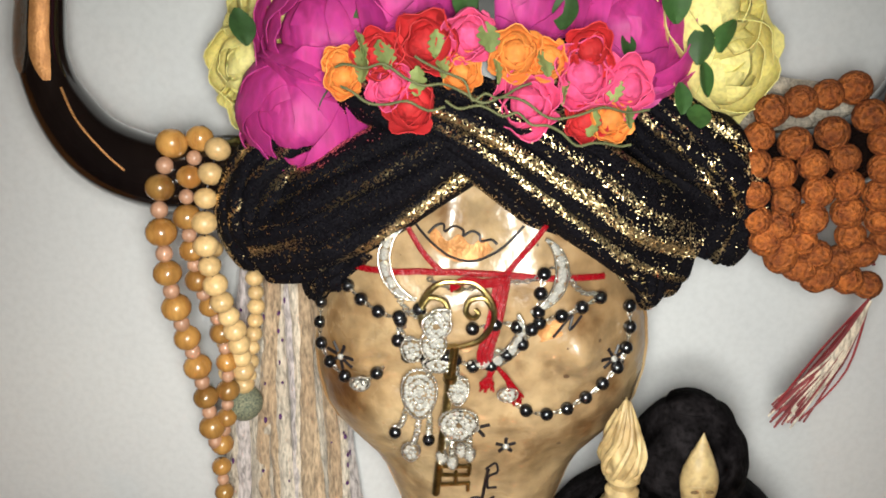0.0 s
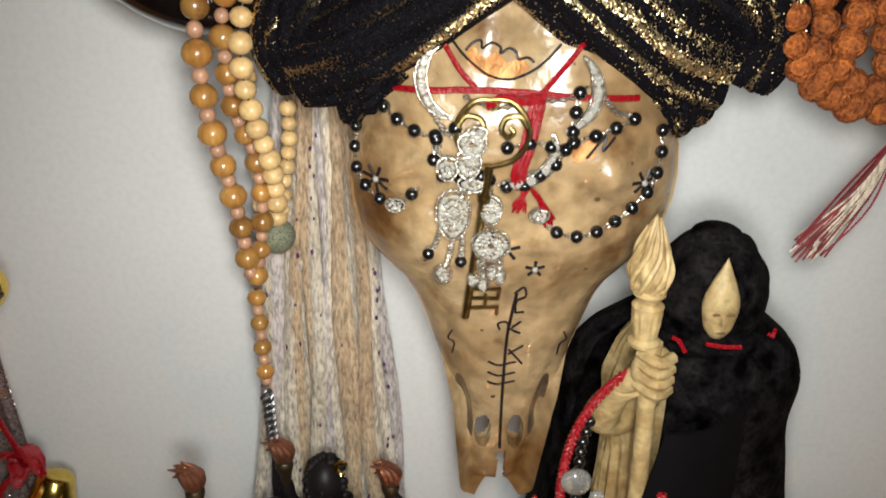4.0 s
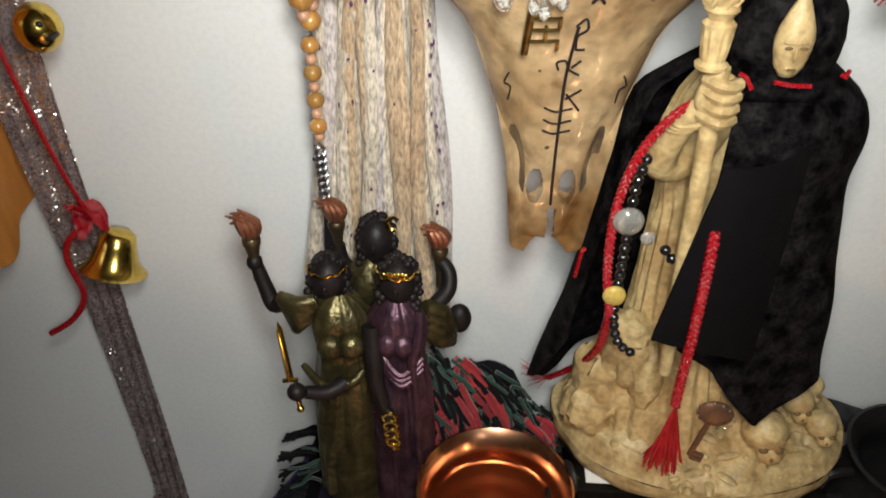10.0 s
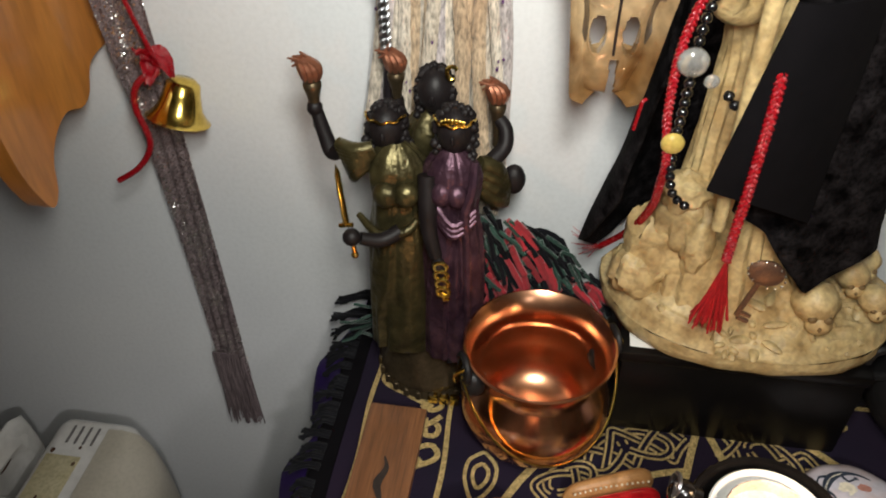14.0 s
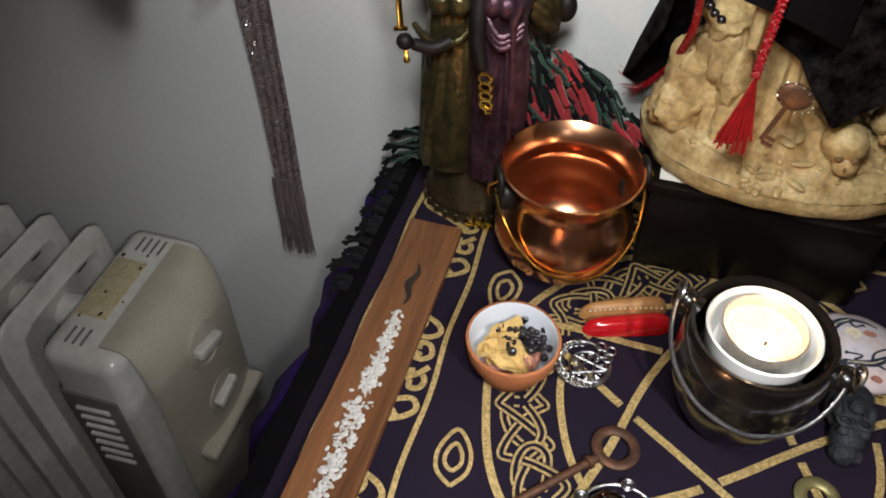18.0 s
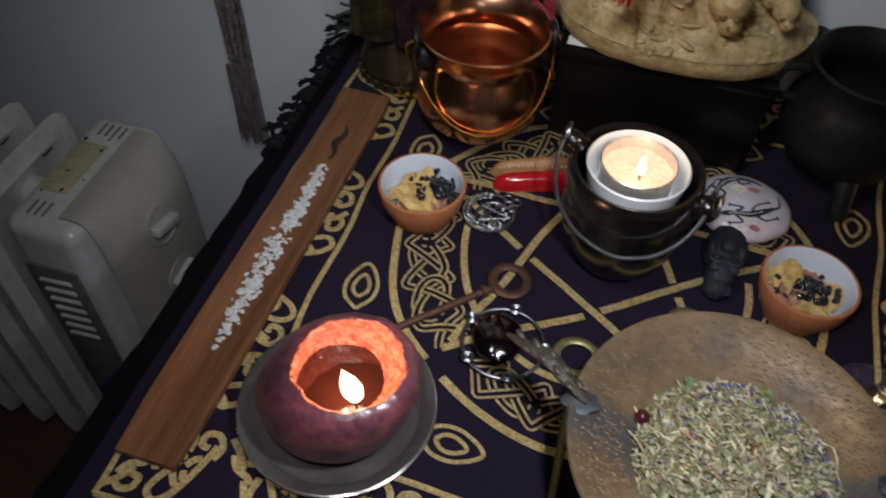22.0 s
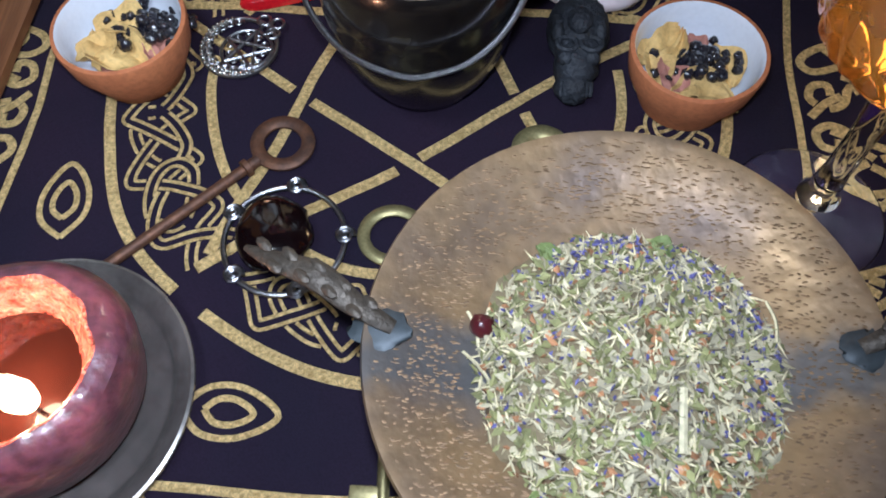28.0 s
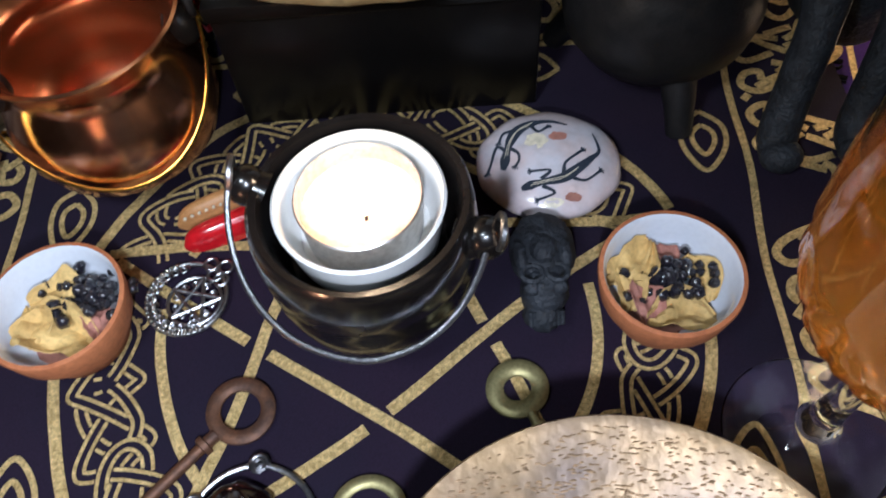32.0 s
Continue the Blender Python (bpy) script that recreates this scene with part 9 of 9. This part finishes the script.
solid("black_animal_figure", g, M_LAVA, f0, "dark matt sitting animal figure beside the cauldron", "statue")

# ---- oil radiator ----
RAD = thing("oil_radiator", (-0.52, 0.267, 0.0), "cream oil-filled electric radiator with control panel", "radiator")
FY, FZ = 0.267, 0.312


def plate_edge(a, half_y, half_z, corner):
    """A point on a rectangle with rounded corners, by angle."""
    ca, sa = math.cos(a), math.sin(a)
    k = (abs(ca / half_y) ** corner + abs(sa / half_z) ** corner) ** (-1 / corner)
    return k * ca, k * sa


def fin(x):
    g = Geo()
    # rolled rim, then a step down to the pressed middle of the plate
    rings = [(-0.0035, 0.70, 0.88), (-0.0080, 0.76, 0.905), (-0.0086, 0.80, 0.92), (-0.0040, 0.86, 0.945), (-0.0036, 0.955, 0.984), (-0.0020, 0.99, 0.997), (0.0, 1.0, 1.0), (0.0020, 0.99, 0.997), (0.0036, 0.955, 0.984), (0.0040, 0.86, 0.945), (0.0086, 0.80, 0.92), (0.0080, 0.76, 0.905), (0.0035, 0.70, 0.88)]
    n = 96
    verts = []
    for dx, sy, sz in rings:
        for k in range(n):
            y, z = plate_edge(2 * math.pi * k / n, 0.092 * sy, 0.265 * sz, 13.0)
            verts.append((x + dx, FY + y, FZ + z))
    faces = [(i * n + k, i * n + (k + 1) % n, (i + 1) * n + (k + 1) % n, (i + 1) * n + k) for i in range(len(rings) - 1) for k in range(n)]
    faces += [tuple(range(n)), tuple(range((len(rings) - 1) * n, len(rings) * n))]
    g.add(verts, faces)
    ob = part("fin", g, M_RADIATOR, RAD)
    g = Geo()
    ball(g, (x + 0.0042, FY + 0.040, 0.5480), (0.0012, 0.010, 0.0045), 16, 8, rough=0.3, seed=x * 50)
    part("rust_mark", g, M_RUST, ob, "brown rust mark at the weld")


for k in range(7):
    fin(-0.522 - 0.058 * k)
for zz in (0.10, 0.52):
    g = Geo()
    tube(g, [(-0.47, FY, zz), (-0.88, FY, zz)], 0.019, 20)
    part("pipe", g, M_RADIATOR, RAD)
head = part("control_box", block(Geo(), (-0.474, 0.178, 0.045), (-0.388, 0.357, 0.578), 0.016, 5), M_RADIATOR, RAD)
g = Geo()
profile = [(q[0], q[2]) for q in spline([(-0.414, 0, 0.5792), (-0.394, 0, 0.5795), (-0.374, 0, 0.572), (-0.358, 0, 0.552), (-0.350, 0, 0.515), (-0.348, 0, 0.45), (-0.349, 0, 0.32), (-0.354, 0, 0.19), (-0.366, 0, 0.125), (-0.389, 0, 0.105)], 6)]


def panel_face(u, v):
    px, pz = profile[min(len(profile) - 1, int(round(v * (len(profile) - 1))))]
    e = math.sin(math.pi * (0.02 + 0.96 * u)) ** 0.28
    return (px if px < -0.392 else -0.392 + (px + 0.392) * e, 0.198 + 0.142 * u, pz)


sheet(g, panel_face, 30, len(profile) - 1, 0.003)
panel = part("control_panel", g, M_RADPANEL, RAD, "bulging warm grey control panel")
for zz, r in ((0.528, 0.025), (0.446, 0.024)):
    g = Geo()
    px = -0.352 if zz > 0.5 else -0.349
    lathe(g, [(r, -0.002), (r * 1.05, 0.002), (r * 1.02, 0.004), (r * 0.88, 0.0046), (r * 0.84, 0.002), (0.0, 0.002)], (px, 0.262, zz), 40, None, (1, 1), (0, 82 if zz > 0.5 else 90, 0))
    dial = part("dial", g, M_RADPANEL, panel)
    g = Geo()
    block(g, (-0.006, -r * 0.80, 0.0), (0.006, r * 0.80, 0.013), 0.003, 3)
    turn = Matrix.Translation((px, 0.262, zz)) @ Euler((0, radians(86), 0)).to_matrix().to_4x4() @ Euler((0, 0, radians(-14 if zz > 0.5 else 8))).to_matrix().to_4x4()
    g.v = [tuple(turn @ Vector(p)) for p in g.v]
    part("dial_grip", g, M_RADIATOR, dial, "pale raised grip")
g = Geo()
block(g, (-0.356, 0.205, 0.386), (-0.335, 0.325, 0.400), 0.004, 3)
part("cord_rest", g, M_RADPANEL, panel)
vent = part("vent_panel", block(Geo(), (-0.466, 0.1745, 0.06), (-0.402, 0.1795, 0.520), 0.0022), M_RADGREY, RAD, "grey side vent panel")
for k in range(7):
    g = Geo()
    z = 0.497 - 0.0165 * k
    tube(g, [(-0.452, 0.1742, z), (-0.414, 0.1742, z + 0.004)], 0.0030, 8)
    part("vent_slot", g, M_RADIATOR, vent, "pale raised slat")
for y0 in (0.196, 0.322):
    for k in range(4 if y0 > 0.3 else 3):
        part("top_slot", block(Geo(), (-0.452 + 0.0085 * k, y0, 0.5775), (-0.4495 + 0.0085 * k, y0 + 0.020, 0.5790), 0.0004), M_RADGREY, head)
part("warning_label", block(Geo(), (-0.463, 0.230, 0.5775), (-0.428, 0.308, 0.5788), 0.0003), M_STICKER, head, "yellowed paper label, print worn away")
for x, y, d in ((-0.459, 0.312, 0.0022), (-0.4335, 0.318, 0.0016), (-0.4315, 0.300, 0.0018), (-0.437, 0.235, 0.0022), (-0.456, 0.228, 0.0014), (-0.424, 0.255, 0.0012), (-0.448, 0.262, 0.0016)):
    g = Geo()
    ball(g, (x, y, 0.5788), (d, d * 1.3, 0.0004), 10, 6, rough=0.4, seed=x * 90)
    part("rust_spot", g, M_RUST, head, "small brown rust spot")
for x in (-0.45, -0.84):
    part("foot", block(Geo(), (x - 0.02, 0.175, 0.0), (x + 0.02, 0.360, 0.05), 0.008), M_RADGREY, RAD)

# ---- pine shelf and bell ribbon ----
shelf = thing("wall_shelf", (-0.5, 0.40, 0.93), "orange varnished pine wall shelf with scalloped side", "shelf")
prof = [(0.4035, 1.45), (0.275, 1.45), (0.272, 1.20), (0.268, 1.02), (0.274, 0.95), (0.283, 0.918), (0.291, 0.905), (0.300, 0.912), (0.306, 0.930), (0.318, 0.944), (0.335, 0.950), (0.352, 0.944), (0.364, 0.948), (0.376, 0.965), (0.4035, 0.968)]
pp = spline([(0, a, b) for a, b in prof[3:]], 6)
outline = [(a, b) for a, b in prof[:3]] + [(q[1], q[2]) for q in pp]
for x0 in (-0.345, -0.86):
    g = Geo()
    n = len(outline)
    vs = [(x0, a, b) for a, b in outline] + [(x0 + 0.016, a, b) for a, b in outline]
    fs = [tuple(range(n)), tuple(range(2 * n - 1, n - 1, -1))] + [(i, i + n, (i + 1) % n + n, (i + 1) % n) for i in range(n)]
    g.add(vs, fs)
    part("side_board", g, M_PINE, shelf)
part("shelf_board", block(Geo(), (-0.845, 0.285, 0.962), (-0.346, 0.403, 0.978), 0.002), M_PINE, shelf)
part("back_board", block(Geo(), (-0.845, 0.391, 0.979), (-0.346, 0.403, 1.44), 0.002), M_PINE, shelf)

rb = thing("tinsel_ribbon", (-0.305, 0.37, 0.60), "mauve-grey tinsel ribbon hanging down with a frayed end", "ribbon")
g = Geo()


def rib(u, v):
    z = 1.43 - 0.80 * u
    x = -0.2985 + 0.006 * u + 0.002 * math.sin(u * 9)
    return (x + (v - 0.5) * (0.036 - 0.004 * u), np.interp(z, (0.55, 0.9, 1.05, 1.45), (0.388, 0.383, 0.372, 0.362)) - 0.004 * math.sin(v * 3.1 + u * 5) + 0.0012 * math.sin(v * 22 + u * 12), z)


sheet(g, rib, 90, 14, 0.0006)
part("band", g, M_RIBBON, rb)
g = Geo()
for k in range(120):
    x = -0.3075 + 0.031 * k / 119
    tube(g, spline([(x, 0.3835, 0.665), (x + uni(-0.002, 0.002), 0.384 + uni(-0.003, 0.003), 0.64), (x + uni(-0.005, 0.005) + 0.002, 0.384 + uni(-0.004, 0.004), 0.560 + uni(0, 0.03))], 4), 0.0006, 4)
tagged(part("frayed_end", g, M_TINSEL, rb, "frayed tinsel threads"), kind="stuff")


def bell(at, r, label, tilt):
    ob = thing("brass_bell", at, label, "bell", "bells on the ribbon")
    part("body", lathe(Geo(), [(0.0, 0.030), (r * 0.35, 0.0295), (r * 0.55, 0.026), (r * 0.62, 0.018), (r * 0.75, 0.008), (r * 0.95, 0.002), (r * 1.08, 0.0), (r * 1.0, -0.0005), (r * 0.7, 0.006), (r * 0.5, 0.02), (0.0, 0.025)], at, 40, None, (1, 1), tilt), M_GOLD, ob)
    g = Geo()
    ball(g, (at[0] + 0.001, at[1] - 0.002, at[2] + 0.001), 0.003, 12, 8)
    part("clapper", g, M_GOLD, ob)


bell((-0.270, 0.366, 0.931), 0.0205, "shiny yellow brass bell tied on with red cord", (-18, 14, 0))
jb = thing("jingle_bell", (-0.258, 0.352, 1.10), "round yellow brass jingle bell", "bell", "bells on the ribbon")
g = Geo()
ball(g, (-0.262, 0.352, 1.103), (0.0125, 0.0125, 0.0135), 26, 16)
part("shell", g, M_GOLD, jb)
g = Geo()
block(g, (-0.2535, 0.340, 1.100), (-0.249, 0.349, 1.1025), 0.0008)
ball(g, (-0.2545, 0.3415, 1.1085), 0.0018, 8, 6)
part("slot", g, M_INK, jb)
bc = thing("bell_cord", (-0.28, 0.362, 0.98), "red string and ribbon bow tying the bells", "cord")
for pts, w in (([(-0.300, 0.352, 1.42), (-0.290, 0.346, 1.20), (-0.284, 0.344, 1.11), (-0.278, 0.352, 1.03), (-0.272, 0.362, 0.975)], 0.0016), ([(-0.274, 0.362, 0.972), (-0.287, 0.356, 0.962), (-0.293, 0.356, 0.945), (-0.291, 0.358, 0.915), (-0.303, 0.356, 0.895), (-0.322, 0.354, 0.882)], 0.0022)):
    g = Geo()
    tube(g, spline(pts, 10), w, 8)
    part("string", g, M_REDCORD, bc)
for k in range(5):
    g = Geo()
    petal(g, (-0.274 + uni(-0.006, 0.006), 0.360, 0.974 + uni(-0.003, 0.006)), 0.018, uni(0, 6.28), 0.9, k)
    part("bow_loop", g, M_REDCORD, bc)
